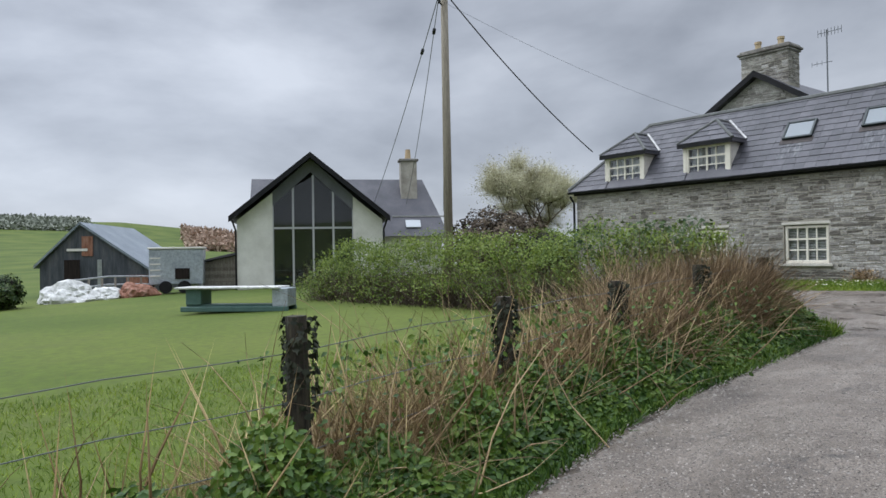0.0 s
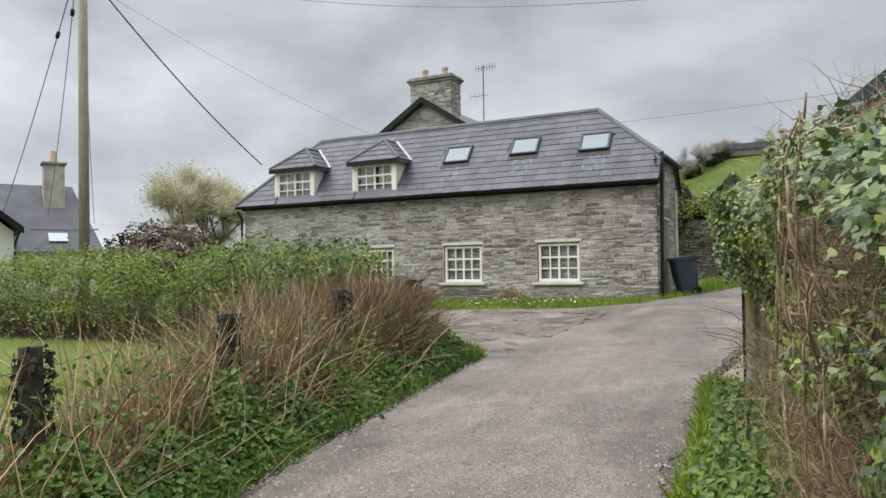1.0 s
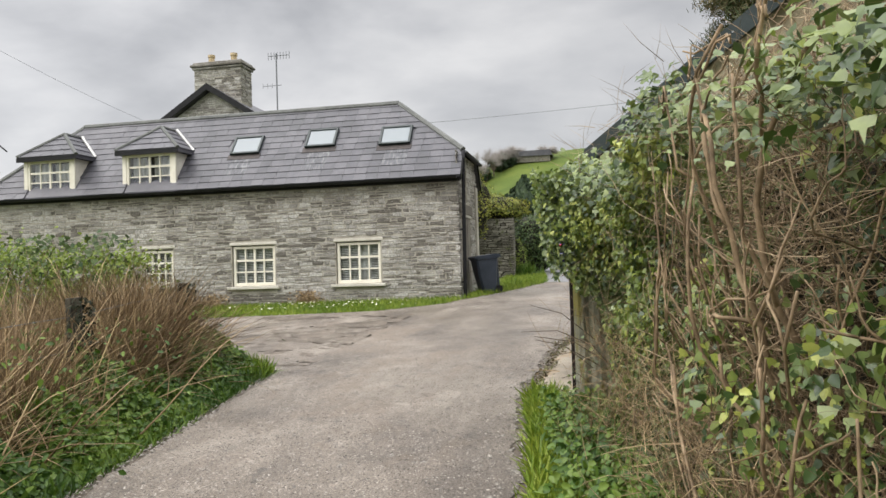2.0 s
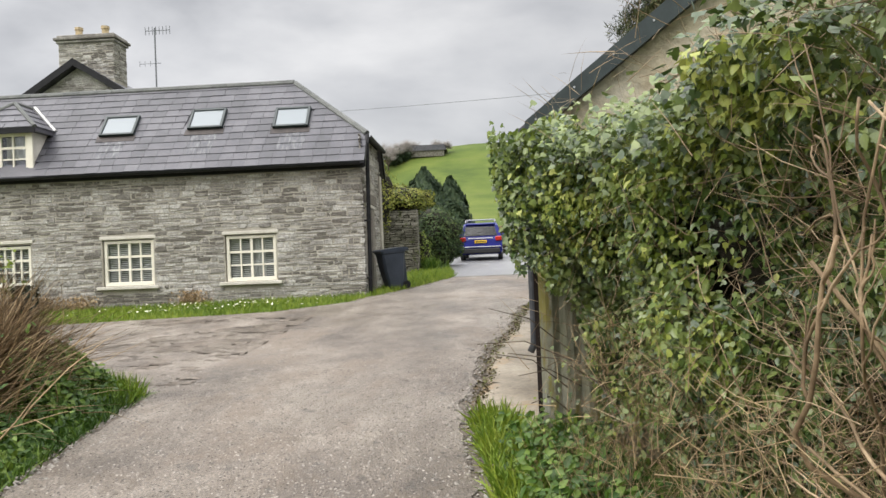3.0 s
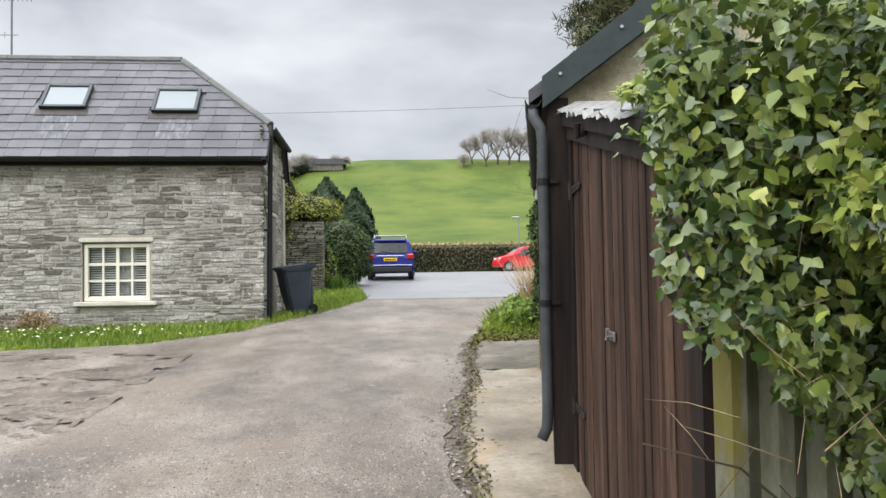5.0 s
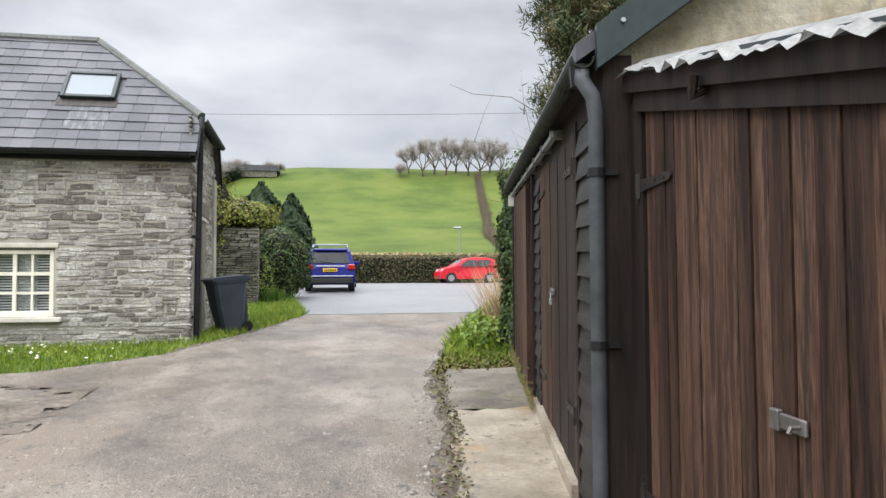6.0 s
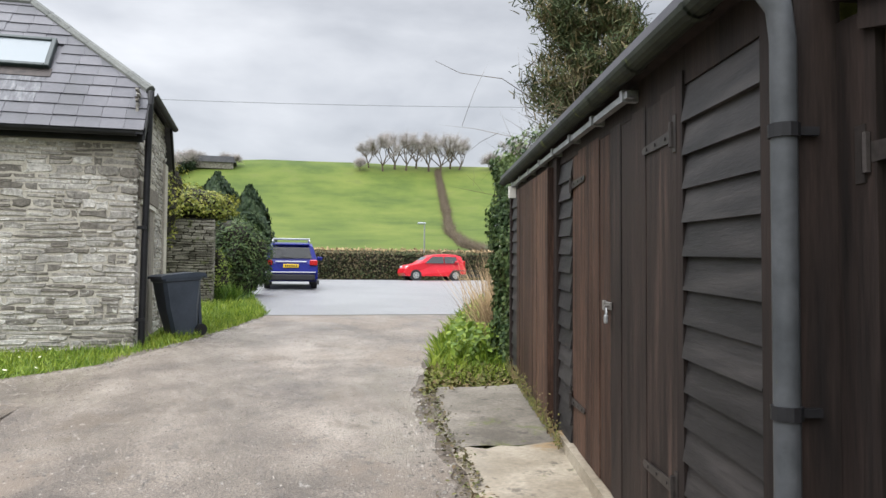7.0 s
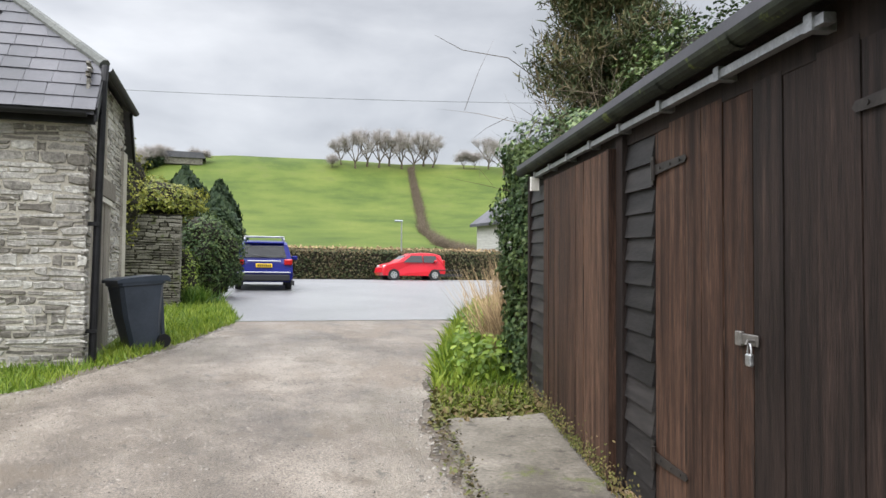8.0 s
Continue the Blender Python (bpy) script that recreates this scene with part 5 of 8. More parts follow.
stuff(swarm("verge_grass", BLADE_V, BLADE_F, turns(n, rng, 0.5, (0.08, 0.24)) * np.array([1.5, 1, 1])[None, None, :], put(x, y), M_GRASS), "bright green grass at the hedge foot", "grass")
n = 14000
y = rng.uniform(1.0, 9.4, n)
x = np.interp(y, RIGHT_Y, RIGHT_X) + 0.1 + rng.beta(2, 1.5, n) * 0.7
stuff(swarm("verge_weeds", LEAF_V, LEAF_F, facing((-0.5, -0.4, 0.75), rng, n, 0.5, 0.3, size=(0.03, 0.08)), put(x, y) + np.stack([0 * x, 0 * x, rng.uniform(0.02, 0.3, n)], -1), M_NETTLE), "green weeds at the hedge foot", "weeds")
n = 9000
y = rng.uniform(17.8, 26.8, n)
r0 = np.interp(y, RIGHT_Y, RIGHT_X)
x = r0 + rng.beta(1.1, 1.3, n) * np.interp(y, [17.8, 19, 21, 26.8], [1.25, 1.1, 1.2, 1.3])
h = np.interp(y, [17.8, 19.2, 20.2, 26.8], [0.05, 0.12, 0.32, 0.4])
stuff(swarm("verge_grass", BLADE_V, BLADE_F, turns(n, rng, 0.45, (0.7, 1.3)) * h[:, None, None] * np.array([1.5, 1, 1])[None, None, :], put(x, y), M_GRASS), "mossy grass past the concrete apron", "grass")
n = 4500
y = rng.uniform(19.6, 27, n)
x = np.interp(y, RIGHT_Y, RIGHT_X) + 0.2 + rng.uniform(0, 1.0, n)
stuff(swarm("verge_weeds", LEAF_V, LEAF_F, facing((-0.5, -0.5, 0.75), rng, n, 0.5, 0.3, size=(0.06, 0.13)), put(x, y) + np.stack([0 * x, 0 * x, rng.uniform(0.02, 0.5, n)], -1), M_GRASS), "bright weeds at the end of the garages", "weeds")
n = 2500
y = rng.uniform(17.85, 19.8, n)
x = np.interp(y, RIGHT_Y, RIGHT_X) + rng.uniform(-0.02, 1.1, n)
stuff(swarm("moss_cushions", LEAF_V, LEAF_F, facing((0, 0, 1), rng, n, 0.5, 0, size=(0.03, 0.08)), put(x, y, 0.04), mat("olive_moss", [(0.07, 0.08, 0.015), (0.13, 0.12, 0.03), (0.13, 0.09, 0.04)], scale=2, island=0.2, bump=0)), "olive moss and dead leaves on the ground", "moss")
# grit all over the lane's surface
n = 60000
y = 1.0 + 25.5 * rng.random(n) ** 1.3
l0, r0 = lane_left(y), np.interp(y, RIGHT_Y, RIGHT_X)
x = np.maximum(l0, -13.0) + rng.random(n) * (r0 - np.maximum(l0, -13.0))
chip_v = [(-0.5, -0.4, -0.1), (0.5, -0.5, -0.1), (0.4, 0.5, -0.1), (-0.4, 0.4, -0.1), (0.0, 0.05, 0.3)]
stuff(swarm("lane_grit", chip_v, [(0, 1, 4), (1, 2, 4), (2, 3, 4), (3, 0, 4)], turns(n, rng, 0.15, (0.006, 0.02)), put(x, y, 0.022), mat("bound_stone_chips", [(0.07, 0.06, 0.05), (0.17, 0.15, 0.13), (0.34, 0.31, 0.27)], scale=6, island=0.3, bump=0)), "small stone chips in the worn lane surface", "grit")
# litter and tufts along the lane's right edge
n = 1800
y = rng.uniform(9.5, 18, n)
x = np.interp(y, RIGHT_Y, RIGHT_X) + rng.normal(0.08, 0.07, n)
stuff(swarm("leaf_litter", LEAF_V, LEAF_F, facing((0, 0, 1), rng, n, 0.4, 0, size=(0.015, 0.05)), put(x, y, 0.045), mat("brown_leaf_litter", [(0.06, 0.05, 0.02), (0.11, 0.075, 0.04), (0.1, 0.11, 0.03)], scale=5, island=0.3, bump=0)), "brown leaf litter and moss at the lane edge", "litter")
n = 2600
y = rng.uniform(0, 26, n)
s = rng.random(n) < 0.5
x = np.where(s, np.interp(y, RIGHT_Y, RIGHT_X) - np.abs(rng.normal(0, 0.16, n)), lane_left(y) + np.abs(rng.normal(0, 0.16, n)))
grit_v = [(-0.5, -0.4, 0), (0.5, -0.5, 0), (0.4, 0.5, 0), (-0.4, 0.4, 0), (0.0, 0.05, 0.45)]
stuff(swarm("grit", grit_v, [(0, 1, 4), (1, 2, 4), (2, 3, 4), (3, 0, 4)], turns(n, rng, 0.15, (0.012, 0.04)), put(x, y, 0.02), mat("loose_grit", [(0.10, 0.09, 0.075), (0.25, 0.23, 0.2)], scale=6, island=0.25, bump=0)), "loose grit and small stones on the lane edges", "grit")
n = 1500
y = rng.uniform(21.4, 32.5, n) 
y = np.concatenate([y, rng.uniform(21.4, 32.5, 6500)])
x = lane_left(y) + 0.03 - rng.beta(1, 1.5, len(y)) * 1.6
keep = ~((x < -4.0) & (y < 25.4))
x, y = x[keep], y[keep]
stuff(swarm("verge_grass", BLADE_V, BLADE_F, turns(len(y), rng, 0.45, (0.06, 0.2)) * np.array([1.7, 1, 1])[None, None, :], put(x, y), M_GRASS), "grass verge between the house and the bend", "grass")

# hawthorn hedge across the field's end
haw = thing("hawthorn_hedge", "unclipped hawthorn hedge breaking into green leaf", "hedge", (-15, 12.9, 0.2))


def clumped(n, x0, x1, rng, seed):
    """Points through a ragged hedge, thicker in clumps."""
    out = []
    while len(out) < n:
        x = rng.uniform(x0, x1)
        q = noise.noise((x * 0.7, seed, 0.0)) * 0.5 + noise.noise((x * 2.1, seed, 3.0)) * 0.3
        out.append((x, q))
    return np.array(out)


n = 95000
c = clumped(n, -23.5, -7.2, rng, 2.0)
x = c[:, 0]
hgt = np.interp(x, [-23.5, -22, -17, -7.2], [0.9, 1.7, 1.85, 1.72]) * (1 + 0.7 * c[:, 1])
f = rng.beta(1.15, 0.9, n)
yy = np.interp(x, [-23.5, -7.2], [13.3, 12.65]) - 0.45 * (1 - f) + rng.normal(0, 0.5, n) * (1.2 - 0.5 * f)
zz = 0.1 + f * (hgt - 0.1) + rng.normal(0, 0.1, n)
tuft = np.array([noise.noise((a * 1.9, b * 1.9, q * 2.4)) + 0.6 * noise.noise((a * 4.5, b * 4.5, q * 5)) for a, b, q in zip(x, yy, zz)])
keep = tuft + 0.2 * (f - 0.7) > 0.02 + 0.12 * rng.normal(0, 1, n)
pos = (put(x, yy) + np.stack([0 * x, 0 * x, zz], -1))[keep]
own(stuff(swarm("leaves", LEAF_V, LEAF_F, facing((0.3, -0.5, 0.8), rng, len(pos), 0.7, 0.1, size=(0.03, 0.085)), pos, M_HEDGE)), haw)
n = 7000
x = rng.uniform(-23.5, -7.2, n)
yy = np.interp(x, [-23.5, -7.2], [13.3, 12.65]) + rng.normal(0, 0.35, n)
own(stuff(twigs("twig_tangle", n, put(x, yy), rng, (0.6, 1.8), 0.45, M_TWIG, 0.7, arch=True)), haw)
n = 400
x = rng.uniform(-10.6, -7.4, n)
own(stuff(swarm("ivy_patch", IVY_V, IVY_F, facing((0.3, -0.6, 0.5), rng, n, 0.4, size=(0.07, 0.13)), put(x, 12.5 + 0 * x) + np.stack([0 * x, rng.normal(0, 0.3, n), rng.uniform(1.2, 1.95, n)], -1), M_LAUREL)), haw)

# the ivy hedge beside the lane
ivy = thing("ivy_hedge", "overgrown hedge of ivy and cut bare stems beside the lane", "hedge", (0.0, 6.5, 0.2))


def ivy_x(y):
    return np.interp(y, [2.6, 4.5, 5.5, 7, 8, 9.0, 9.5], [0.0, -0.22, -0.36, -0.52, -0.7, -0.9, -1.0])


# dark sheet behind the ivy; the hedge's inner shade is in its colour
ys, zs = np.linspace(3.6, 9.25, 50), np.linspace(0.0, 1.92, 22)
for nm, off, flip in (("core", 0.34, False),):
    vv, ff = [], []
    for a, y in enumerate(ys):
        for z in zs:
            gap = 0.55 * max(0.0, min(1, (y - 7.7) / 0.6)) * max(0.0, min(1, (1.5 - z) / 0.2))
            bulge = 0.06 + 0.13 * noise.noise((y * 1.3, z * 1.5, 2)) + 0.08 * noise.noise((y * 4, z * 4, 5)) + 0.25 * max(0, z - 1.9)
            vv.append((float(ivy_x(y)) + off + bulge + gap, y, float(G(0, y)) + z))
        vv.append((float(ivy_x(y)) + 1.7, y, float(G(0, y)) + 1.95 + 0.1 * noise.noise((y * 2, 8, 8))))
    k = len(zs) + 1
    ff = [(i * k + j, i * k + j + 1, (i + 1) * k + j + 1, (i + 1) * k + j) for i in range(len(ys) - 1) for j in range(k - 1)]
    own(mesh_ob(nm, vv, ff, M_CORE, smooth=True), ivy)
n = 100000
y, z = rng.uniform(3.6, 9.3, n), rng.uniform(0.12, 2.08, n)
z *= np.interp(y, [3.6, 4.6, 5.2, 5.9, 6.8, 9.0], [0.86, 0.99, 1.02, 1.0, 1.0, 0.92])
bare = np.maximum(np.exp(-((y - 5.45 - 0.25 * (z - 1.2)) / 0.62) ** 2) * 0.95, np.interp(y, [4.6, 5.2], [0.72, 0.9]) * (y < 5.2))
low = np.clip((np.interp(y, [5.2, 6.2, 7.6, 8.4, 8.9], [1.3, 0.75, 0.7, 1.2, 1.4]) + 0.2 * np.sin(y * 3) - z) / 0.45, 0, 1) * np.interp(y, [6, 7.6, 8.4], [0.9, 0.8, 0.98])
hole = np.array([noise.noise((a * 1.9, b * 1.9, 11)) for a, b in zip(y, z)])
keep = rng.random(n) > np.maximum(np.maximum(bare, low), np.where(hole > 0.12, 0.8, 0.0))
y, z = y[keep], z[keep]
n = len(y)
bul = np.array([noise.noise((a * 1.1, b * 1.4, 4)) + 0.35 * noise.noise((a * 4.2, b * 4.2, 8)) for a, b in zip(y, z)])
x = ivy_x(y) + 0.12 - 0.42 * bul + np.abs(rng.normal(0, 0.12, n)) - 0.16 * np.clip((z - 1.5) / 1.0, 0, 1)
# yellow-green share rises with height, along the lane and on bulges
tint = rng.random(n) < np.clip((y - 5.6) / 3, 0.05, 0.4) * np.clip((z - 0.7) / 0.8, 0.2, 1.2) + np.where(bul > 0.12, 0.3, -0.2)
slim = rng.random(n) < 0.35
P = np.stack([x, y, G(0 * y, y) + z], -1)
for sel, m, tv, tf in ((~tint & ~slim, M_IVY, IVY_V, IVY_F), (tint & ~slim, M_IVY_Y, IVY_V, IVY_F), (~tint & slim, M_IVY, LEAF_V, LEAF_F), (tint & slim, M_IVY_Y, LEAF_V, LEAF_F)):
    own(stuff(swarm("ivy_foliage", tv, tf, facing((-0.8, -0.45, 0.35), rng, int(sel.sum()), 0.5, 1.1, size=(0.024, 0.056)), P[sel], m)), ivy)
# ivy over the top and over the lean-to's end and roof edge
n = 16000
y = rng.uniform(3.6, 9.6, n)
x = ivy_x(y) - 0.15 + rng.beta(1, 1.5, n) * 1.9
z = 2.0 + 0.13 * np.sin(y * 2.7) * np.sin(x * 3 + y) + rng.normal(0, 0.08, n) + np.interp(y, [3.6, 4.6, 5.2, 5.9, 7.0, 9.6], [-0.25, -0.02, 0.05, 0.03, 0.04, -0.1])
keep = rng.random(n) > np.exp(-((y - 5.5) / 0.6) ** 2) * 0.85
own(stuff(swarm("ivy_foliage", IVY_V, IVY_F, facing((-0.35, -0.5, 0.8), rng, int(keep.sum()), 0.5, 0.7, size=(0.03, 0.065)), np.stack([x, y, G(0 * y, y) + z], -1)[keep], M_IVY)), ivy)
n = 38000
x, z = rng.uniform(-1.26, 0.7, n), rng.uniform(0.35, 2.5, n)
foot = np.interp(x, [-1.26, -1.2, -1.08, -0.74, -0.6, 0.7], [2.15, 1.8, 1.38, 1.3, 0.45, 0.4]) + 0.1 * np.sin(x * 11) + 0.06 * np.sin(x * 29)
crest = np.interp(x, [-1.34, -1.1, -0.7, 0.7], [2.32, 2.42, 2.4, 2.5]) + 0.06 * np.sin(x * 13)
keep = (z > foot + np.abs(rng.normal(0, 0.05, n))) & (z < crest) & (rng.random(n) < 0.8)
x, z = x[keep], z[keep]
n = len(x)
bul = np.array([noise.noise((a * 2.6, b * 2.6, 17)) for a, b in zip(x, z)])
y = 9.22 - np.abs(rng.normal(0, 0.12, n)) - 0.22 * np.clip((z - 1.6), 0, 1) - 0.4 * np.clip(bul, -0.1, 1)
# more yellow-green leaves towards the top and on bulges
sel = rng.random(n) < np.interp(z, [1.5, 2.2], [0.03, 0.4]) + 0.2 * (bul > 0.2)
slim = rng.random(n) < 0.35
P = np.stack([x, y, z + 0.02], -1)
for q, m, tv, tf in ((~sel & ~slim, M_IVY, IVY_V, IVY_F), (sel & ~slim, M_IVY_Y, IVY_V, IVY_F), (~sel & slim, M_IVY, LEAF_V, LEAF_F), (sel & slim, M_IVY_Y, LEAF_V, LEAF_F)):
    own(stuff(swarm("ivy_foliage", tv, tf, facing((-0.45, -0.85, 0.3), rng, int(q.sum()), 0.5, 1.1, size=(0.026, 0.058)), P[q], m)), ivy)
n = 9000
s = rng.uniform(-3.0, -1.9, n)
yl = rng.beta(1, 2.5, n) * 2.4 - 0.12
keep = rng.random(n) < np.clip((-1.95 - s) / 0.4, 0.05, 1) + (yl > 0.35) * 0.6
s, yl = s[keep], yl[keep]
P = np.array([tuple(LM @ Vector((a, b, 2.84 + RISE * a))) for a, b in zip(s, yl)])
P[:, 2] += np.abs(rng.normal(0, 0.09, len(s))) * np.clip(yl + 0.35, 0.2, 1.2)
own(stuff(swarm("ivy_foliage", IVY_V, IVY_F, facing((-0.4, -0.5, 0.75), rng, len(s), 0.45, 0.4, size=(0.035, 0.07)), P, M_IVY_Y)), ivy)
n = 700
y = rng.uniform(7.9, 9.1, n)
x = ivy_x(y) - 0.02 + rng.normal(0, 0.1, n)
own(stuff(twigs("pale_straw_tuft", n, put(x, y), rng, (0.2, 0.55), 0.4, M_STRAW, 0.8, arch=True)), ivy)
# gnarled cut stems that rise, twist and fork


def gnarled(p, d, ln, r, forks, rng):
    """One stem and, forks deep, the shoots that leave it."""
    pts, k = [p.copy()], 9
    for q in range(k):
        d = (d + Vector((rng.normal(-0.01, 0.2), rng.normal(0, 0.26), rng.normal(0.05, 0.16)))).normalized()
        p = p + d * ln / k
        p.z = min(p.z, float(G(0, p.y)) + float(np.interp(p.y, [3.6, 4.6, 5.5, 6.2], [1.8, 2.1, 2.14, 2.02])) + 0.14 * rng.random())
        p.y = min(max(p.y, 4.55), 6.5)
        p.x = max(p.x, float(ivy_x(p.y)) - 0.12)
        pts.append(p.copy())
    own(part("stem", tube(bmesh.new(), pts, r, 7, r * 0.6), M_STEM, smooth=True), ivy)
    for q in range(2 if forks else 0):
        e = (d + Vector((rng.normal(-0.25, 0.5), rng.normal(0, 0.6), rng.normal(0.25, 0.35)))).normalized()
        gnarled(pts[int(rng.integers(3, k))], e, ln * rng.uniform(0.3, 0.55), r * 0.6, forks - 1, rng)


for k in range(46):
    y0 = min(6.3, max(4.7, rng.normal(5.4, 0.45)))
    p = Vector((float(ivy_x(y0)) + 0.2 + rng.uniform(-0.12, 0.12), y0, float(G(0, y0)) + rng.uniform(0.0, 1.0)))
    gnarled(p, Vector((rng.normal(-0.12, 0.2), rng.normal(0.05, 0.4), 1)).normalized(), rng.uniform(0.7, 1.7), float(rng.choice((0.005, 0.007, 0.009, 0.012))), 2, rng)
n = 9000
y = rng.normal(5.5, 0.85, n)
b = np.stack([ivy_x(y) + 0.18 + rng.normal(0, 0.09, n), y, G(0 * y, y) + rng.uniform(0.1, 2.2, n)], -1)
own(stuff(twigs("dry_twig_tangle", n, b, rng, (0.1, 0.38), 1.1, M_STEM, 1.0, arch=True)), ivy)
n = 3600
y = rng.uniform(4.2, 8.4, n)
b = np.stack([ivy_x(y) + 0.05 + rng.normal(0, 0.15, n), y, G(0 * y, y) + rng.uniform(0.0, 1.0, n)], -1)
own(stuff(twigs("dead_stem_tangle", n, b, rng, (0.1, 0.36), 0.8, M_RUST, 1.0, arch=True)), ivy)
n = 320
y = rng.uniform(6.2, 9.2, n)
b = np.stack([ivy_x(y) + 0.0 + rng.normal(0, 0.08, n), y, G(0 * y, y) + rng.uniform(0.5, 2.4, n)], -1)
own(stuff(twigs("ivy_runner_tangle", n, b, rng, (0.12, 0.34), 0.9, M_STEM, 1.4)), ivy)
for k in range(8):
    y0 = rng.uniform(8.2, 9.2)
    p = Vector((float(ivy_x(y0)) + 0.1, y0, float(G(0, y0)) + rng.uniform(0.35, 0.75)))
    e = p + Vector((rng.uniform(-0.62, -0.15), rng.uniform(-0.3, 0.35), rng.uniform(0.05, 0.3)))
    own(part("bramble_cane", tube(bmesh.new(), [p, p.lerp(e, 0.5) + Vector((0, 0, 0.07)), e], 0.005, 5, 0.002), M_TWIG), ivy)

# ivy column at the far end of the garages
iv2 = thing("ivy_clad_corner", "ivy-clad hedge at the end of the garages", "hedge", (0.95, 19.6, 0.7))
n = 15000
th, z = rng.uniform(0, 2 * np.pi, n), rng.uniform(0.0, 2.85, n)
rad = (0.37 - 0.06 * np.abs(z - 1.3)) * (1 + np.array([0.5 * noise.noise((math.cos(a) * 1.6, math.sin(a) * 1.6, b * 1.5)) + 0.3 * noise.noise((math.cos(a) * 4, math.sin(a) * 4, b * 4)) for a, b in zip(th, z)])) + rng.normal(0, 0.03, n)
cx, cy = 1.14 + 0.05 * np.sin(z * 1.5), 19.75
x, y = cx + rad * np.cos(th) * 0.9, cy + rad * np.sin(th) * 1.3
own(stuff(swarm("ivy_foliage", IVY_V, IVY_F, facing(np.stack([np.cos(th), np.sin(th), 0 * th + 0.25], -1), rng, n, 0.5, 0.9, size=(0.035, 0.075)), np.stack([x, y, 0.68 + z], -1), M_LAUREL)), iv2)
# near-black column that paints the shade inside the ivy
bm = bmesh.new()
tube(bm, [(1.15, 19.75, 0.5), (1.17, 19.75, 1.8), (1.18, 19.8, 3.1)], 0.24, 9, 0.16)
own(part("core", bm, M_CORE), iv2)
n = 900
b = np.stack([1.22 + rng.normal(0, 0.12, n), 20.7 + rng.normal(0, 0.25, n), np.full(n, 0.72)], -1)
own(stuff(twigs("dry_stem_tuft", n, b, rng, (0.6, 1.6), 0.2, M_RUST, 0.7)), iv2)

# ---- trees ----


def limb(bm, p, d, ln, r, depth, rng, tips, spread=0.6, up=0.25, kids=3, sides=6):
    """A branch that tapers and forks; tips gathers the ends of the last twigs."""
    pts, q = [p.copy()], p.copy()
    for k in range(3):
        d = (d + Vector(rng.normal(0, 0.13, 3)) + Vector((0, 0, up * 0.12))).normalized()
        q = q + d * ln / 3
        pts.append(q.copy())
    tube(bm, pts, r, max(4, sides), r * 0.6)
    if depth == 0:
        tips.append((q.copy(), d.copy()))
        return
    for k in range(kids):
        at = pts[-1] if k == 0 else pts[2].lerp(pts[3], rng.random())
        e = (d + Vector(rng.normal(0, spread, 3)) + Vector((0, 0, up))).normalized()
        limb(bm, at, e, ln * rng.uniform(0.6, 0.8), r * 0.55, depth - 1, rng, tips, spread, up, kids, sides - 1)


def bare_tree(name, label, at, height, rng, twig_n, twig_len, twig_mat, depth=3, spread=0.55, group="", trunk_r=None, bole=0.25, leaf=None):
    t = thing(name, label, "tree", at, group=group)
    bm, tips = bmesh.new(), []
    r = trunk_r or height * 0.022
    base = Vector(at)
    top = base + Vector((rng.normal(0, 0.02) * height, 0, height * bole))
    tube(bm, [base - Vector((0, 0, 0.3)), base.lerp(top, 0.5), top], r * 1.15, 8, r * 0.8)
    for k in range(5):
        a = 2 * math.pi * (k + rng.random() * 0.6) / 5
        d = Vector((math.cos(a) * 0.75, math.sin(a) * 0.75, 1.0)).normalized()
        limb(bm, top - Vector((0, 0, height * bole * 0.25 * rng.random())), d, height * 0.3, r * 0.5, depth - 1, rng, tips, spread)
    own(part("trunk", bm, M_TWIG), t)
    P, D = np.array([tuple(p) for p, _ in tips]), np.array([tuple(d) for _, d in tips])
    idx = rng.integers(0, len(P), twig_n)
    pos = P[idx] - D[idx] * rng.uniform(0, height * 0.12, twig_n)[:, None]
    rot = turns(twig_n, rng, 0.75, (twig_len * 0.6, twig_len * 1.3))
    rot[:, :, :2] *= 0.7
    own(stuff(swarm("crown", STALK_V, STALK_F, rot, pos, twig_mat)), t)
    if leaf:
        m, k, sz = leaf
        idx = rng.integers(0, len(P), k)
        own(stuff(swarm("leaves", LEAF_V, LEAF_F, turns(k, rng, 1.0, sz), P[idx] + rng.normal(0, height * 0.05, (k, 3)), m)), t)
    return t


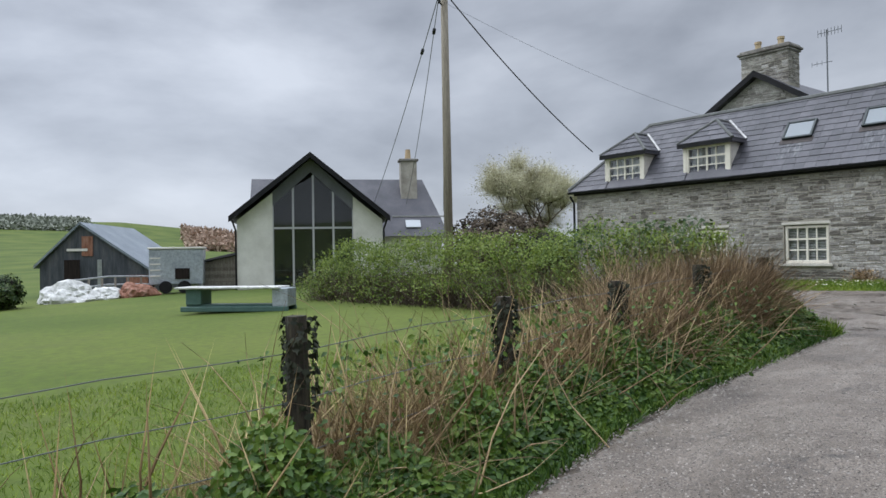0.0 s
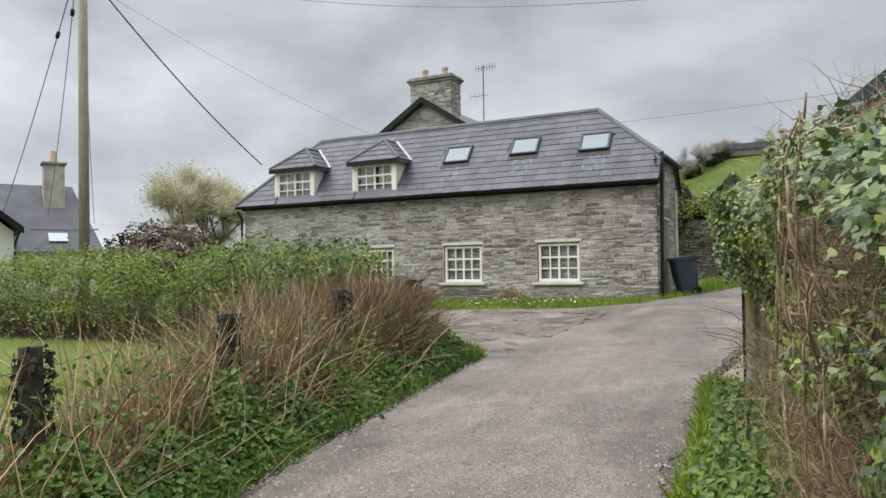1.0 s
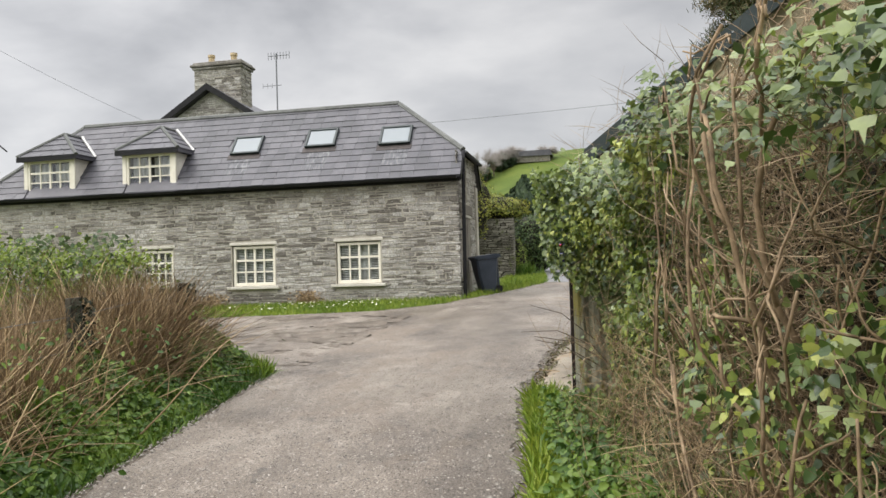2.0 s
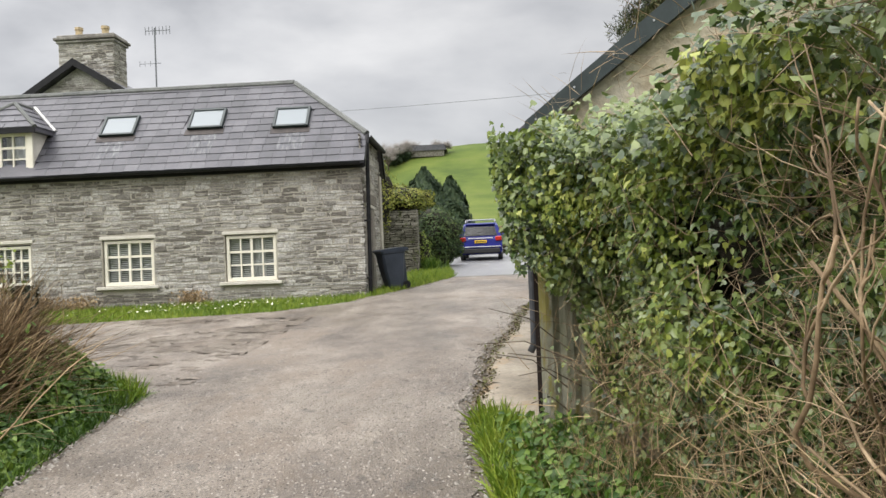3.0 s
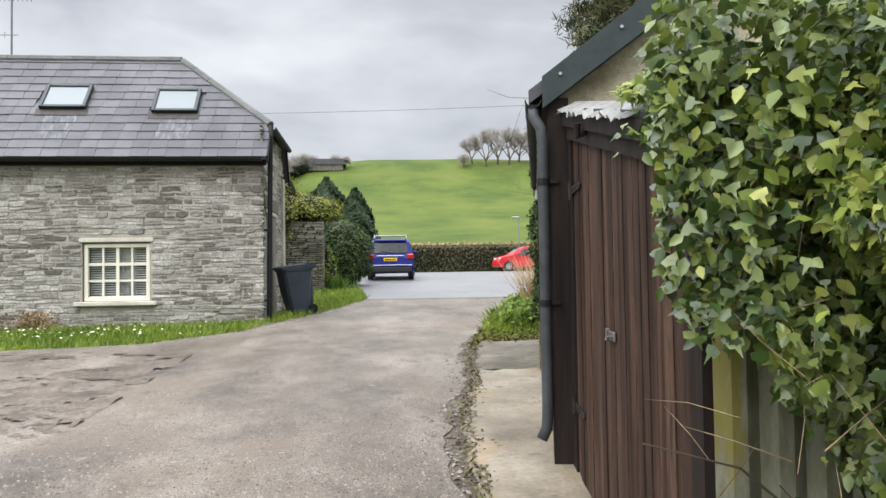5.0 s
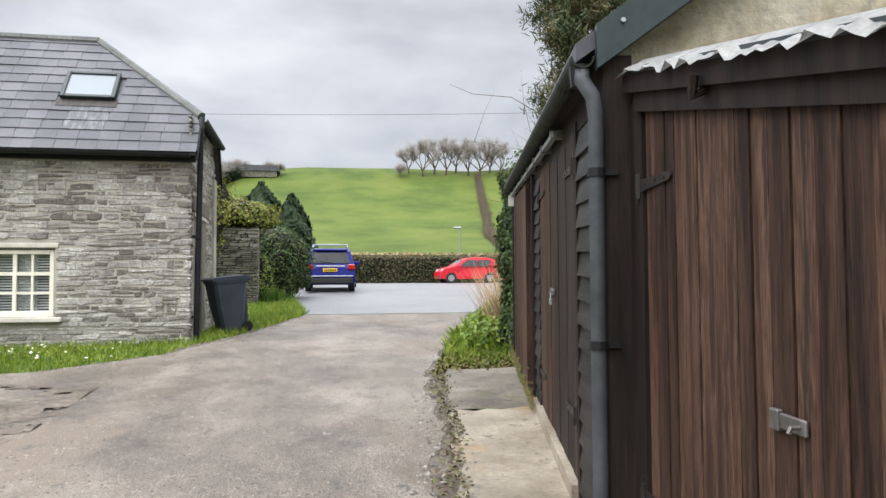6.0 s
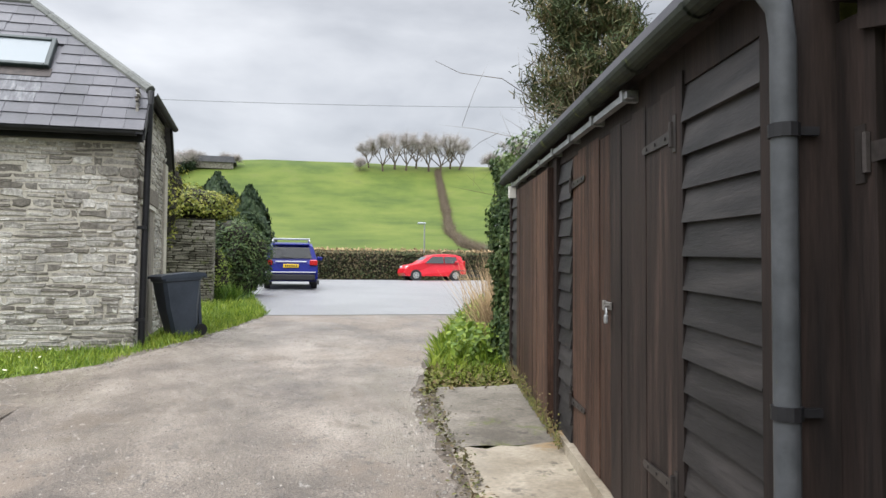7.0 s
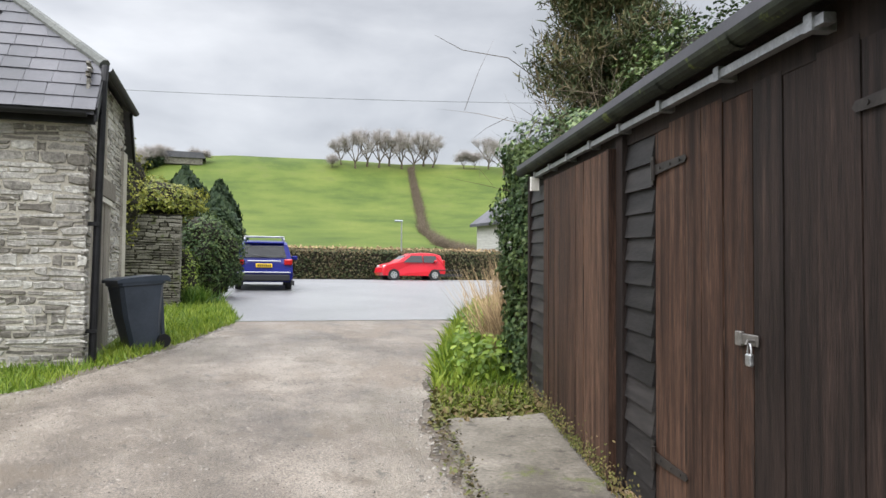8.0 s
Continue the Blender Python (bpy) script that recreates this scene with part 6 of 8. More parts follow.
def clump(name, label, category, at, radii, n, material, size, rng, core=True, group="", squash=0.0, lump=0.25, lift=0.0):
    """A shrub: leaves in a lumpy shell over a core painted near-black for its inner shade, with twigs inside."""
    t = thing(name, label, category, at, group=group)
    v = rng.normal(0, 1, (n, 3))
    v /= np.linalg.norm(v, axis=1)[:, None]
    v[:, 2] = np.abs(v[:, 2]) * 1.0 if squash else v[:, 2]
    f = np.array([1 + lump * noise.noise((a * 2.2 + at[0], b * 2.2, c * 2.2)) + 0.5 * lump * noise.noise((a * 5, b * 5 + at[1], c * 5)) for a, b, c in v])
    f *= 1 - np.abs(rng.normal(0, 0.09, n))
    pos = np.asarray(at)[None, :] + np.array([0, 0, lift + radii[2] * (0 if squash else 1)])[None, :] + v * f[:, None] * np.asarray(radii)[None, :]
    own(stuff(swarm("leaves", LEAF_V, LEAF_F, facing(v + np.array([0, 0, 0.4]), rng, n, 0.45, 0.2, size=size), pos, material)), t)
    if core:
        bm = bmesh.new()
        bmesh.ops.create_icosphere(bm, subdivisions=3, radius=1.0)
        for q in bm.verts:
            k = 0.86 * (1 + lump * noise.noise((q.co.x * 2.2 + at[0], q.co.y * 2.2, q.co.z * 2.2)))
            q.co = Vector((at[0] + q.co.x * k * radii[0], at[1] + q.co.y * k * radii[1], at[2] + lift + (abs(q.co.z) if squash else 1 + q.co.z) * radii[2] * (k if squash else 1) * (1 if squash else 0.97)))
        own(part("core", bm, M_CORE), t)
    return t


rng = np.random.default_rng(77)

# far twigs paler and greyer than bare_twig: distance haze put into the colour
M_FARTWIG = mat("bare_twig_painted_haze", [(0.26, 0.235, 0.215), (0.37, 0.34, 0.315)], scale=0.1, fine=1, rough=0.9, bump=0, island=0.15)

# ---- telegraph pole and cables ----
pole = thing("telegraph_pole", "weathered wooden telegraph pole with insulators and stays", "pole", (-17.7, 14.62, 0.2))
own(part("pole", tube(bmesh.new(), [(-17.7, 14.62, 0.0), (-17.72, 14.62, 5), (-17.75, 14.62, 10.4)], 0.15, 12, 0.11), M_POLE, smooth=True), pole)
for z in (9.55, 9.95, 10.1):
    bm = tube(bmesh.new(), [(-17.74, 14.5, z), (-17.6, 14.3, z)], 0.025, 6)
    tube(bm, [(-17.58, 14.28, z - 0.05), (-17.58, 14.28, z + 0.07)], 0.045, 8)
    own(part("insulator", bm, M_BLACK), pole)


def cable(name, a, b, sag, r, material, label, n=24, beads=()):
    a, b = Vector(a), Vector(b)
    t = thing(name, label, "cable", tuple(a))
    pts = [a.lerp(b, q) - Vector((0, 0, sag * 4 * q * (1 - q))) for q in np.linspace(0, 1, n)]
    own(part("line", tube(bmesh.new(), pts, r, 5), material), t)
    for q in beads:
        p, e = a.lerp(b, q) - Vector((0, 0, sag * 4 * q * (1 - q))), (b - a).normalized()
        own(part("insulator", tube(bmesh.new(), [p - e * 0.12, p, p + e * 0.12], 0.06, 8), M_BLACK), t)
    return t


cable("service_cable", (-17.6, 14.4, 10.0), (-17.9, 21.9, 5.5), 0.25, 0.022, M_WIRE, "black service cable from the pole to the house")
cable("stay_wire", (-17.75, 14.5, 10.3), (-33.6, 24.5, 4.6), 0.5, 0.014, M_THINWIRE, "thin wire from the pole with an insulator", beads=(0.12,))
cable("stay_wire", (-17.75, 14.5, 10.1), (-34.2, 22.5, 4.2), 0.3, 0.016, M_THINWIRE, "thin wire from the pole with an insulator", beads=(0.17,))
cable("stay_wire", (-17.75, 14.6, 9.9), (-29.6, 24.0, 4.0), 0.4, 0.012, M_THINWIRE, "thin wire from the pole with an insulator", beads=(0.12,))
cable("overhead_wire", (-17.6, 14.4, 10.1), (7.0, 15.0, 6.5), 1.6, 0.007, M_THINWIRE, "thin overhead wire across the lane")
cable("overhead_wire", (-17.6, 14.4, 9.6), (-16.9, 29.1, 7.3), 0.3, 0.005, M_THINWIRE, "thin overhead wire to the rear house")
cable("overhead_wire", (-38.0, 62.0, 13.6), (34.0, 58.0, 15.2), 0.9, 0.02, M_THINWIRE, "overhead wire across the road beyond")

# ---- the white barn conversion ----
BA, BB = Vector((-35.08, 14.81, 0)), Vector((-31.4, 21.59, 0))
bu = (BB - BA).normalized()
bn = Vector((-bu.y, bu.x, 0))
BM = Matrix(((bu.x, bn.x, 0, BA.x), (bu.y, bn.y, 0, BA.y), (0, 0, 1, -0.35), (0, 0, 0, 1)))   # x along the gable, y away, z up
BW = (BB - BA).length
barn = thing("white_barn", "white rendered barn conversion with a fully glazed gable", "house", tuple(BM @ Vector((BW / 2, 5, 0))))
EZ, AZ = 4.05, 7.2


def bb(ob):
    return own(ob, barn)


def prism(bm, prof, y0, y1, m):
    A = [bm.verts.new(m @ Vector((x, y0, z))) for x, z in prof]
    B = [bm.verts.new(m @ Vector((x, y1, z))) for x, z in prof]
    bm.faces.new(A), bm.faces.new(B[::-1])
    k = len(prof)
    for i in range(k):
        bm.faces.new((A[i], A[(i + 1) % k], B[(i + 1) % k], B[i]))
    return bm


g0, g1 = 1.93, BW - 1.68
sl = (AZ - EZ) / (BW / 2)
for prof in ([(0.15, 0), (g0, 0), (g0, EZ + sl * g0 - 0.25), (0.15, EZ - 0.1)], [(g1, 0), (BW - 0.15, 0), (BW - 0.15, EZ - 0.1), (g1, EZ + sl * (BW - g1) - 0.25)]):
    bb(part("gable_wall", prism(bmesh.new(), prof, 0.35, 0.8, BM), M_RENDER))
for x0 in (0.15, BW - 0.55):
    bb(part("side_wall", prism(bmesh.new(), [(x0, 0), (x0 + 0.4, 0), (x0 + 0.4, EZ), (x0, EZ)], 0.8, 8.5, BM), M_RENDER))
# added board and floor close behind the glass, unlit interior painted near-black
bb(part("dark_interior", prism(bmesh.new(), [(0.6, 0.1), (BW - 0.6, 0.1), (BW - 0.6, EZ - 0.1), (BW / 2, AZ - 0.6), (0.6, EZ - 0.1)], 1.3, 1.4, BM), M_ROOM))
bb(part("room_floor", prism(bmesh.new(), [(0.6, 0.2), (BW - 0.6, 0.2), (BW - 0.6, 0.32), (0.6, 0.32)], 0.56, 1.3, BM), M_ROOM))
for sg in (0, 1):
    q = [(-0.2, EZ - 0.12), (BW / 2, AZ), (BW / 2, AZ + 0.2), (-0.2, EZ + 0.08)] if sg == 0 else [(BW + 0.2, EZ - 0.12), (BW / 2, AZ), (BW / 2, AZ + 0.2), (BW + 0.2, EZ + 0.08)]
    bb(part("roof", prism(bmesh.new(), q, -0.25, 9, BM), M_SLATE))
    q2 = [(x, z - (0.1 if k in (0, 1) else 0.0)) for k, (x, z) in enumerate(q)]
    bb(part("bargeboard", prism(bmesh.new(), q2, -0.32, -0.25, BM), M_BLACK))
    gx, gs = (g0, 1) if sg == 0 else (g1, -1)
    q3 = [(gx, EZ + sl * min(gx, BW - gx) - 0.2), (BW / 2, AZ - 0.06), (BW / 2, AZ - 0.75), (gx, EZ + sl * min(gx, BW - gx) - 0.95)]
    bb(part("gable_board", prism(bmesh.new(), q3, 0.38, 0.5, BM), mat("lead_grey_cladding", [(0.10, 0.105, 0.12), (0.15, 0.155, 0.17)], scale=1, rough=0.5)))
bar = plain("pale_grey_frame", (0.42, 0.42, 0.43), 0.5)
win = new("glazed_gable")
own(win, barn)
for k in range(5):
    x = g0 + (g1 - g0) * k / 4
    h = EZ + sl * min(x, BW - x) - 0.8
    own(part("mullion", prism(bmesh.new(), [(x - 0.05, 0.3), (x + 0.05, 0.3), (x + 0.05, h), (x - 0.05, h)], 0.42, 0.54, BM), bar), win)
for z in (0.35, 3.55):
    own(part("transom", prism(bmesh.new(), [(g0, z - 0.05), (g1, z - 0.05), (g1, z + 0.05), (g0, z + 0.05)], 0.4, 0.52, BM), bar), win)
for k in range(4):
    xa, xb = g0 + (g1 - g0) * k / 4, g0 + (g1 - g0) * (k + 1) / 4
    own(part("pane", prism(bmesh.new(), [(xa, 0.4), (xb, 0.4), (xb, EZ + sl * min(xb, BW - xb) - 0.85), (xa, EZ + sl * min(xa, BW - xa) - 0.85)], 0.46, 0.48, BM), M_GLASS), win)
for x in (-0.05, BW + 0.05):
    bb(part("downpipe", tube(bmesh.new(), [BM @ Vector((x, -0.1, EZ - 0.1)), BM @ Vector((x + (0.15 if x < 1 else -0.15), 0.2, EZ - 0.6)), BM @ Vector((x + (0.15 if x < 1 else -0.15), 0.25, 0.1))], 0.05, 7), M_BLACK))
# cross wing with its own roof, chimney and rooflight
WR = 6.9
bb(part("wing_wall", prism(bmesh.new(), [(0.6, 0), (11.6, 0), (11.6, 3.4), (0.6, 3.4)], 5.2, 11, BM), M_RENDER))
bm = bmesh.new()
vs = [bm.verts.new(BM @ Vector(p)) for p in ((0.3, 4.8, 3.2), (12.0, 4.8, 3.2), (10.9, 8.2, WR), (0.3, 8.2, WR), (0.3, 11.6, 3.2), (12.0, 11.6, 3.2))]
for f in ((0, 1, 2, 3), (3, 2, 5, 4), (1, 5, 2), (0, 3, 4), (0, 4, 5, 1)):
    bm.faces.new([vs[i] for i in f])
bb(part("wing_roof", bm, M_SLATE))
bb(boxed("wing_roof_flashing", (10.3, 5.9, 4.42), (3.2, 0.1, 0.08), M_LEAD, m=BM))
bb(boxed("chimney", (9.9, 7.4, 6.7), (1.0, 0.8, 2.6), M_MORTAR, m=BM))
bb(boxed("chimney_cap", (9.9, 7.4, 8.0), (1.2, 1.0, 0.16), M_STONE, m=BM, bevel=0.03))
bb(part("chimney_pot", tube(bmesh.new(), [BM @ Vector((9.9, 7.4, 8.05)), BM @ Vector((9.9, 7.4, 8.7))], 0.2, 10, 0.15), mat("buff_pot", [(0.42, 0.3, 0.17), (0.52, 0.4, 0.25)], scale=4)))
bb(boxed("rooflight", (9.9, 5.4, 3.95), (0.9, 0.6, 0.06), plain("rooflight_pane", (0.5, 0.53, 0.55), 0.2), m=BM @ Matrix.Translation((9.9, 5.4, 3.95)) @ Matrix.Rotation(0.8, 4, "X") @ Matrix.Translation((-9.9, -5.4, -3.95))))
# boarded lean-to beside it
leanb = thing("boarded_outhouse", "low outhouse clad in pale horizontal boards", "outhouse", tuple(BM @ Vector((-1.2, 3, 0))))
own(part("wall", prism(bmesh.new(), [(-2.0, 0), (0.0, 0), (0.0, 2.2), (-2.0, 1.75)], 2.0, 5, BM), M_OLDWOOD), leanb)
for k in range(9):
    own(boxed("board", (-1.0, 1.98, 0.15 + 0.19 * k), (2.0, 0.03, 0.15), M_OLDWOOD, m=BM), leanb)
own(part("roof", prism(bmesh.new(), [(-2.2, 1.75), (0.0, 2.25), (0.0, 2.36), (-2.2, 1.86)], 1.7, 5.3, BM), M_SLATE), leanb)

# ---- dark barn, trailer and farm clutter ----


def spot(px, dist, z=None):
    """A place by its bearing from the lane's start, in degrees west of north."""
    a = radians(px)
    x, y = -math.sin(a) * dist, 0.17 + math.cos(a) * dist
    return Vector((x, y, float(land(np.array(x), np.array(y))) if z is None else z))


sa, sb = spot(80.3, 46), spot(73.2, 44)
su = (sb - sa)
su.z = 0
sw = su.length
su.normalize()
sn = Vector((-su.y, su.x, 0))
SM = Matrix(((su.x, sn.x, 0, sa.x), (su.y, sn.y, 0, sa.y), (0, 0, 1, sa.z - 0.3), (0, 0, 0, 1)))
M_TIN = mat("dark_tarred_tin", [(0.03, 0.034, 0.042), (0.06, 0.066, 0.078), (0.10, 0.1, 0.105)], scale=0.8, fine=6, rough=0.6, bump=0.3, stretch=(4, 4, 0.6))
M_RUSTY = mat("rusty_tin", [(0.14, 0.06, 0.035), (0.26, 0.12, 0.075), (0.34, 0.2, 0.15)], scale=1.2, fine=8, rough=0.8, bump=0.3, stretch=(4, 4, 1))
M_TINROOF = mat("blue_grey_tin_roof", [(0.15, 0.18, 0.205), (0.22, 0.25, 0.28)], scale=0.6, fine=5, rough=0.5, bump=0.2)
shed = thing("tin_barn", "dark tarred tin barn with rusty patches and a grey roof", "barn", tuple(SM @ Vector((sw / 2, 4, 0.3))))
own(part("wall", prism(bmesh.new(), [(0, 0), (sw, 0), (sw, 1.75), (sw * 0.37, 4.35), (0, 2.1)], 0, 9, SM), M_TIN), shed)
for x0, x1, z0, z1, m in ((sw * 0.38, sw * 0.48, 2.6, 3.7, M_RUSTY), (sw * 0.78, sw * 0.98, 0.2, 1.5, M_RUSTY), (sw * 0.22, sw * 0.36, 0.3, 2.4, M_BLKPOST), (sw * 0.52, sw * 0.56, 0.2, 2.4, M_GALV)):
    own(boxed("patch_sheet", ((x0 + x1) / 2, -0.03, (z0 + z1) / 2), (x1 - x0, 0.05, z1 - z0), m, m=SM), shed)
own(boxed("light_strip", (sw * 0.34, -0.05, 2.95), (1.1, 0.06, 0.14), M_RENDER, m=SM), shed)
own(part("roof", prism(bmesh.new(), [(sw * 0.37, 4.35), (sw + 0.2, 1.6), (sw + 0.2, 1.75), (sw * 0.37, 4.5)], -0.2, 9.2, SM), M_TINROOF), shed)
own(part("roof", prism(bmesh.new(), [(sw * 0.37, 4.35), (-0.25, 1.95), (-0.25, 2.1), (sw * 0.37, 4.5)], -0.2, 9.2, SM), M_TINROOF), shed)
tl = spot(71.3, 40)
tdir = Vector((0.42, 0.9, 0)).normalized()
TM = Matrix(((tdir.x, -tdir.y, 0, tl.x), (tdir.y, tdir.x, 0, tl.y), (0, 0, 1, tl.z), (0, 0, 0, 1)))
M_TRAIL = mat("dull_aluminium_panel", [(0.30, 0.33, 0.37), (0.42, 0.45, 0.49)], scale=0.8, fine=8, rough=0.45, metal=0.4, bump=0.1)
trailer = thing("stock_trailer", "grey aluminium livestock trailer standing in the yard", "trailer", tuple(tl))
own(boxed("body", (0, 0, 1.35), (2.6, 1.7, 1.8), M_TRAIL, m=TM, bevel=0.04), trailer)
own(boxed("roof", (0, 0, 2.3), (2.7, 1.8, 0.1), M_RENDER, m=TM, bevel=0.02), trailer)
for k in range(4):
    own(boxed("vent_slot", (-1.0, -0.86, 0.9 + 0.3 * k), (0.5, 0.03, 0.07), M_RENDER, m=TM), trailer)
own(boxed("side_window", (0.3, -0.87, 1.0), (0.7, 0.03, 0.55), M_BLKPOST, m=TM), trailer)
own(boxed("drawbar", (0.6, -0.9, 0.4), (0.12, 1.3, 0.1), M_GALV, m=TM @ Matrix.Rotation(0.5, 4, "Z")), trailer)
for x in (-0.5, 0.4):
    c = TM @ Vector((x, -0.8, 0.33))
    own(part("wheel", tube(bmesh.new(), [c, c - TM.to_3x3() @ Vector((0, 0.18, 0))], 0.32, 14), M_BLACK), trailer)
# covered heap, scrap sheets, low wall of junk
M_SHEETING = mat("white_plastic_sheet", [(0.5, 0.5, 0.47), (0.66, 0.66, 0.63)], scale=1.4, fine=6, rough=0.5, bump=0.6, depth=0.08)
for bear, dist, r, m, lab in ((78.4, 38.5, (1.3, 0.8, 0.9), M_SHEETING, "white plastic sheeting over a farm heap"), (74.2, 39.0, (1.0, 0.6, 0.65), M_RUSTY, "heap of rusty scrap metal beside the barn"), (76.2, 38.8, (0.9, 0.5, 0.55), M_SHEETING, "pale sheeting on a low farm heap")):
    p = spot(bear, dist)
    bm = bmesh.new()
    bmesh.ops.create_icosphere(bm, subdivisions=4, radius=1.0)
    for v in bm.verts:
        k = 1 + 0.3 * noise.noise(v.co * 1.7 + p) + 0.14 * noise.noise(v.co * 5 + p)
        v.co = p + Vector((v.co.x * r[0] * k, v.co.y * r[0] * k, max(-0.1, v.co.z * r[2] * k)))
    tagged(part("covered_mound", bm, m), lab, "heap")
pallet = thing("board_fence", "low grey fence of old boards round the farmyard", "fence", tuple(spot(77, 40)))
p0, p1 = spot(79.0, 39.5), spot(73.0, 39.5)
for k in range(8):
    p = p0.lerp(p1, k / 7)
    own(part("post", tube(bmesh.new(), [p, p + Vector((0.05, 0, 1.0))], 0.06, 6), M_OLDWOOD), pallet)
for z in (0.55, 0.95):
    own(part("rail", tube(bmesh.new(), [p0 + Vector((0, 0, z)), p0.lerp(p1, 0.5) + Vector((0, 0, z + 0.12)), p1 + Vector((0, 0, z))], 0.05, 5), M_GALV), pallet)
# feeder in the field
fa, fb = Vector((-22.4, 8.0, 0)), Vector((-19.9, 10.3, 0))
fu = (fb - fa).normalized()
FM = Matrix(((fu.x, -fu.y, 0, fa.x), (fu.y, fu.x, 0, fa.y), (0, 0, 1, float(land(np.array(-21.0), np.array(9.2)))), (0, 0, 0, 1)))
fl = (fb - fa).length
M_FGREEN = mat("faded_green_metal", [(0.05, 0.10, 0.085), (0.08, 0.14, 0.12)], scale=2, rough=0.5, contrast=0.2)
feeder = thing("field_feeder", "green metal livestock feeder with a pale lid", "feeder", tuple(FM @ Vector((fl / 2, 0, 0))))
own(boxed("skid", (fl / 2, -0.35, 0.1), (fl, 0.12, 0.16), M_FGREEN, m=FM, bevel=0.02), feeder)
own(boxed("skid", (fl / 2, 0.35, 0.1), (fl, 0.12, 0.16), M_FGREEN, m=FM, bevel=0.02), feeder)
own(boxed("tray", (fl / 2, 0, 0.2), (fl - 0.3, 0.6, 0.08), M_FGREEN, m=FM), feeder)
own(boxed("lid", (fl / 2 - 0.2, 0, 0.74), (fl - 0.1, 0.95, 0.06), M_SHEETING, m=FM, bevel=0.015), feeder)
own(boxed("end_box", (0.4, 0, 0.47), (0.5, 0.7, 0.48), M_FGREEN, m=FM, bevel=0.02), feeder)
own(boxed("end_box", (fl - 0.25, 0, 0.45), (0.5, 0.7, 0.55), M_TRAIL, None, "", FM, 0.02), feeder)
# trees between the barns and the house
M_PALETWIG = mat("budding_willow_twig", [(0.3, 0.28, 0.17), (0.46, 0.44, 0.28), (0.56, 0.54, 0.36)], scale=0.4, fine=3, rough=0.8, bump=0, island=0.2)
bare_tree("budding_tree", "round bare tree with pale yellow-green buds", (-35.5, 36.4, 0.7), 9.4, np.random.default_rng(3), 26000, 1.2, M_PALETWIG, depth=4, spread=0.85, bole=0.12, leaf=(M_PALETWIG, 9000, (0.05, 0.13)))
clump("thorn_bush", "dark leafless thorn bush behind the hedge", "bush", (-29.5, 27.8, 0.4), (2.7, 2.2, 1.75), 12000, M_TWIG, (0.1, 0.25), rng, core=False, lump=0.5)
clump("thorn_bush", "dull green bush beside the stone house", "bush", (-24.6, 26.6, 0.5), (1.7, 1.3, 1.15), 5000, M_HEDGE, (0.08, 0.16), rng, core=True, lump=0.45)
clump("field_bush", "dark evergreen bush at the farmyard's edge", "bush", tuple(spot(83.2, 36)), (1.3, 1.2, 0.75), 5000, M_LAUREL, (0.08, 0.17), rng, core=True, lump=0.4)

# ---- beyond the house: pier, shrubs, bin ----
pier = thing("garden_wall", "rough dry-stone garden wall end", "wall", (-4.3, 30.8, 1.1))
PX0, PX1, PY, PZ0, PZ1 = -5.6, -3.55, 30.7, 1.0, 3.42
pier_core = own(boxed("wall_core", ((PX0 + PX1) / 2, PY + 0.32, (PZ0 + PZ1) / 2), (PX1 - PX0 - 0.06, 0.52, PZ1 - PZ0), M_CORE), pier)
clump("golden_shrub", "clipped golden-green shrub on top of the garden wall", "shrub", (-4.35, 31.4, 3.3), (1.3, 0.8, 0.55), 6000, M_GOLD, (0.05, 0.1), rng, lump=0.3, lift=-0.05)
clump("golden_shrub", "tall variegated shrub beside the house end", "shrub", (-5.0, 29.6, 2.6), (0.75, 0.7, 1.3), 3500, M_GOLD, (0.05, 0.1), rng, lump=0.35)
clump("laurel_bush", "rounded dark evergreen bush beside the lane", "bush", (-3.2, 34.0, 1.15), (1.2, 1.1, 1.28), 9000, M_LAUREL, (0.06, 0.12), rng, lump=0.2, squash=0.0)
clump("bush", "small bright bush against the garden wall", "bush", (-3.6, 31.6, 1.1), (0.4, 0.4, 0.8), 1500, M_HEDGE, (0.05, 0.1), rng, lump=0.4)
n = 420
dafs = thing("daffodil_leaves", "clump of daffodil leaves at the wall foot", "plant", (-3.2, 31.2, 1.1))
own(stuff(swarm("leaf_clump", BLADE_V, BLADE_F, turns(n, rng, 0.35, (0.35, 0.6)) * np.array([0.9, 1, 1])[None, None, :], put(rng.normal(-3.2, 0.22, n), rng.normal(31.2, 0.2, n)), M_NETTLE)), dafs)
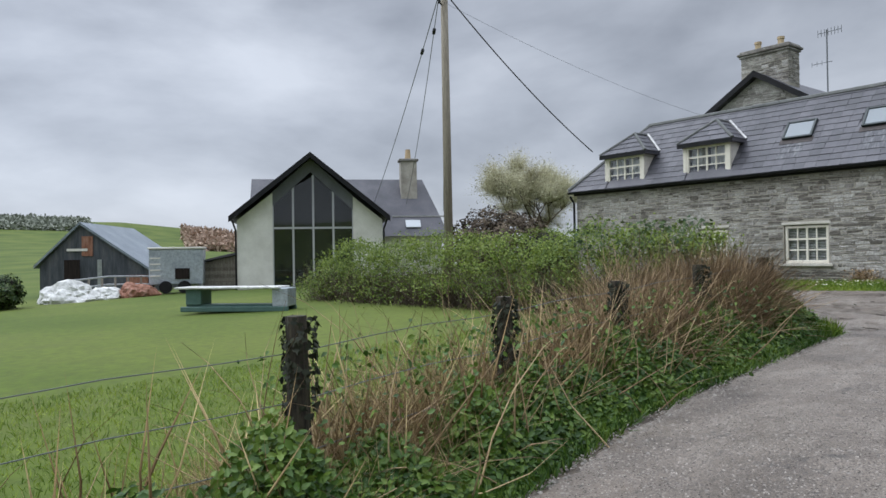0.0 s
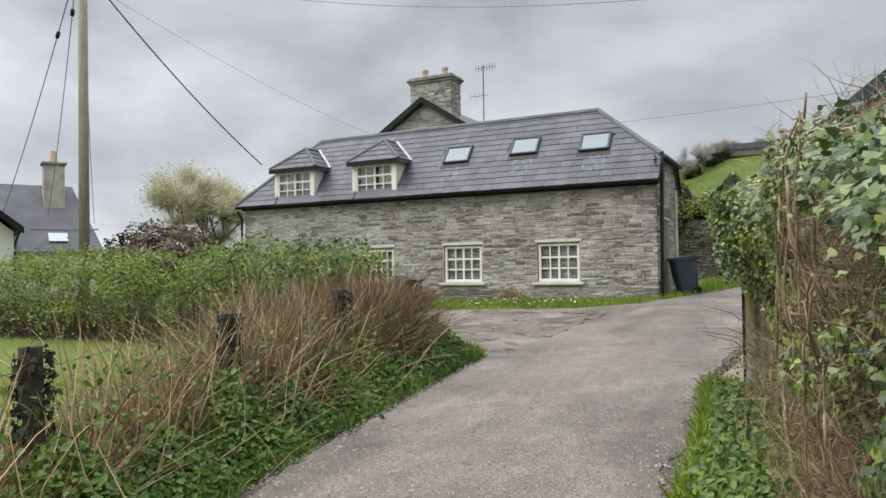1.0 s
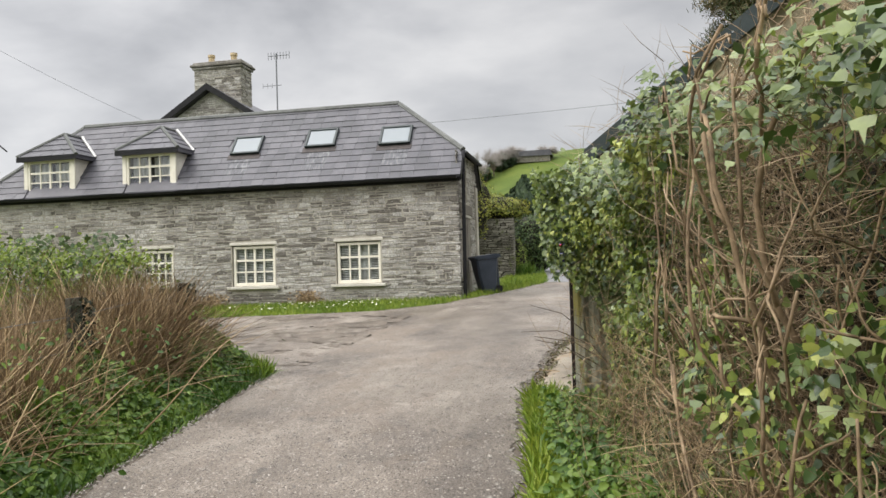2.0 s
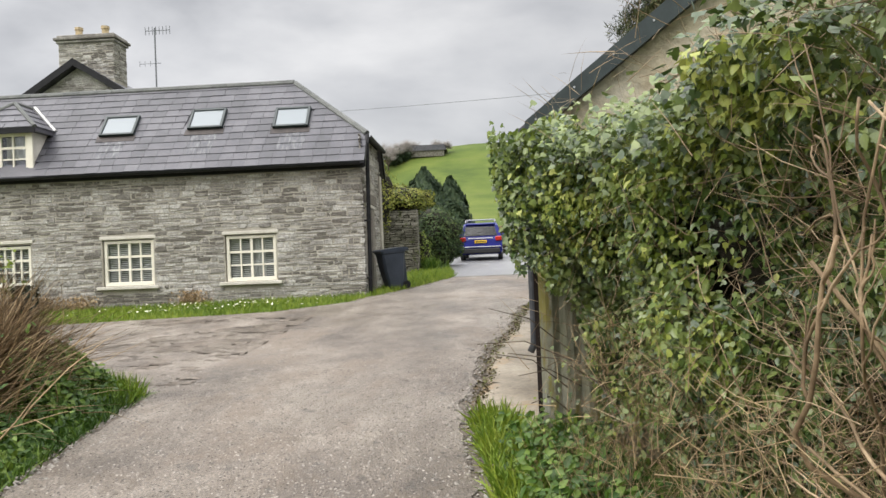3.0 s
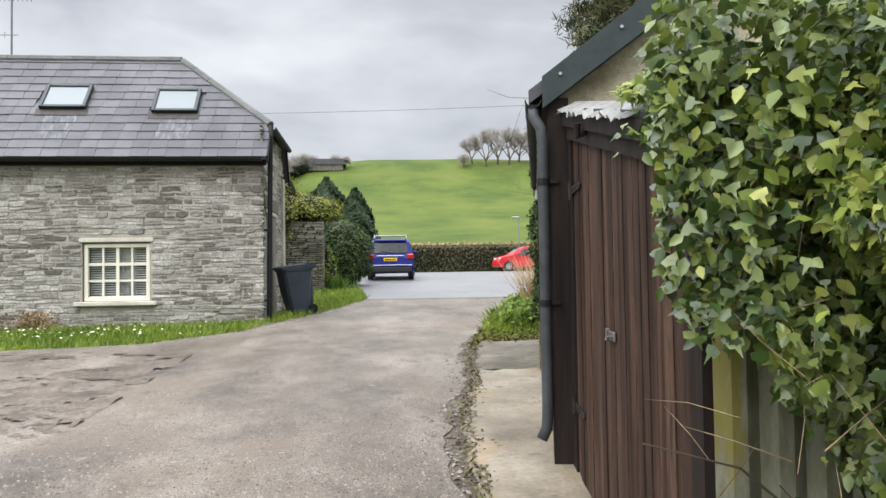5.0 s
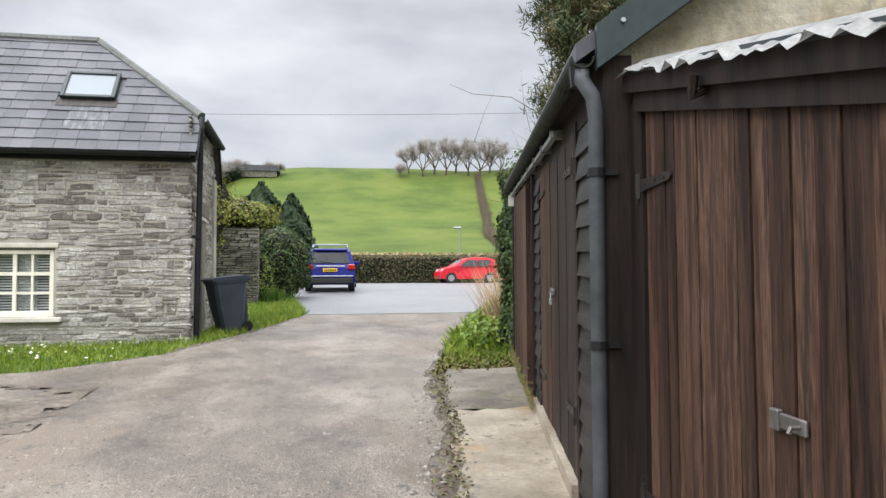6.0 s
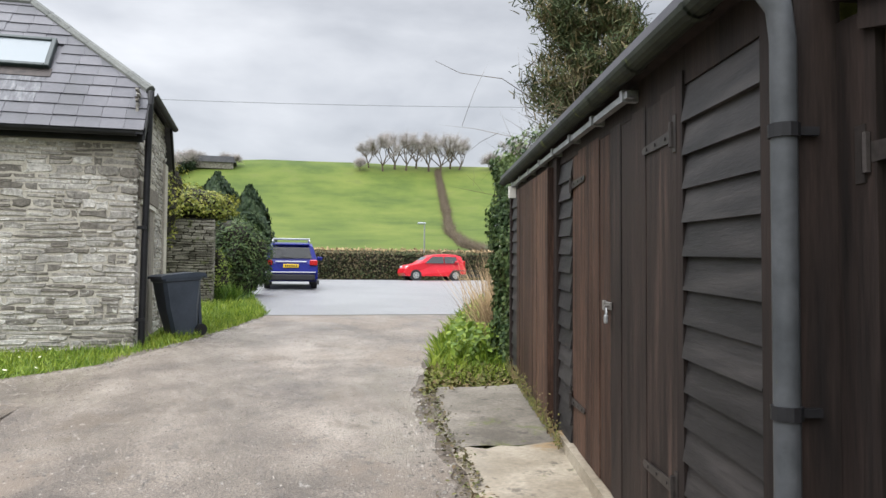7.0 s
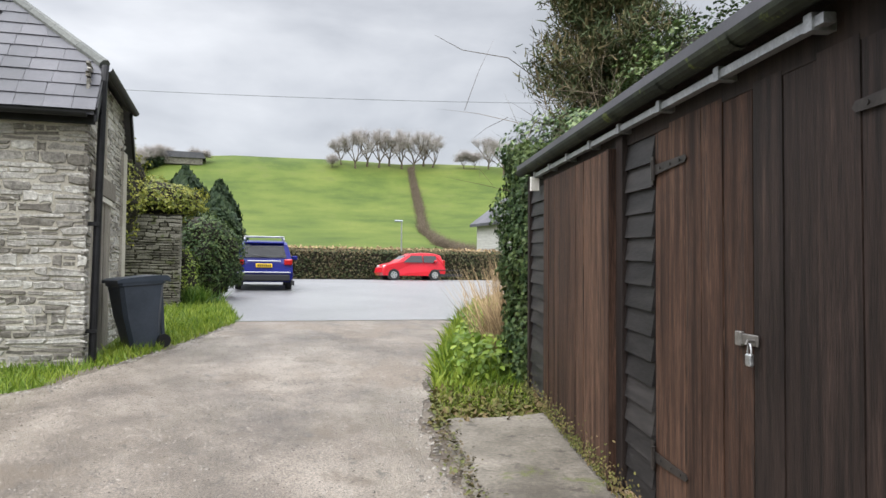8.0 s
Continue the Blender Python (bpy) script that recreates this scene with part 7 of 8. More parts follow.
for x, y, h, w in ((-4.7, 50.5, 5.5, 2.5), (-3.0, 49.0, 4.7, 1.7), (-6.0, 51.5, 4.4, 1.7)):
    t = thing("cypress", "dense dark green conical cypress", "tree", (x, y, 1.6), group="cypresses")
    n = 7000
    f = rng.beta(1.2, 1.15, n)
    th = rng.uniform(0, 2 * np.pi, n)
    rr = w * (1 - f ** 3.2) * (0.75 + 0.25 * np.sin(th * 5 + f * 20) * 0.5) * np.sqrt(rng.uniform(0.55, 1, n)) * np.clip(f * 6 + 0.5, 0, 1)
    nv = np.stack([np.cos(th), np.sin(th), 0 * th + 0.3], -1)
    rot = facing(nv, rng, n, 0.3, -1.2, size=(0.16, 0.36))
    own(stuff(swarm("crown", LEAF_V, LEAF_F, rot, np.stack([x + rr * np.cos(th), y + rr * np.sin(th), 1.7 + f * h], -1), M_CYPRESS)), t)
    # wide near-black cone within the crown, painted as its inner shade
    own(part("trunk", tube(bmesh.new(), [(x, y, 1.4), (x, y, 1.6 + h * 0.6), (x, y, 1.6 + h * 0.92)], w * 0.6, 8, 0.05), M_CORE), t)

# wheelie bin
wb = Matrix.Translation((-3.62, 23.25, float(G(-3.6, 23.2)) + 0.02)) @ Matrix.Rotation(radians(28), 4, "Z") @ Matrix.Rotation(radians(-4), 4, "Y")
M_BIN = mat("dark_blue_grey_plastic", [(0.028, 0.037, 0.052), (0.045, 0.056, 0.075)], scale=3, fine=30, rough=0.42, bump=0.08, contrast=0.15)
wbin = thing("wheelie_bin", "dark blue-grey plastic wheelie bin with its lid shut", "bin", m=wb)
bm = bmesh.new()
secs = [(0.02, 0.20, 0.19), (0.06, 0.22, 0.2), (0.5, 0.27, 0.245), (0.93, 0.32, 0.28), (0.95, 0.345, 0.3), (0.99, 0.345, 0.3)]
rings = []
for z, a, b in secs:
    c = 0.05
    rings.append([bm.verts.new((sx * (a - (c if k else 0)) + (0.04 if z < 0.1 else 0), sy * (b - (0 if k else c)), z)) for sx, sy, k in ((1, -1, 0), (1, 1, 0), (1, 1, 1), (-1, 1, 1), (-1, 1, 0), (-1, -1, 0), (-1, -1, 1), (1, -1, 1))])
for A, B in zip(rings, rings[1:]):
    for i in range(8):
        bm.faces.new((A[i], A[(i + 1) % 8], B[(i + 1) % 8], B[i]))
bm.faces.new(rings[0][::-1]), bm.faces.new(rings[-1])
part("body", bm, M_BIN, wbin)
bm = bmesh.new()
lid = [(-0.37, 0.99), (-0.37, 1.03), (-0.3, 1.055), (0.25, 1.075), (0.36, 1.06), (0.4, 1.02), (0.38, 0.99)]
A, B = [bm.verts.new((x, -0.31, z)) for x, z in lid], [bm.verts.new((x, 0.31, z)) for x, z in lid]
bm.faces.new(A), bm.faces.new(B[::-1])
for i in range(7):
    bm.faces.new((A[i], A[(i + 1) % 7], B[(i + 1) % 7], B[i]))
part("lid", bm, M_BIN, wbin)
part("handle", tube(bmesh.new(), [(0.42, -0.22, 0.98), (0.44, 0.0, 0.98), (0.42, 0.22, 0.98)], 0.018, 8), M_BIN, wbin)
for s in (-1, 1):
    part("wheel", tube(bmesh.new(), [(0.28, s * 0.2, 0.1), (0.28, s * 0.26, 0.1)], 0.1, 16), M_BLACK, wbin)
part("rib", box(box(bmesh.new(), (0.31, -0.14, 0.5), (0.05, 0.04, 0.7)), (0.31, 0.14, 0.5), (0.05, 0.04, 0.7)), M_BIN, wbin)

# ---- cars ----
M_TYRE = plain("tyre_rubber", (0.014, 0.014, 0.015), 0.75)
M_ALLOY = plain("silver_alloy", (0.5, 0.5, 0.52), 0.3, 0.9)
M_CGLASS = plain("dark_car_glass", (0.015, 0.018, 0.02), 0.05, 0.0, 0.6)
M_TRIM = plain("black_car_trim", (0.02, 0.02, 0.022), 0.5)
M_LAMP = plain("red_lamp_lens", (0.42, 0.012, 0.015), 0.12, 0.0, 0.8)
M_CLEAR = plain("clear_lamp_lens", (0.6, 0.62, 0.64), 0.1, 0.3, 0.8)


def car(name, label, m, paint, length, width, height, side, belt, glass_x, wheel_x, wheel_r, roof_bars=False, hatch=True):
    """A car: x forward, y to its left. side: profile (x, z) from the rear bumper over the roof to the nose; belt: waist height."""
    c = thing(name, label, "car", m=m)
    pts = side
    # body sections across the width: narrower above the waist
    bm = bmesh.new()
    rows = []
    for q in (-1, -0.97, -0.86, 0.86, 0.97, 1):
        row = []
        for x, z in pts:
            k = max(0.0, (z - belt) / (height - belt))
            w = width / 2 * (1 - 0.2 * k)
            edge = abs(q)
            sq = {1: 0.93, 0.97: 1.0, 0.86: 1.0}[edge]
            zz = 0.24 + (z - 0.24) * (sq if edge == 1 else (0.985 if edge == 0.97 else 1.0))
            row.append(bm.verts.new((x * (0.985 if edge == 1 else 1), q * w, zz)))
        rows.append(row)
    n = len(pts)
    for A, B in zip(rows, rows[1:]):
        for i in range(n - 1):
            bm.faces.new((A[i], A[i + 1], B[i + 1], B[i]))
        bm.faces.new((A[-1], A[0], B[0], B[-1]))
    bm.faces.new(rows[0][::-1]), bm.faces.new(rows[-1])
    part("body", bm, paint, c, smooth=False)
    # side windows
    for s in (-1, 1):
        for x0, x1, z0, z1, x2, x3 in glass_x:
            bm = bmesh.new()
            quad = [(x0, z0), (x1, z0), (x3, z1), (x2, z1)]
            ws = [width / 2 * (1 - 0.2 * (z - belt) / (height - belt)) for _, z in quad]
            A = [bm.verts.new((x, s * (w + 0.008), z)) for (x, z), w in zip(quad, ws)]
            B = [bm.verts.new((x, s * (w - 0.03), z)) for (x, z), w in zip(quad, ws)]
            bm.faces.new(A), bm.faces.new(B[::-1])
            for i in range(4):
                bm.faces.new((A[i], A[(i + 1) % 4], B[(i + 1) % 4], B[i]))
            part("side_window", bm, M_CGLASS, c)
        part("sill", box(bmesh.new(), (0, s * (width / 2 - 0.02), 0.28), (length * 0.55, 0.05, 0.14)), M_TRIM, c)
        part("door_strip", box(bmesh.new(), (-0.05, s * (width / 2 + 0.004), 0.55), (length * 0.42, 0.02, 0.05)), M_TRIM, c)
        for x in wheel_x:
            w = part("wheel", tube(bmesh.new(), [(x, s * (width / 2 - 0.2), wheel_r), (x, s * (width / 2 + 0.005), wheel_r)], wheel_r, 22), M_TYRE, c)
            part("rim", tube(bmesh.new(), [(x, s * (width / 2 - 0.02), wheel_r), (x, s * (width / 2 + 0.012), wheel_r)], wheel_r * 0.64, 18), M_ALLOY, w)
            part("arch", tube(bmesh.new(), [(x, s * (width / 2 - 0.2), wheel_r), (x, s * (width / 2 - 0.012 + 0.014), wheel_r)], wheel_r * 1.14, 22), M_TRIM, c)
            for q in range(5):
                a = 2 * math.pi * q / 5
                part("spoke_gap", box(bmesh.new(), (x + math.cos(a) * wheel_r * 0.4, s * (width / 2 + 0.013), wheel_r + math.sin(a) * wheel_r * 0.4), (0.055, 0.006, 0.055)), M_TRIM, w)
        part("mirror", box(bmesh.new(), (length * 0.17, s * (width / 2 + 0.09), belt + 0.1), (0.12, 0.2, 0.14), None, 0.03), paint, c)
    return c


# blue people carrier, seen from behind
cm = Matrix.Translation((-1.3, 36.9, float(land(np.array(-1.1), np.array(37.5))) + 0.02)) @ Matrix.Rotation(radians(88), 4, "Z") @ Matrix.Rotation(radians(-1.5), 4, "Y")
M_BLUE = mat("deep_blue_car_paint", [(0.006, 0.010, 0.13), (0.009, 0.014, 0.17)], scale=1, fine=40, rough=0.3, bump=0, contrast=0.05, coat=0.12, spec=0.2)
side = [(0.02, 0.35), (0.0, 0.62), (0.06, 0.9), (0.12, 1.02), (0.32, 1.55), (0.55, 1.64), (1.6, 1.7), (2.4, 1.66), (3.1, 1.3), (3.5, 1.08), (4.3, 0.94), (4.65, 0.72), (4.7, 0.4), (4.6, 0.26), (0.2, 0.26)]
mpv = car("blue_people_carrier", "dark blue people carrier parked with its back to the lane", cm, M_BLUE, 4.7, 1.9, 1.7, side, 1.0, [(0.75, 1.6, 1.08, 1.5, 0.85, 1.58), (1.66, 2.9, 1.08, 1.5, 1.66, 2.45)], (0.95, 3.75), 0.33)
bm = bmesh.new()
vs = [bm.verts.new(p) for p in ((0.115, -0.74, 1.1), (0.115, 0.74, 1.1), (0.285, 0.64, 1.5), (0.285, -0.64, 1.5))]
bm.faces.new(vs)
bmesh.ops.solidify(bm, geom=bm.faces[:], thickness=0.02)
part("rear_window", bm, M_CGLASS, mpv)
part("wiper", tube(bmesh.new(), [(0.1, -0.05, 1.12), (0.12, 0.35, 1.17)], 0.014, 5), M_TRIM, mpv)
for s in (-1, 1):
    part("rear_light", box(bmesh.new(), (0.05, s * 0.8, 0.95), (0.16, 0.28, 0.2), None, 0.03), M_LAMP, mpv)
    part("roof_rail", tube(bmesh.new(), [(0.5, s * 0.66, 1.7), (0.6, s * 0.66, 1.77), (2.3, s * 0.66, 1.8), (2.4, s * 0.66, 1.72)], 0.022, 6), M_ALLOY, mpv)
for x in (0.8, 1.9):
    part("roof_bar", box(bmesh.new(), (x, 0, 1.82), (0.08, 1.36, 0.035), None, 0.01), M_ALLOY, mpv)
part("spoiler", box(bmesh.new(), (0.33, 0, 1.6), (0.26, 1.3, 0.06), None, 0.02), M_BLUE, mpv)
part("chrome_strip", box(bmesh.new(), (0.03, 0, 0.98), (0.03, 1.1, 0.04), None, 0.01), M_ALLOY, mpv)
plate = part("number_plate", box(bmesh.new(), (0.0, 0, 0.83), (0.03, 0.54, 0.13), None, 0.008), plain("yellow_plate", (0.78, 0.5, 0.02), 0.4), mpv)
for k in range(7):
    part("plate_bar", box(bmesh.new(), (-0.018, -0.2 + 0.065 * k, 0.83), (0.006, 0.04, 0.075)), M_TRIM, plate)
part("bumper", box(bmesh.new(), (0.0, 0, 0.42), (0.12, 1.72, 0.22), None, 0.04), M_TRIM, mpv)
part("bumper_strip", box(bmesh.new(), (-0.045, 0, 0.6), (0.05, 1.76, 0.035), None, 0.01), M_ALLOY, mpv)

# small red hatchback, seen from its left side
ry = 50.0
cm = Matrix.Translation((8.75, ry + 0.35, float(land(np.array(7.0), np.array(50.0))) + 0.03)) @ Matrix.Rotation(radians(180 + 4), 4, "Z")
M_RED = mat("bright_red_car_paint", [(0.5, 0.006, 0.018), (0.6, 0.009, 0.026)], scale=1, fine=40, rough=0.3, bump=0, contrast=0.05, coat=0.35)
side = [(0.04, 0.35), (0.0, 0.6), (0.08, 0.85), (0.12, 0.95), (0.28, 1.36), (0.6, 1.45), (1.3, 1.48), (1.9, 1.44), (2.3, 1.25), (2.75, 0.97), (3.3, 0.84), (3.52, 0.64), (3.58, 0.4), (3.48, 0.24), (0.15, 0.24)]
hatch = car("red_hatchback", "small bright red five-door hatchback parked by the hedge", cm, M_RED, 3.58, 1.6, 1.48, side, 0.92, [(0.45, 1.25, 0.95, 1.32, 0.58, 1.28), (1.31, 2.4, 0.95, 1.32, 1.34, 1.95)], (0.62, 2.92), 0.28)
for s in (-1, 1):
    part("headlight", box(bmesh.new(), (3.36, s * 0.6, 0.72), (0.26, 0.24, 0.14), Matrix.Rotation(0.0, 4, "Y"), 0.03), M_CLEAR, hatch)
    part("rear_light", box(bmesh.new(), (0.1, s * 0.72, 0.95), (0.12, 0.14, 0.3), None, 0.03), M_LAMP, hatch)
part("windscreen", box(bmesh.new(), (2.42, 0, 1.17), (0.52, 1.2, 0.02), Matrix.Translation((2.42, 0, 1.17)) @ Matrix.Rotation(0.62, 4, "Y") @ Matrix.Translation((-2.42, 0, -1.17))), M_CGLASS, hatch)

# ---- across the road: hedges, lamp, bungalow ----


def clipped_hedge(name, label, a, b, h, w, n, material, rng, size, top=None):
    t = thing(name, label, "hedge", tuple(a))
    a, b = np.array(a, float), np.array(b, float)
    d = (b - a) / np.linalg.norm(b - a)
    side = np.array([d[1], -d[0], 0])
    q, e = rng.random(n), rng.random(n)
    face = rng.random(n) < 0.72
    off = np.where(face, -w / 2 * np.sign(side[1] or 1) + 0 * q, rng.uniform(-w / 2, w / 2, n))
    zz = np.where(face, e * h, h) + rng.normal(0, 0.05, n)
    pos = a[None, :] + np.outer(q, b - a) + np.outer(np.where(face, w / 2, off) + rng.normal(0, 0.06, n), side if side[1] < 0 else -side)
    pos[:, 2] = land(pos[:, 0], pos[:, 1]) + zz
    own(stuff(swarm("leaves", LEAF_V, LEAF_F, facing((0, -0.7, 0.6), rng, n, 0.6, 0.2, size=size), pos, material)), t)
    if top:
        m = pos[zz > h - 0.2]
        own(stuff(swarm("top_twigs", STALK_V, STALK_F, turns(len(m), rng, 0.5, (0.15, 0.4)), m - np.array([0, 0, 0.1]), top)), t)
    # near-black boxes inside the hedge, shade between leaves put into their colour
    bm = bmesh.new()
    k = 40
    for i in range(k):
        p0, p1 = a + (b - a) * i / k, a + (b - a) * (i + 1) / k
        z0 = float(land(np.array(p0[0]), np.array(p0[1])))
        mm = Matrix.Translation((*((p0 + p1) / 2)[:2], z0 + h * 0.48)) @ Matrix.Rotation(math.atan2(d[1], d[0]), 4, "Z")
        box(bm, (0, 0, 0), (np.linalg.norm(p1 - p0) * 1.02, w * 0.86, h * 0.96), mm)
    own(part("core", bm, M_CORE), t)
    return t


clipped_hedge("clipped_hedge", "long clipped dark hedge with a brown top across the road", (-16, 53.3, 0), (45, 53.3, 0), 1.62, 1.1, 26000, mat("winter_hedge_leaf", [(0.03, 0.045, 0.014), (0.06, 0.07, 0.024), (0.11, 0.085, 0.045)], scale=0.5, island=0.25, bump=0), rng, (0.09, 0.17), M_STRAW)
clipped_hedge("field_hedge", "low brown bare hedge at the foot of the hill field", (-30, 66, 0), (60, 70, 0), 2.3, 1.2, 14000, M_RUST, rng, (0.12, 0.25), M_TWIG)
lampp = thing("street_lamp", "grey street lamp on a thin post beyond the hedge", "lamp", (8.25, 58, 1.8))
own(part("post", tube(bmesh.new(), [(8.25, 58, 1.6), (8.25, 58, 4.0), (8.25, 58, 5.45)], 0.055, 8, 0.04), M_GALV), lampp)
own(part("lantern", box(bmesh.new(), (8.05, 58, 5.5), (0.55, 0.22, 0.12), None, 0.04), M_TRAIL), lampp)
bung = thing("grey_bungalow", "grey weatherboarded bungalow with red verge boards", "house", (23, 63, 1.9))
HM = Matrix.Translation((19.9, 62.0, 2.1)) @ Matrix.Rotation(radians(10), 4, "Z")
own(part("wall", prism(bmesh.new(), [(0, -1.8), (8, -1.8), (8, 4.4), (4, 7.3), (0, 4.4)], 0, 10, HM), mat("grey_weatherboard", [(0.36, 0.35, 0.33), (0.45, 0.44, 0.42)], scale=1, fine=6, rough=0.7, bump=0.1, stretch=(0.3, 0.3, 8))), bung)
for k in range(22):
    w = 4 * min(1, max(0, (7.3 - 0.3 * (k + 1)) / 2.9)) if 0.3 * k > 4.4 else 4
    own(boxed("board", (4, -0.02, 0.15 + 0.3 * k), (2 * w, 0.04, 0.27), bpy.data.materials["grey_weatherboard"], m=HM), bung)
for q in ([(-0.5, 4.1), (4, 7.35), (4, 7.6), (-0.5, 4.35)], [(8.5, 4.1), (4, 7.35), (4, 7.6), (8.5, 4.35)]):
    own(part("roof", prism(bmesh.new(), q, -0.3, 10.4, HM), M_SLATE), bung)
    own(part("verge_board", prism(bmesh.new(), [(x, z - 0.12) for x, z in q[:2]] + q[2:], -0.38, -0.3, HM), plain("red_verge", (0.28, 0.03, 0.03), 0.5)), bung)


def bearing(a, r):
    """A place on the land at the bearing a, in degrees west of north from the lane, r metres off."""
    x, y = -2.0 - math.sin(radians(a)) * r, 9.0 + math.cos(radians(a)) * r
    return x, y, float(land(np.array(x), np.array(y)))


# hedge line up the hill
t = thing("hill_hedge", "brown bare hedge line climbing the green hill", "hedge", bearing(-17, 150))
n = 16000
a = np.interp(rng.random(n), [0, 0.3, 0.42, 1.0], [-20.8, -15.6, -14.2, -13.3])
r = np.interp(a, [-20.8, -17.5, -15.4, -14.2, -14.0, -13.3], [98, 118, 138, 165, 200, 262])
r += rng.normal(0, 0.5, n)
x, y = -2 - np.sin(np.radians(a)) * r, 9 + np.cos(np.radians(a)) * r
x += rng.normal(0, 0.45, n)
own(stuff(swarm("stem_tangle", STALK_V, STALK_F, turns(n, rng, 0.5, (1.0, 2.2)) * np.array([2.2, 2.2, 1])[None, None, :], put(x, y), M_TWIG)), t)
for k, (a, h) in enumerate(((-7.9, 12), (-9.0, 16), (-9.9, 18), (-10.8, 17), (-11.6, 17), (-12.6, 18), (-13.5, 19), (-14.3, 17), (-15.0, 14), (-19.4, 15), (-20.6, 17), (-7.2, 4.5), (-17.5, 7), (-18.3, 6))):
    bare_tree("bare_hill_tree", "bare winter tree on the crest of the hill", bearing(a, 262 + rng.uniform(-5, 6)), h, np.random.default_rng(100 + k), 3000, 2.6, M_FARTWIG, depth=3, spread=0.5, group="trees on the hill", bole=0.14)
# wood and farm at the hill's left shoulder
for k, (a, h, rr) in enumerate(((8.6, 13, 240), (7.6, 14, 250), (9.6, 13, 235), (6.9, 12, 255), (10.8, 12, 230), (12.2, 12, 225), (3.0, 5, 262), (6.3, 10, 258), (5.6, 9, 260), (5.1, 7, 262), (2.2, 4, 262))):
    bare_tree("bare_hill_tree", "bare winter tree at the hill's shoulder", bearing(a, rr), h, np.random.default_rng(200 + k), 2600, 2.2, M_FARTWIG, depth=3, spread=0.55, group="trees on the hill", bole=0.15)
for a, rr, w in ((6.4, 259, 3.6), (5.6, 261, 2.6), (8.0, 252, 3.4)):
    clump("hill_shrub", "dark evergreen tree beside the hill farm", "tree", bearing(a, rr), (w, w, w * 0.8), 2500, M_CYPRESS, (0.5, 1.1), rng, lump=0.5)
fx, fy, fz = bearing(3.9, 262)
farm = thing("hill_farm", "low grey farm building on the hill's skyline", "building", (fx, fy, fz))
own(boxed("wall", (fx, fy, fz + 0.4), (14, 6, 2.2), M_PIER), farm)
own(part("roof", prism(bmesh.new(), [(-8, 0), (8, 0), (7, 2), (-7, 2)], -3.4, 3.4, Matrix.Translation((fx, fy, fz + 1.45))), M_SLATE), farm)
# far slopes on the left: woods and hedges
for a0, a1, r0, r1, n, cols, lab in ((66, 71.8, 330, 590, 15000, [(0.3, 0.21, 0.15), (0.4, 0.3, 0.22)], "russet bare wood on a far slope"), (78, 93, 520, 600, 16000, [(0.2, 0.22, 0.17), (0.29, 0.31, 0.25)], "dull grey-green wood along a far ridge")):
    a, r = rng.uniform(a0, a1, n), rng.uniform(r0, r1, n)
    x, y = -2 - np.sin(np.radians(a)) * r, 9 + np.cos(np.radians(a)) * r
    stuff(swarm("bare_wood", LEAF_V, LEAF_F, turns(n, rng, 0.8, (1.2, 3.2)), put(x, y, 0.0) + np.stack([0 * x, 0 * x, rng.uniform(0, 3.0, n)], -1), mat("far_wood", cols, scale=0.05, island=0.2, bump=0)), lab, "wood")
# ---- the tall conifer and ivy behind the garages ----
conif = thing("tall_conifer", "tall straggly conifer overgrown with climbing ivy", "tree", (3.5, 22.2, 0.8))
bm, tips = bmesh.new(), []
r9 = np.random.default_rng(9)
tube(bm, [(3.5, 22.2, 0.5), (3.45, 22.2, 5), (3.55, 22.3, 11)], 0.2, 9, 0.05)
for k in range(95):
    z = 2.6 + 8.0 * k / 95
    a = r9.uniform(0, 2 * math.pi)
    ln = (1.75 - 0.13 * (z - 2.6)) * r9.uniform(0.6, 1.15)
    d = Vector((math.cos(a), math.sin(a), r9.uniform(0.05, 0.5))).normalized()
    p = Vector((3.5, 22.2, z))
    pts = [p, p + d * ln * 0.5, p + d * ln + Vector((0, 0, 0.12))]
    tube(bm, pts, 0.03, 5, 0.008)
    for q in np.linspace(0.25, 1, 8):
        tips.append((pts[0].lerp(pts[2], q), d))
own(part("trunk", bm, M_TWIG), conif)
P = np.array([tuple(p) for p, _ in tips])
n = 62000
idx = r9.integers(0, len(P), n)
pos = P[idx] + r9.normal(0, 0.13, (n, 3))
rot = turns(n, r9, 0.8, (0.1, 0.22))
own(stuff(swarm("needle_foliage", BLADE_V, BLADE_F, rot * np.array([2.2, 1, 1])[None, None, :], pos, mat("conifer_needle", [(0.035, 0.055, 0.018), (0.078, 0.092, 0.034), (0.15, 0.118, 0.058)], scale=1.2, island=0.22, bump=0))), conif)
n = 30000
v = r9.normal(0, 1, (n, 3))
v /= np.linalg.norm(v, axis=1)[:, None]
lumpf = np.array([1 + 0.45 * noise.noise((a * 2, b * 2, c * 2)) for a, b, c in v]) * (1 - np.abs(r9.normal(0, 0.1, n)))
pos = np.array([3.6, 20.9, 3.3])[None, :] + v * lumpf[:, None] * np.array([2.1, 1.3, 1.5])[None, :]
own(stuff(swarm("ivy_foliage", IVY_V, IVY_F, facing(v + np.array([0, 0, 0.3]), r9, n, 0.5, 0.7, size=(0.05, 0.1)), pos, mat("glossy_climber_leaf", [(0.026, 0.058, 0.014), (0.065, 0.112, 0.028), (0.145, 0.195, 0.065)], scale=1.2, island=0.25, bump=0, rough=0.4))), conif)
clump("climber_mass", "glossy evergreen climber spilling behind the garage roof", "climber", (4.9, 20.6, 1.6), (2.0, 1.4, 2.1), 26000, bpy.data.materials["glossy_climber_leaf"], (0.05, 0.1), rng, lump=0.45, lift=0.0)
n = 500
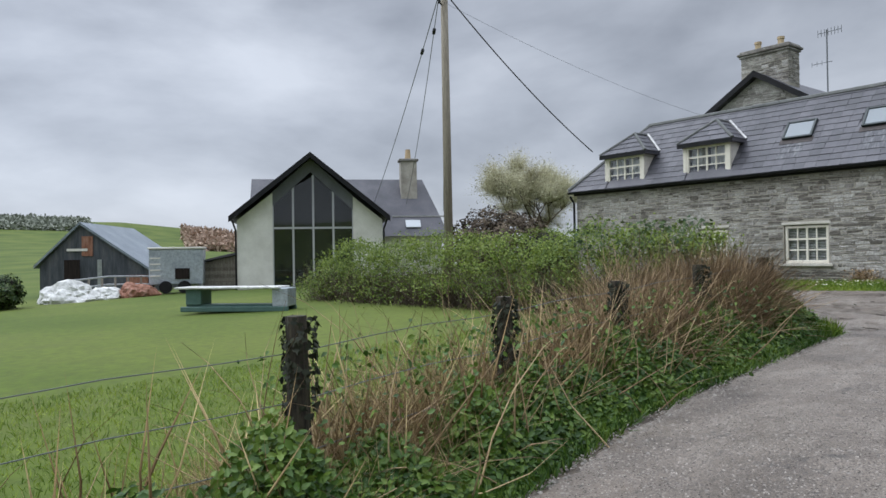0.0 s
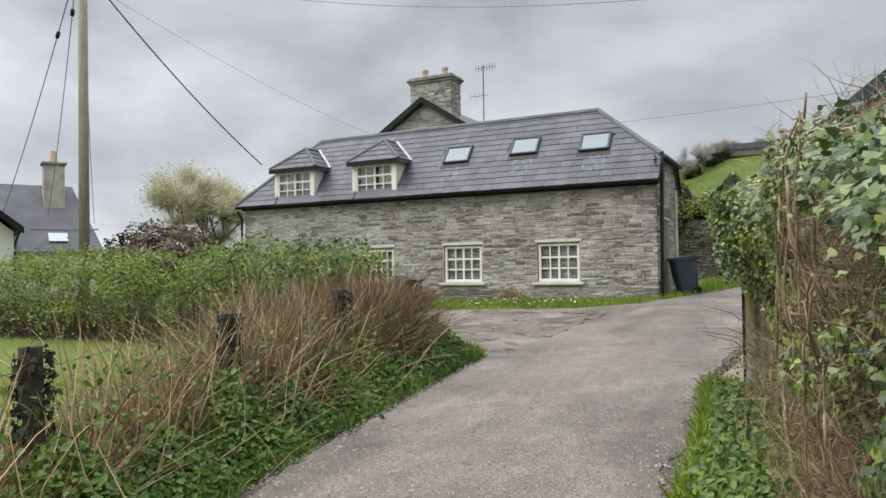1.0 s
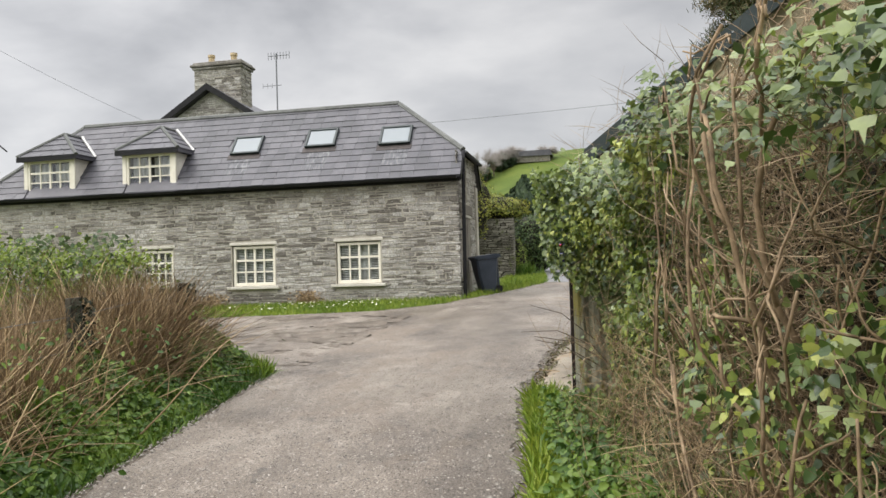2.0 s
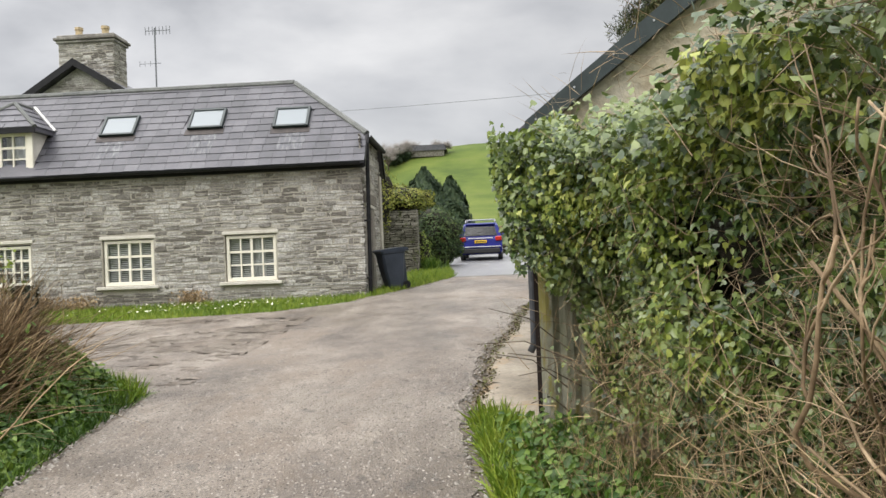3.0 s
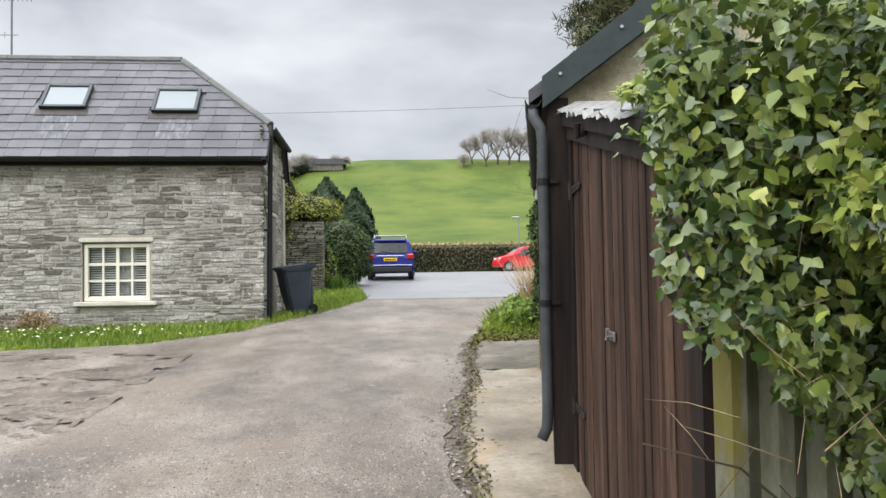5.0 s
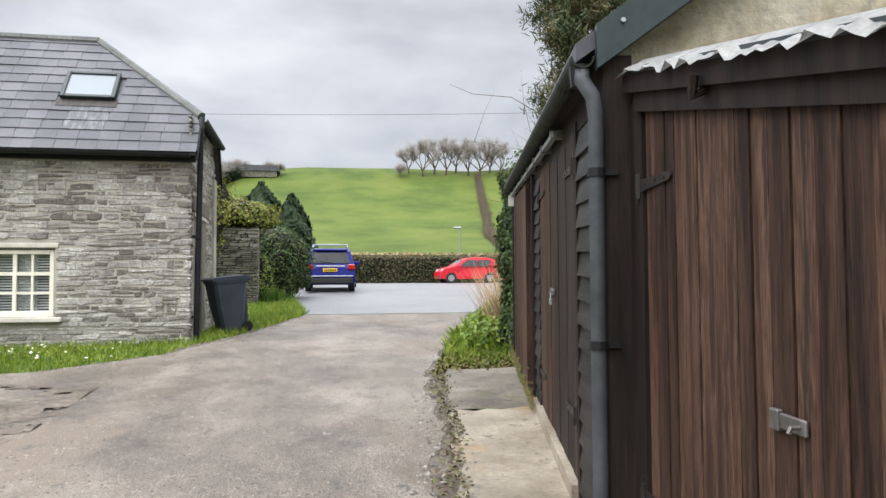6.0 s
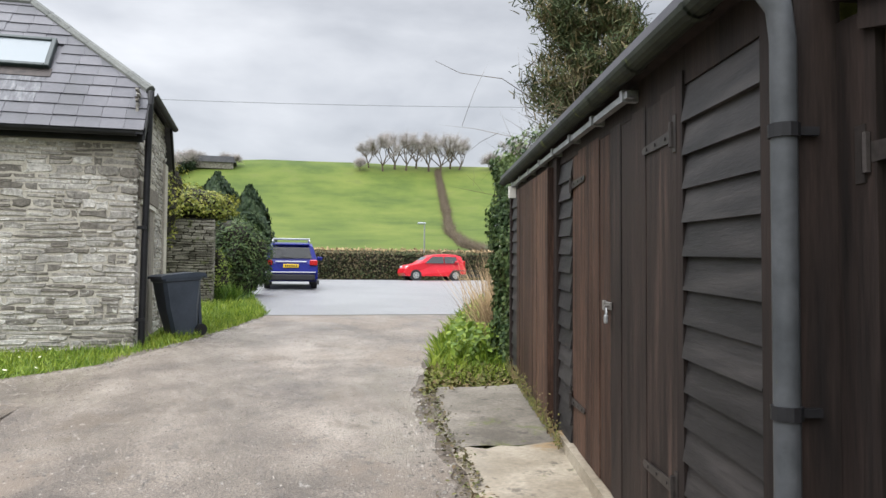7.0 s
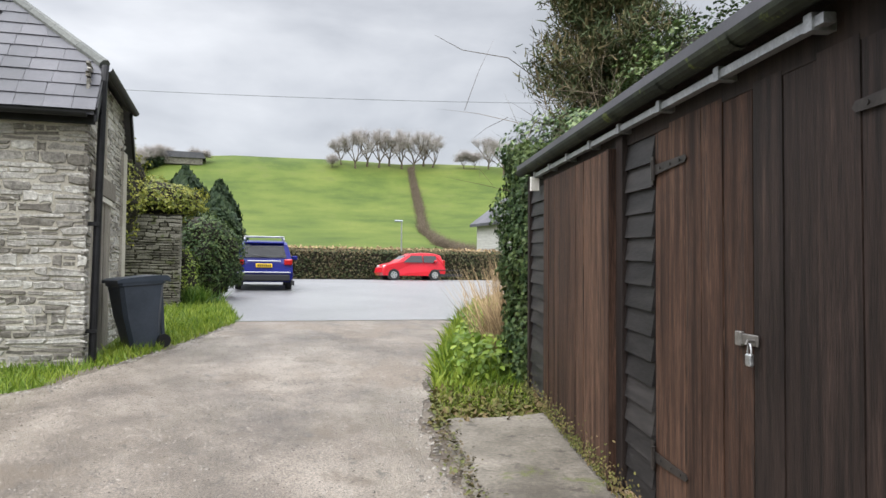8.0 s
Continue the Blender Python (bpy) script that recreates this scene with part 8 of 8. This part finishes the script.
b = np.array([2.9, 20.8, 3.6])[None, :] + r9.normal(0, 0.6, (n, 3)) * np.array([1.2, 0.8, 0.8])
own(stuff(twigs("bare_twig_tangle", n, b, r9, (0.4, 1.3), 0.9, M_TWIG, 0.6)), conif)
tw = thing("long_twig", "long bare twig reaching out over the lane", "twig", (1.9, 21.6, 4.6))
own(part("twig", tube(bmesh.new(), [(2.2, 21.8, 4.9), (1.5, 21.5, 5.15), (0.7, 21.2, 5.1), (0.25, 21.0, 5.2)], 0.008, 5, 0.003), M_TWIG), tw)

# moss along the foot of the sliding door and the apron's back edge
n = 1500
s = rng.uniform(3.2, 7.0, n)
f = np.abs(rng.normal(0, 0.09, n))
P = np.array([tuple(GM @ Vector((a, -0.1, 0.5 + SL * a + b))) for a, b in zip(s, f)])
stuff(swarm("door_moss", LEAF_V, LEAF_F, facing((-0.95, -0.1, 0.2), rng, n, 0.3, 0.3, size=(0.012, 0.03)), P, bpy.data.materials["olive_moss"]), "yellow-green moss at the foot of the garage door", "moss")

# ---- stones, slates: pieces of the house's walls and roof ----
PIECES = {}


def stone_mesh(key, w, h, rng):
    """A rough block, its face proud and its corners knocked off; x along the wall, y out of it."""
    bm = bmesh.new()
    back, mid, fr = [], [], []
    for sx, sz in ((-1, -1), (0.1, -1), (1, -1), (1, 0.1), (1, 1), (-0.1, 1), (-1, 1), (-1, -0.1)):
        jx, jz = rng.uniform(-0.09, 0.09) * w, rng.uniform(-0.2, 0.2) * h
        x, z = sx * w / 2 + jx, sz * h / 2 + jz
        back.append(bm.verts.new((x, 0.03, z)))
        mid.append(bm.verts.new((x * 0.985, -0.004, z * 0.97)))
        fr.append(bm.verts.new((x * 0.88, -0.009 - rng.uniform(0, 0.01), z * 0.78)))
    for A, B in ((back, mid), (mid, fr)):
        for i in range(8):
            bm.faces.new((A[i], A[(i + 1) % 8], B[(i + 1) % 8], B[i]))
    bm.faces.new(fr)
    me = bpy.data.meshes.new("stone")
    bmesh.ops.recalc_face_normals(bm, faces=bm.faces)
    bm.to_mesh(me)
    bm.free()
    me.materials.append(M_STONE)
    PIECES[key] = me
    return me


def stone_courses(u0, u1, z0, z1, holes, rng, w_rng=(0.1, 0.46), h_rng=(0.045, 0.155)):
    """Random rubble brought to rough courses: (u, z, w, h) of each stone, clear of the holes."""
    out, z = [], z0
    while z < z1:
        h = rng.uniform(*h_rng)
        h = min(h, z1 - z) if z1 - z > 0.05 else z1 - z + 0.01
        cuts = [(u0, u1)]
        for a, b, c, d in holes:
            if c - 0.5 * h < z + h / 2 < d + 0.5 * h:
                cuts = [q for p in cuts for q in ((p[0], min(p[1], a)), (max(p[0], b), p[1])) if q[1] - q[0] > 0.05] if any(p[0] < b and p[1] > a for p in cuts) else cuts
        for a, b in cuts:
            u = a
            while u < b - 0.02:
                w = min(rng.uniform(*w_rng) * (1.15 if h < 0.08 else 1), b - u)
                if b - u - w < 0.1:
                    w = b - u
                if h > 0.11 and rng.random() < 0.5:
                    k = rng.uniform(0.4, 0.6)
                    out += [(u + w / 2, z + h * k / 2, w, h * k), (u + w / 2, z + h * (k + 1) / 2, w, h * (1 - k))]
                else:
                    out.append((u + w / 2, z + h / 2, w, h))
                u += w
        z += h
    return out


rng = np.random.default_rng(40)
WS, HS = (0.16, 0.26, 0.36, 0.48, 0.6), (0.05, 0.08, 0.12, 0.17)
for i, w in enumerate(WS):
    for j, h in enumerate(HS):
        for k in range(2):
            stone_mesh((i, j, k), w, h, rng)


def lay(stones, place, turn, parent, near, gap=0.02, own_mat=None):
    """Singles for the near stones, one joined mesh for the rest. place(u, z): where; turn: about z."""
    rot = Matrix.Rotation(turn, 4, "Z")
    far_v, far_f = [], []
    for u, z, w, h in stones:
        w, h = w - gap, h - gap
        if w < 0.03 or h < 0.025:
            continue
        i = int(np.argmin([abs(w - q) for q in WS]))
        j = int(np.argmin([abs(h - q) for q in HS]))
        me = PIECES[(i, j, int(rng.integers(0, 2)))]
        d = rng.uniform(-0.008, 0.01)
        z += 0.035 * noise.noise((u * 0.9, z * 1.5, 3)) + 0.012 * noise.noise((u * 4, z * 4, 6))
        m = Matrix.Translation(place(u, z)) @ rot @ Matrix.Rotation(rng.normal(0, 0.03), 4, "Y") @ Matrix.Translation((0, d, 0)) @ Matrix.Diagonal((w / WS[i] * rng.choice((-1, 1)), 1, h / HS[j], 1))
        if near(u, z):
            ob = new("stone", me)
            ob.parent = parent
            ob.matrix_basis = m
            if own_mat:
                ob.material_slots[0].link = "OBJECT"
                ob.material_slots[0].material = own_mat
        else:
            base = len(far_v)
            far_v += [tuple(m @ v.co) for v in me.vertices]
            far_f += [tuple(base + q for q in p.vertices) for p in me.polygons]
    if far_v:
        ob = mesh_ob("rubble_masonry", far_v, far_f, own_mat or M_STONE_J)
        tagged(own(ob, parent), kind="stuff")


bpy.context.view_layer.update()
pads = [(a - 0.02, b + 0.02, c - 0.1, d + 0.12) for a, b, c, d in FRONT_HOLES]
lay(stone_courses(HX0, HX1 + 0.03, 0.45, 3.86, pads, rng), lambda u, z: (u, HY0, z), 0.0, front, lambda u, z: u > -7.0 and z < 3.4)
pads = [(22.3, 23.95, 0.4, 3.36), (22.76, 23.48, 3.38, 4.42)]
lay(stone_courses(HY0 - 0.02, HY1, 0.45, 4.7, pads, rng), lambda u, z: (HX1, u, z), radians(90), gable, lambda u, z: False)
lay(stone_courses(PX0, PX1, PZ0, PZ1, [], rng, (0.15, 0.45), (0.05, 0.13)), lambda u, z: (u, PY + 0.06, z), 0.0, pier_core, lambda u, z: u > -4.7, own_mat=M_PIER)
lay(stone_courses(PY + 0.05, PY + 0.6, PZ0, PZ1, [], rng, (0.15, 0.35), (0.05, 0.13)), lambda u, z: (PX1 - 0.03, u, z), radians(90), pier_core, lambda u, z: False, own_mat=M_PIER)
lay(stone_courses(-16.38, -14.32, 8.6, 9.98, [], rng, (0.15, 0.4), (0.07, 0.14)), lambda u, z: (u, 30.125, z), 0.0, chim, lambda u, z: False)
lay(stone_courses(30.12, 31.08, 8.6, 9.98, [], rng, (0.15, 0.4), (0.07, 0.14)), lambda u, z: (-14.325, u, z), radians(90), chim, lambda u, z: False)
for a, b in ((-18.6, 0),):
    st = [s for s in stone_courses(-17.6, -13.0, 6.6, 8.7, [], rng, (0.18, 0.5), (0.08, 0.15)) if abs(s[0] + 15.3) < (8.7 - s[1]) / 0.636]
    lay(st, lambda u, z: (u, RY, z), 0.0, rear, lambda u, z: False)

# slates
SW, EXPO = 0.33, 0.245
slope_len = math.hypot(RIDGE_Y - EAVE_Y, RIDGE_Z - EAVE_Z)


def slate_mesh(w, ln):
    bm = bmesh.new()
    box(bm, (0, ln / 2, 0.0), (w - 0.005, ln, 0.011))
    me = bpy.data.meshes.new("slate")
    bm.to_mesh(me)
    bm.free()
    me.materials.append(M_SLATE)
    return me


SLATE = slate_mesh(SW, 0.36)
M_SLATE_PALE = mat("lime_streaked_slate", [(0.05, 0.05, 0.058), (0.085, 0.086, 0.096), (0.17, 0.174, 0.18)], scale=4.0, fine=18, rough=0.5, bump=0.25, depth=0.006, stretch=(3, 1, 1), contrast=0.3)
SLATE_PALE = SLATE.copy()
SLATE_PALE.materials[0] = M_SLATE_PALE
far_v, far_f, n_near = [], [], 0
row = 0
s = -0.05
while s < slope_len - 0.05:
    z = EAVE_Z + s * math.sin(TILT)
    l, r = roof_limits(max(z, EAVE_Z))
    l1, r1 = roof_limits(min(RIDGE_Z, z + 0.36 * math.sin(TILT)))
    x = l + (SW / 2 if row % 2 else 0) - SW / 2
    while x < r - 0.02:
        a, b = max(x, l), min(x + SW, r)
        x += SW
        if b - a < 0.05:
            continue
        if any(abs((a + b) / 2 - xc) < 0.42 and abs(z + 0.1 - zc) < 0.25 for xc, zc in SKYLIGHTS):
            continue
        if any(abs((a + b) / 2 - xc) < w / 2 - 0.05 and z < 5.0 for xc, w in DORMERS):
            continue
        lift = 0.032 + rng.uniform(-0.002, 0.003)
        m = (Matrix.Translation(((a + b) / 2, EAVE_Y + s * math.cos(TILT), z)) @ Matrix.Rotation(TILT, 4, "X") @ Matrix.Translation((0, rng.uniform(-0.006, 0.006), lift))
             @ Matrix.Rotation(-0.055, 4, "X") @ Matrix.Rotation(rng.normal(0, 0.006), 4, "Z") @ Matrix.Diagonal(((b - a) / SW, min(1.0, (slope_len - s) / 0.36), 1, 1)))
        if a < l1 or b > r1:
            k, hh = len(far_v), min(0.36, slope_len - s)
            base = Matrix.Translation((0, EAVE_Y + s * math.cos(TILT), z)) @ Matrix.Rotation(TILT, 4, "X") @ Matrix.Translation((0, 0, lift)) @ Matrix.Rotation(-0.055, 4, "X")
            quad = ((a + 0.002, 0), (b - 0.002, 0), (min(max(b, l1), r1), hh), (min(max(a, l1), r1), hh))
            far_v += [tuple(base @ Vector((qx, qy, qz))) for qz in (0.0055, -0.0055) for qx, qy in quad]
            far_f += [(k, k + 1, k + 2, k + 3), (k + 7, k + 6, k + 5, k + 4)] + [(k + i, k + 4 + i, k + 4 + (i + 1) % 4, k + (i + 1) % 4) for i in range(4)]
        elif x > -11.2 and n_near < 300 and z < 6.0:
            n_near += 1
            streaked = any(abs((a + b) / 2 - xc) < 0.36 and zc - 1.0 < z < zc - 0.3 for xc, zc in SKYLIGHTS)
            ob = new("slate", SLATE_PALE if streaked else SLATE)
            ob.parent = roof
            ob.matrix_basis = m
        else:
            k = len(far_v)
            far_v += [tuple(m @ v.co) for v in SLATE.vertices]
            far_f += [tuple(k + q for q in p.vertices) for p in SLATE.polygons]
    s += EXPO
    row += 1
tagged(mesh_ob("slate_cladding", far_v, far_f, M_SLATE_J, roof), kind="stuff")
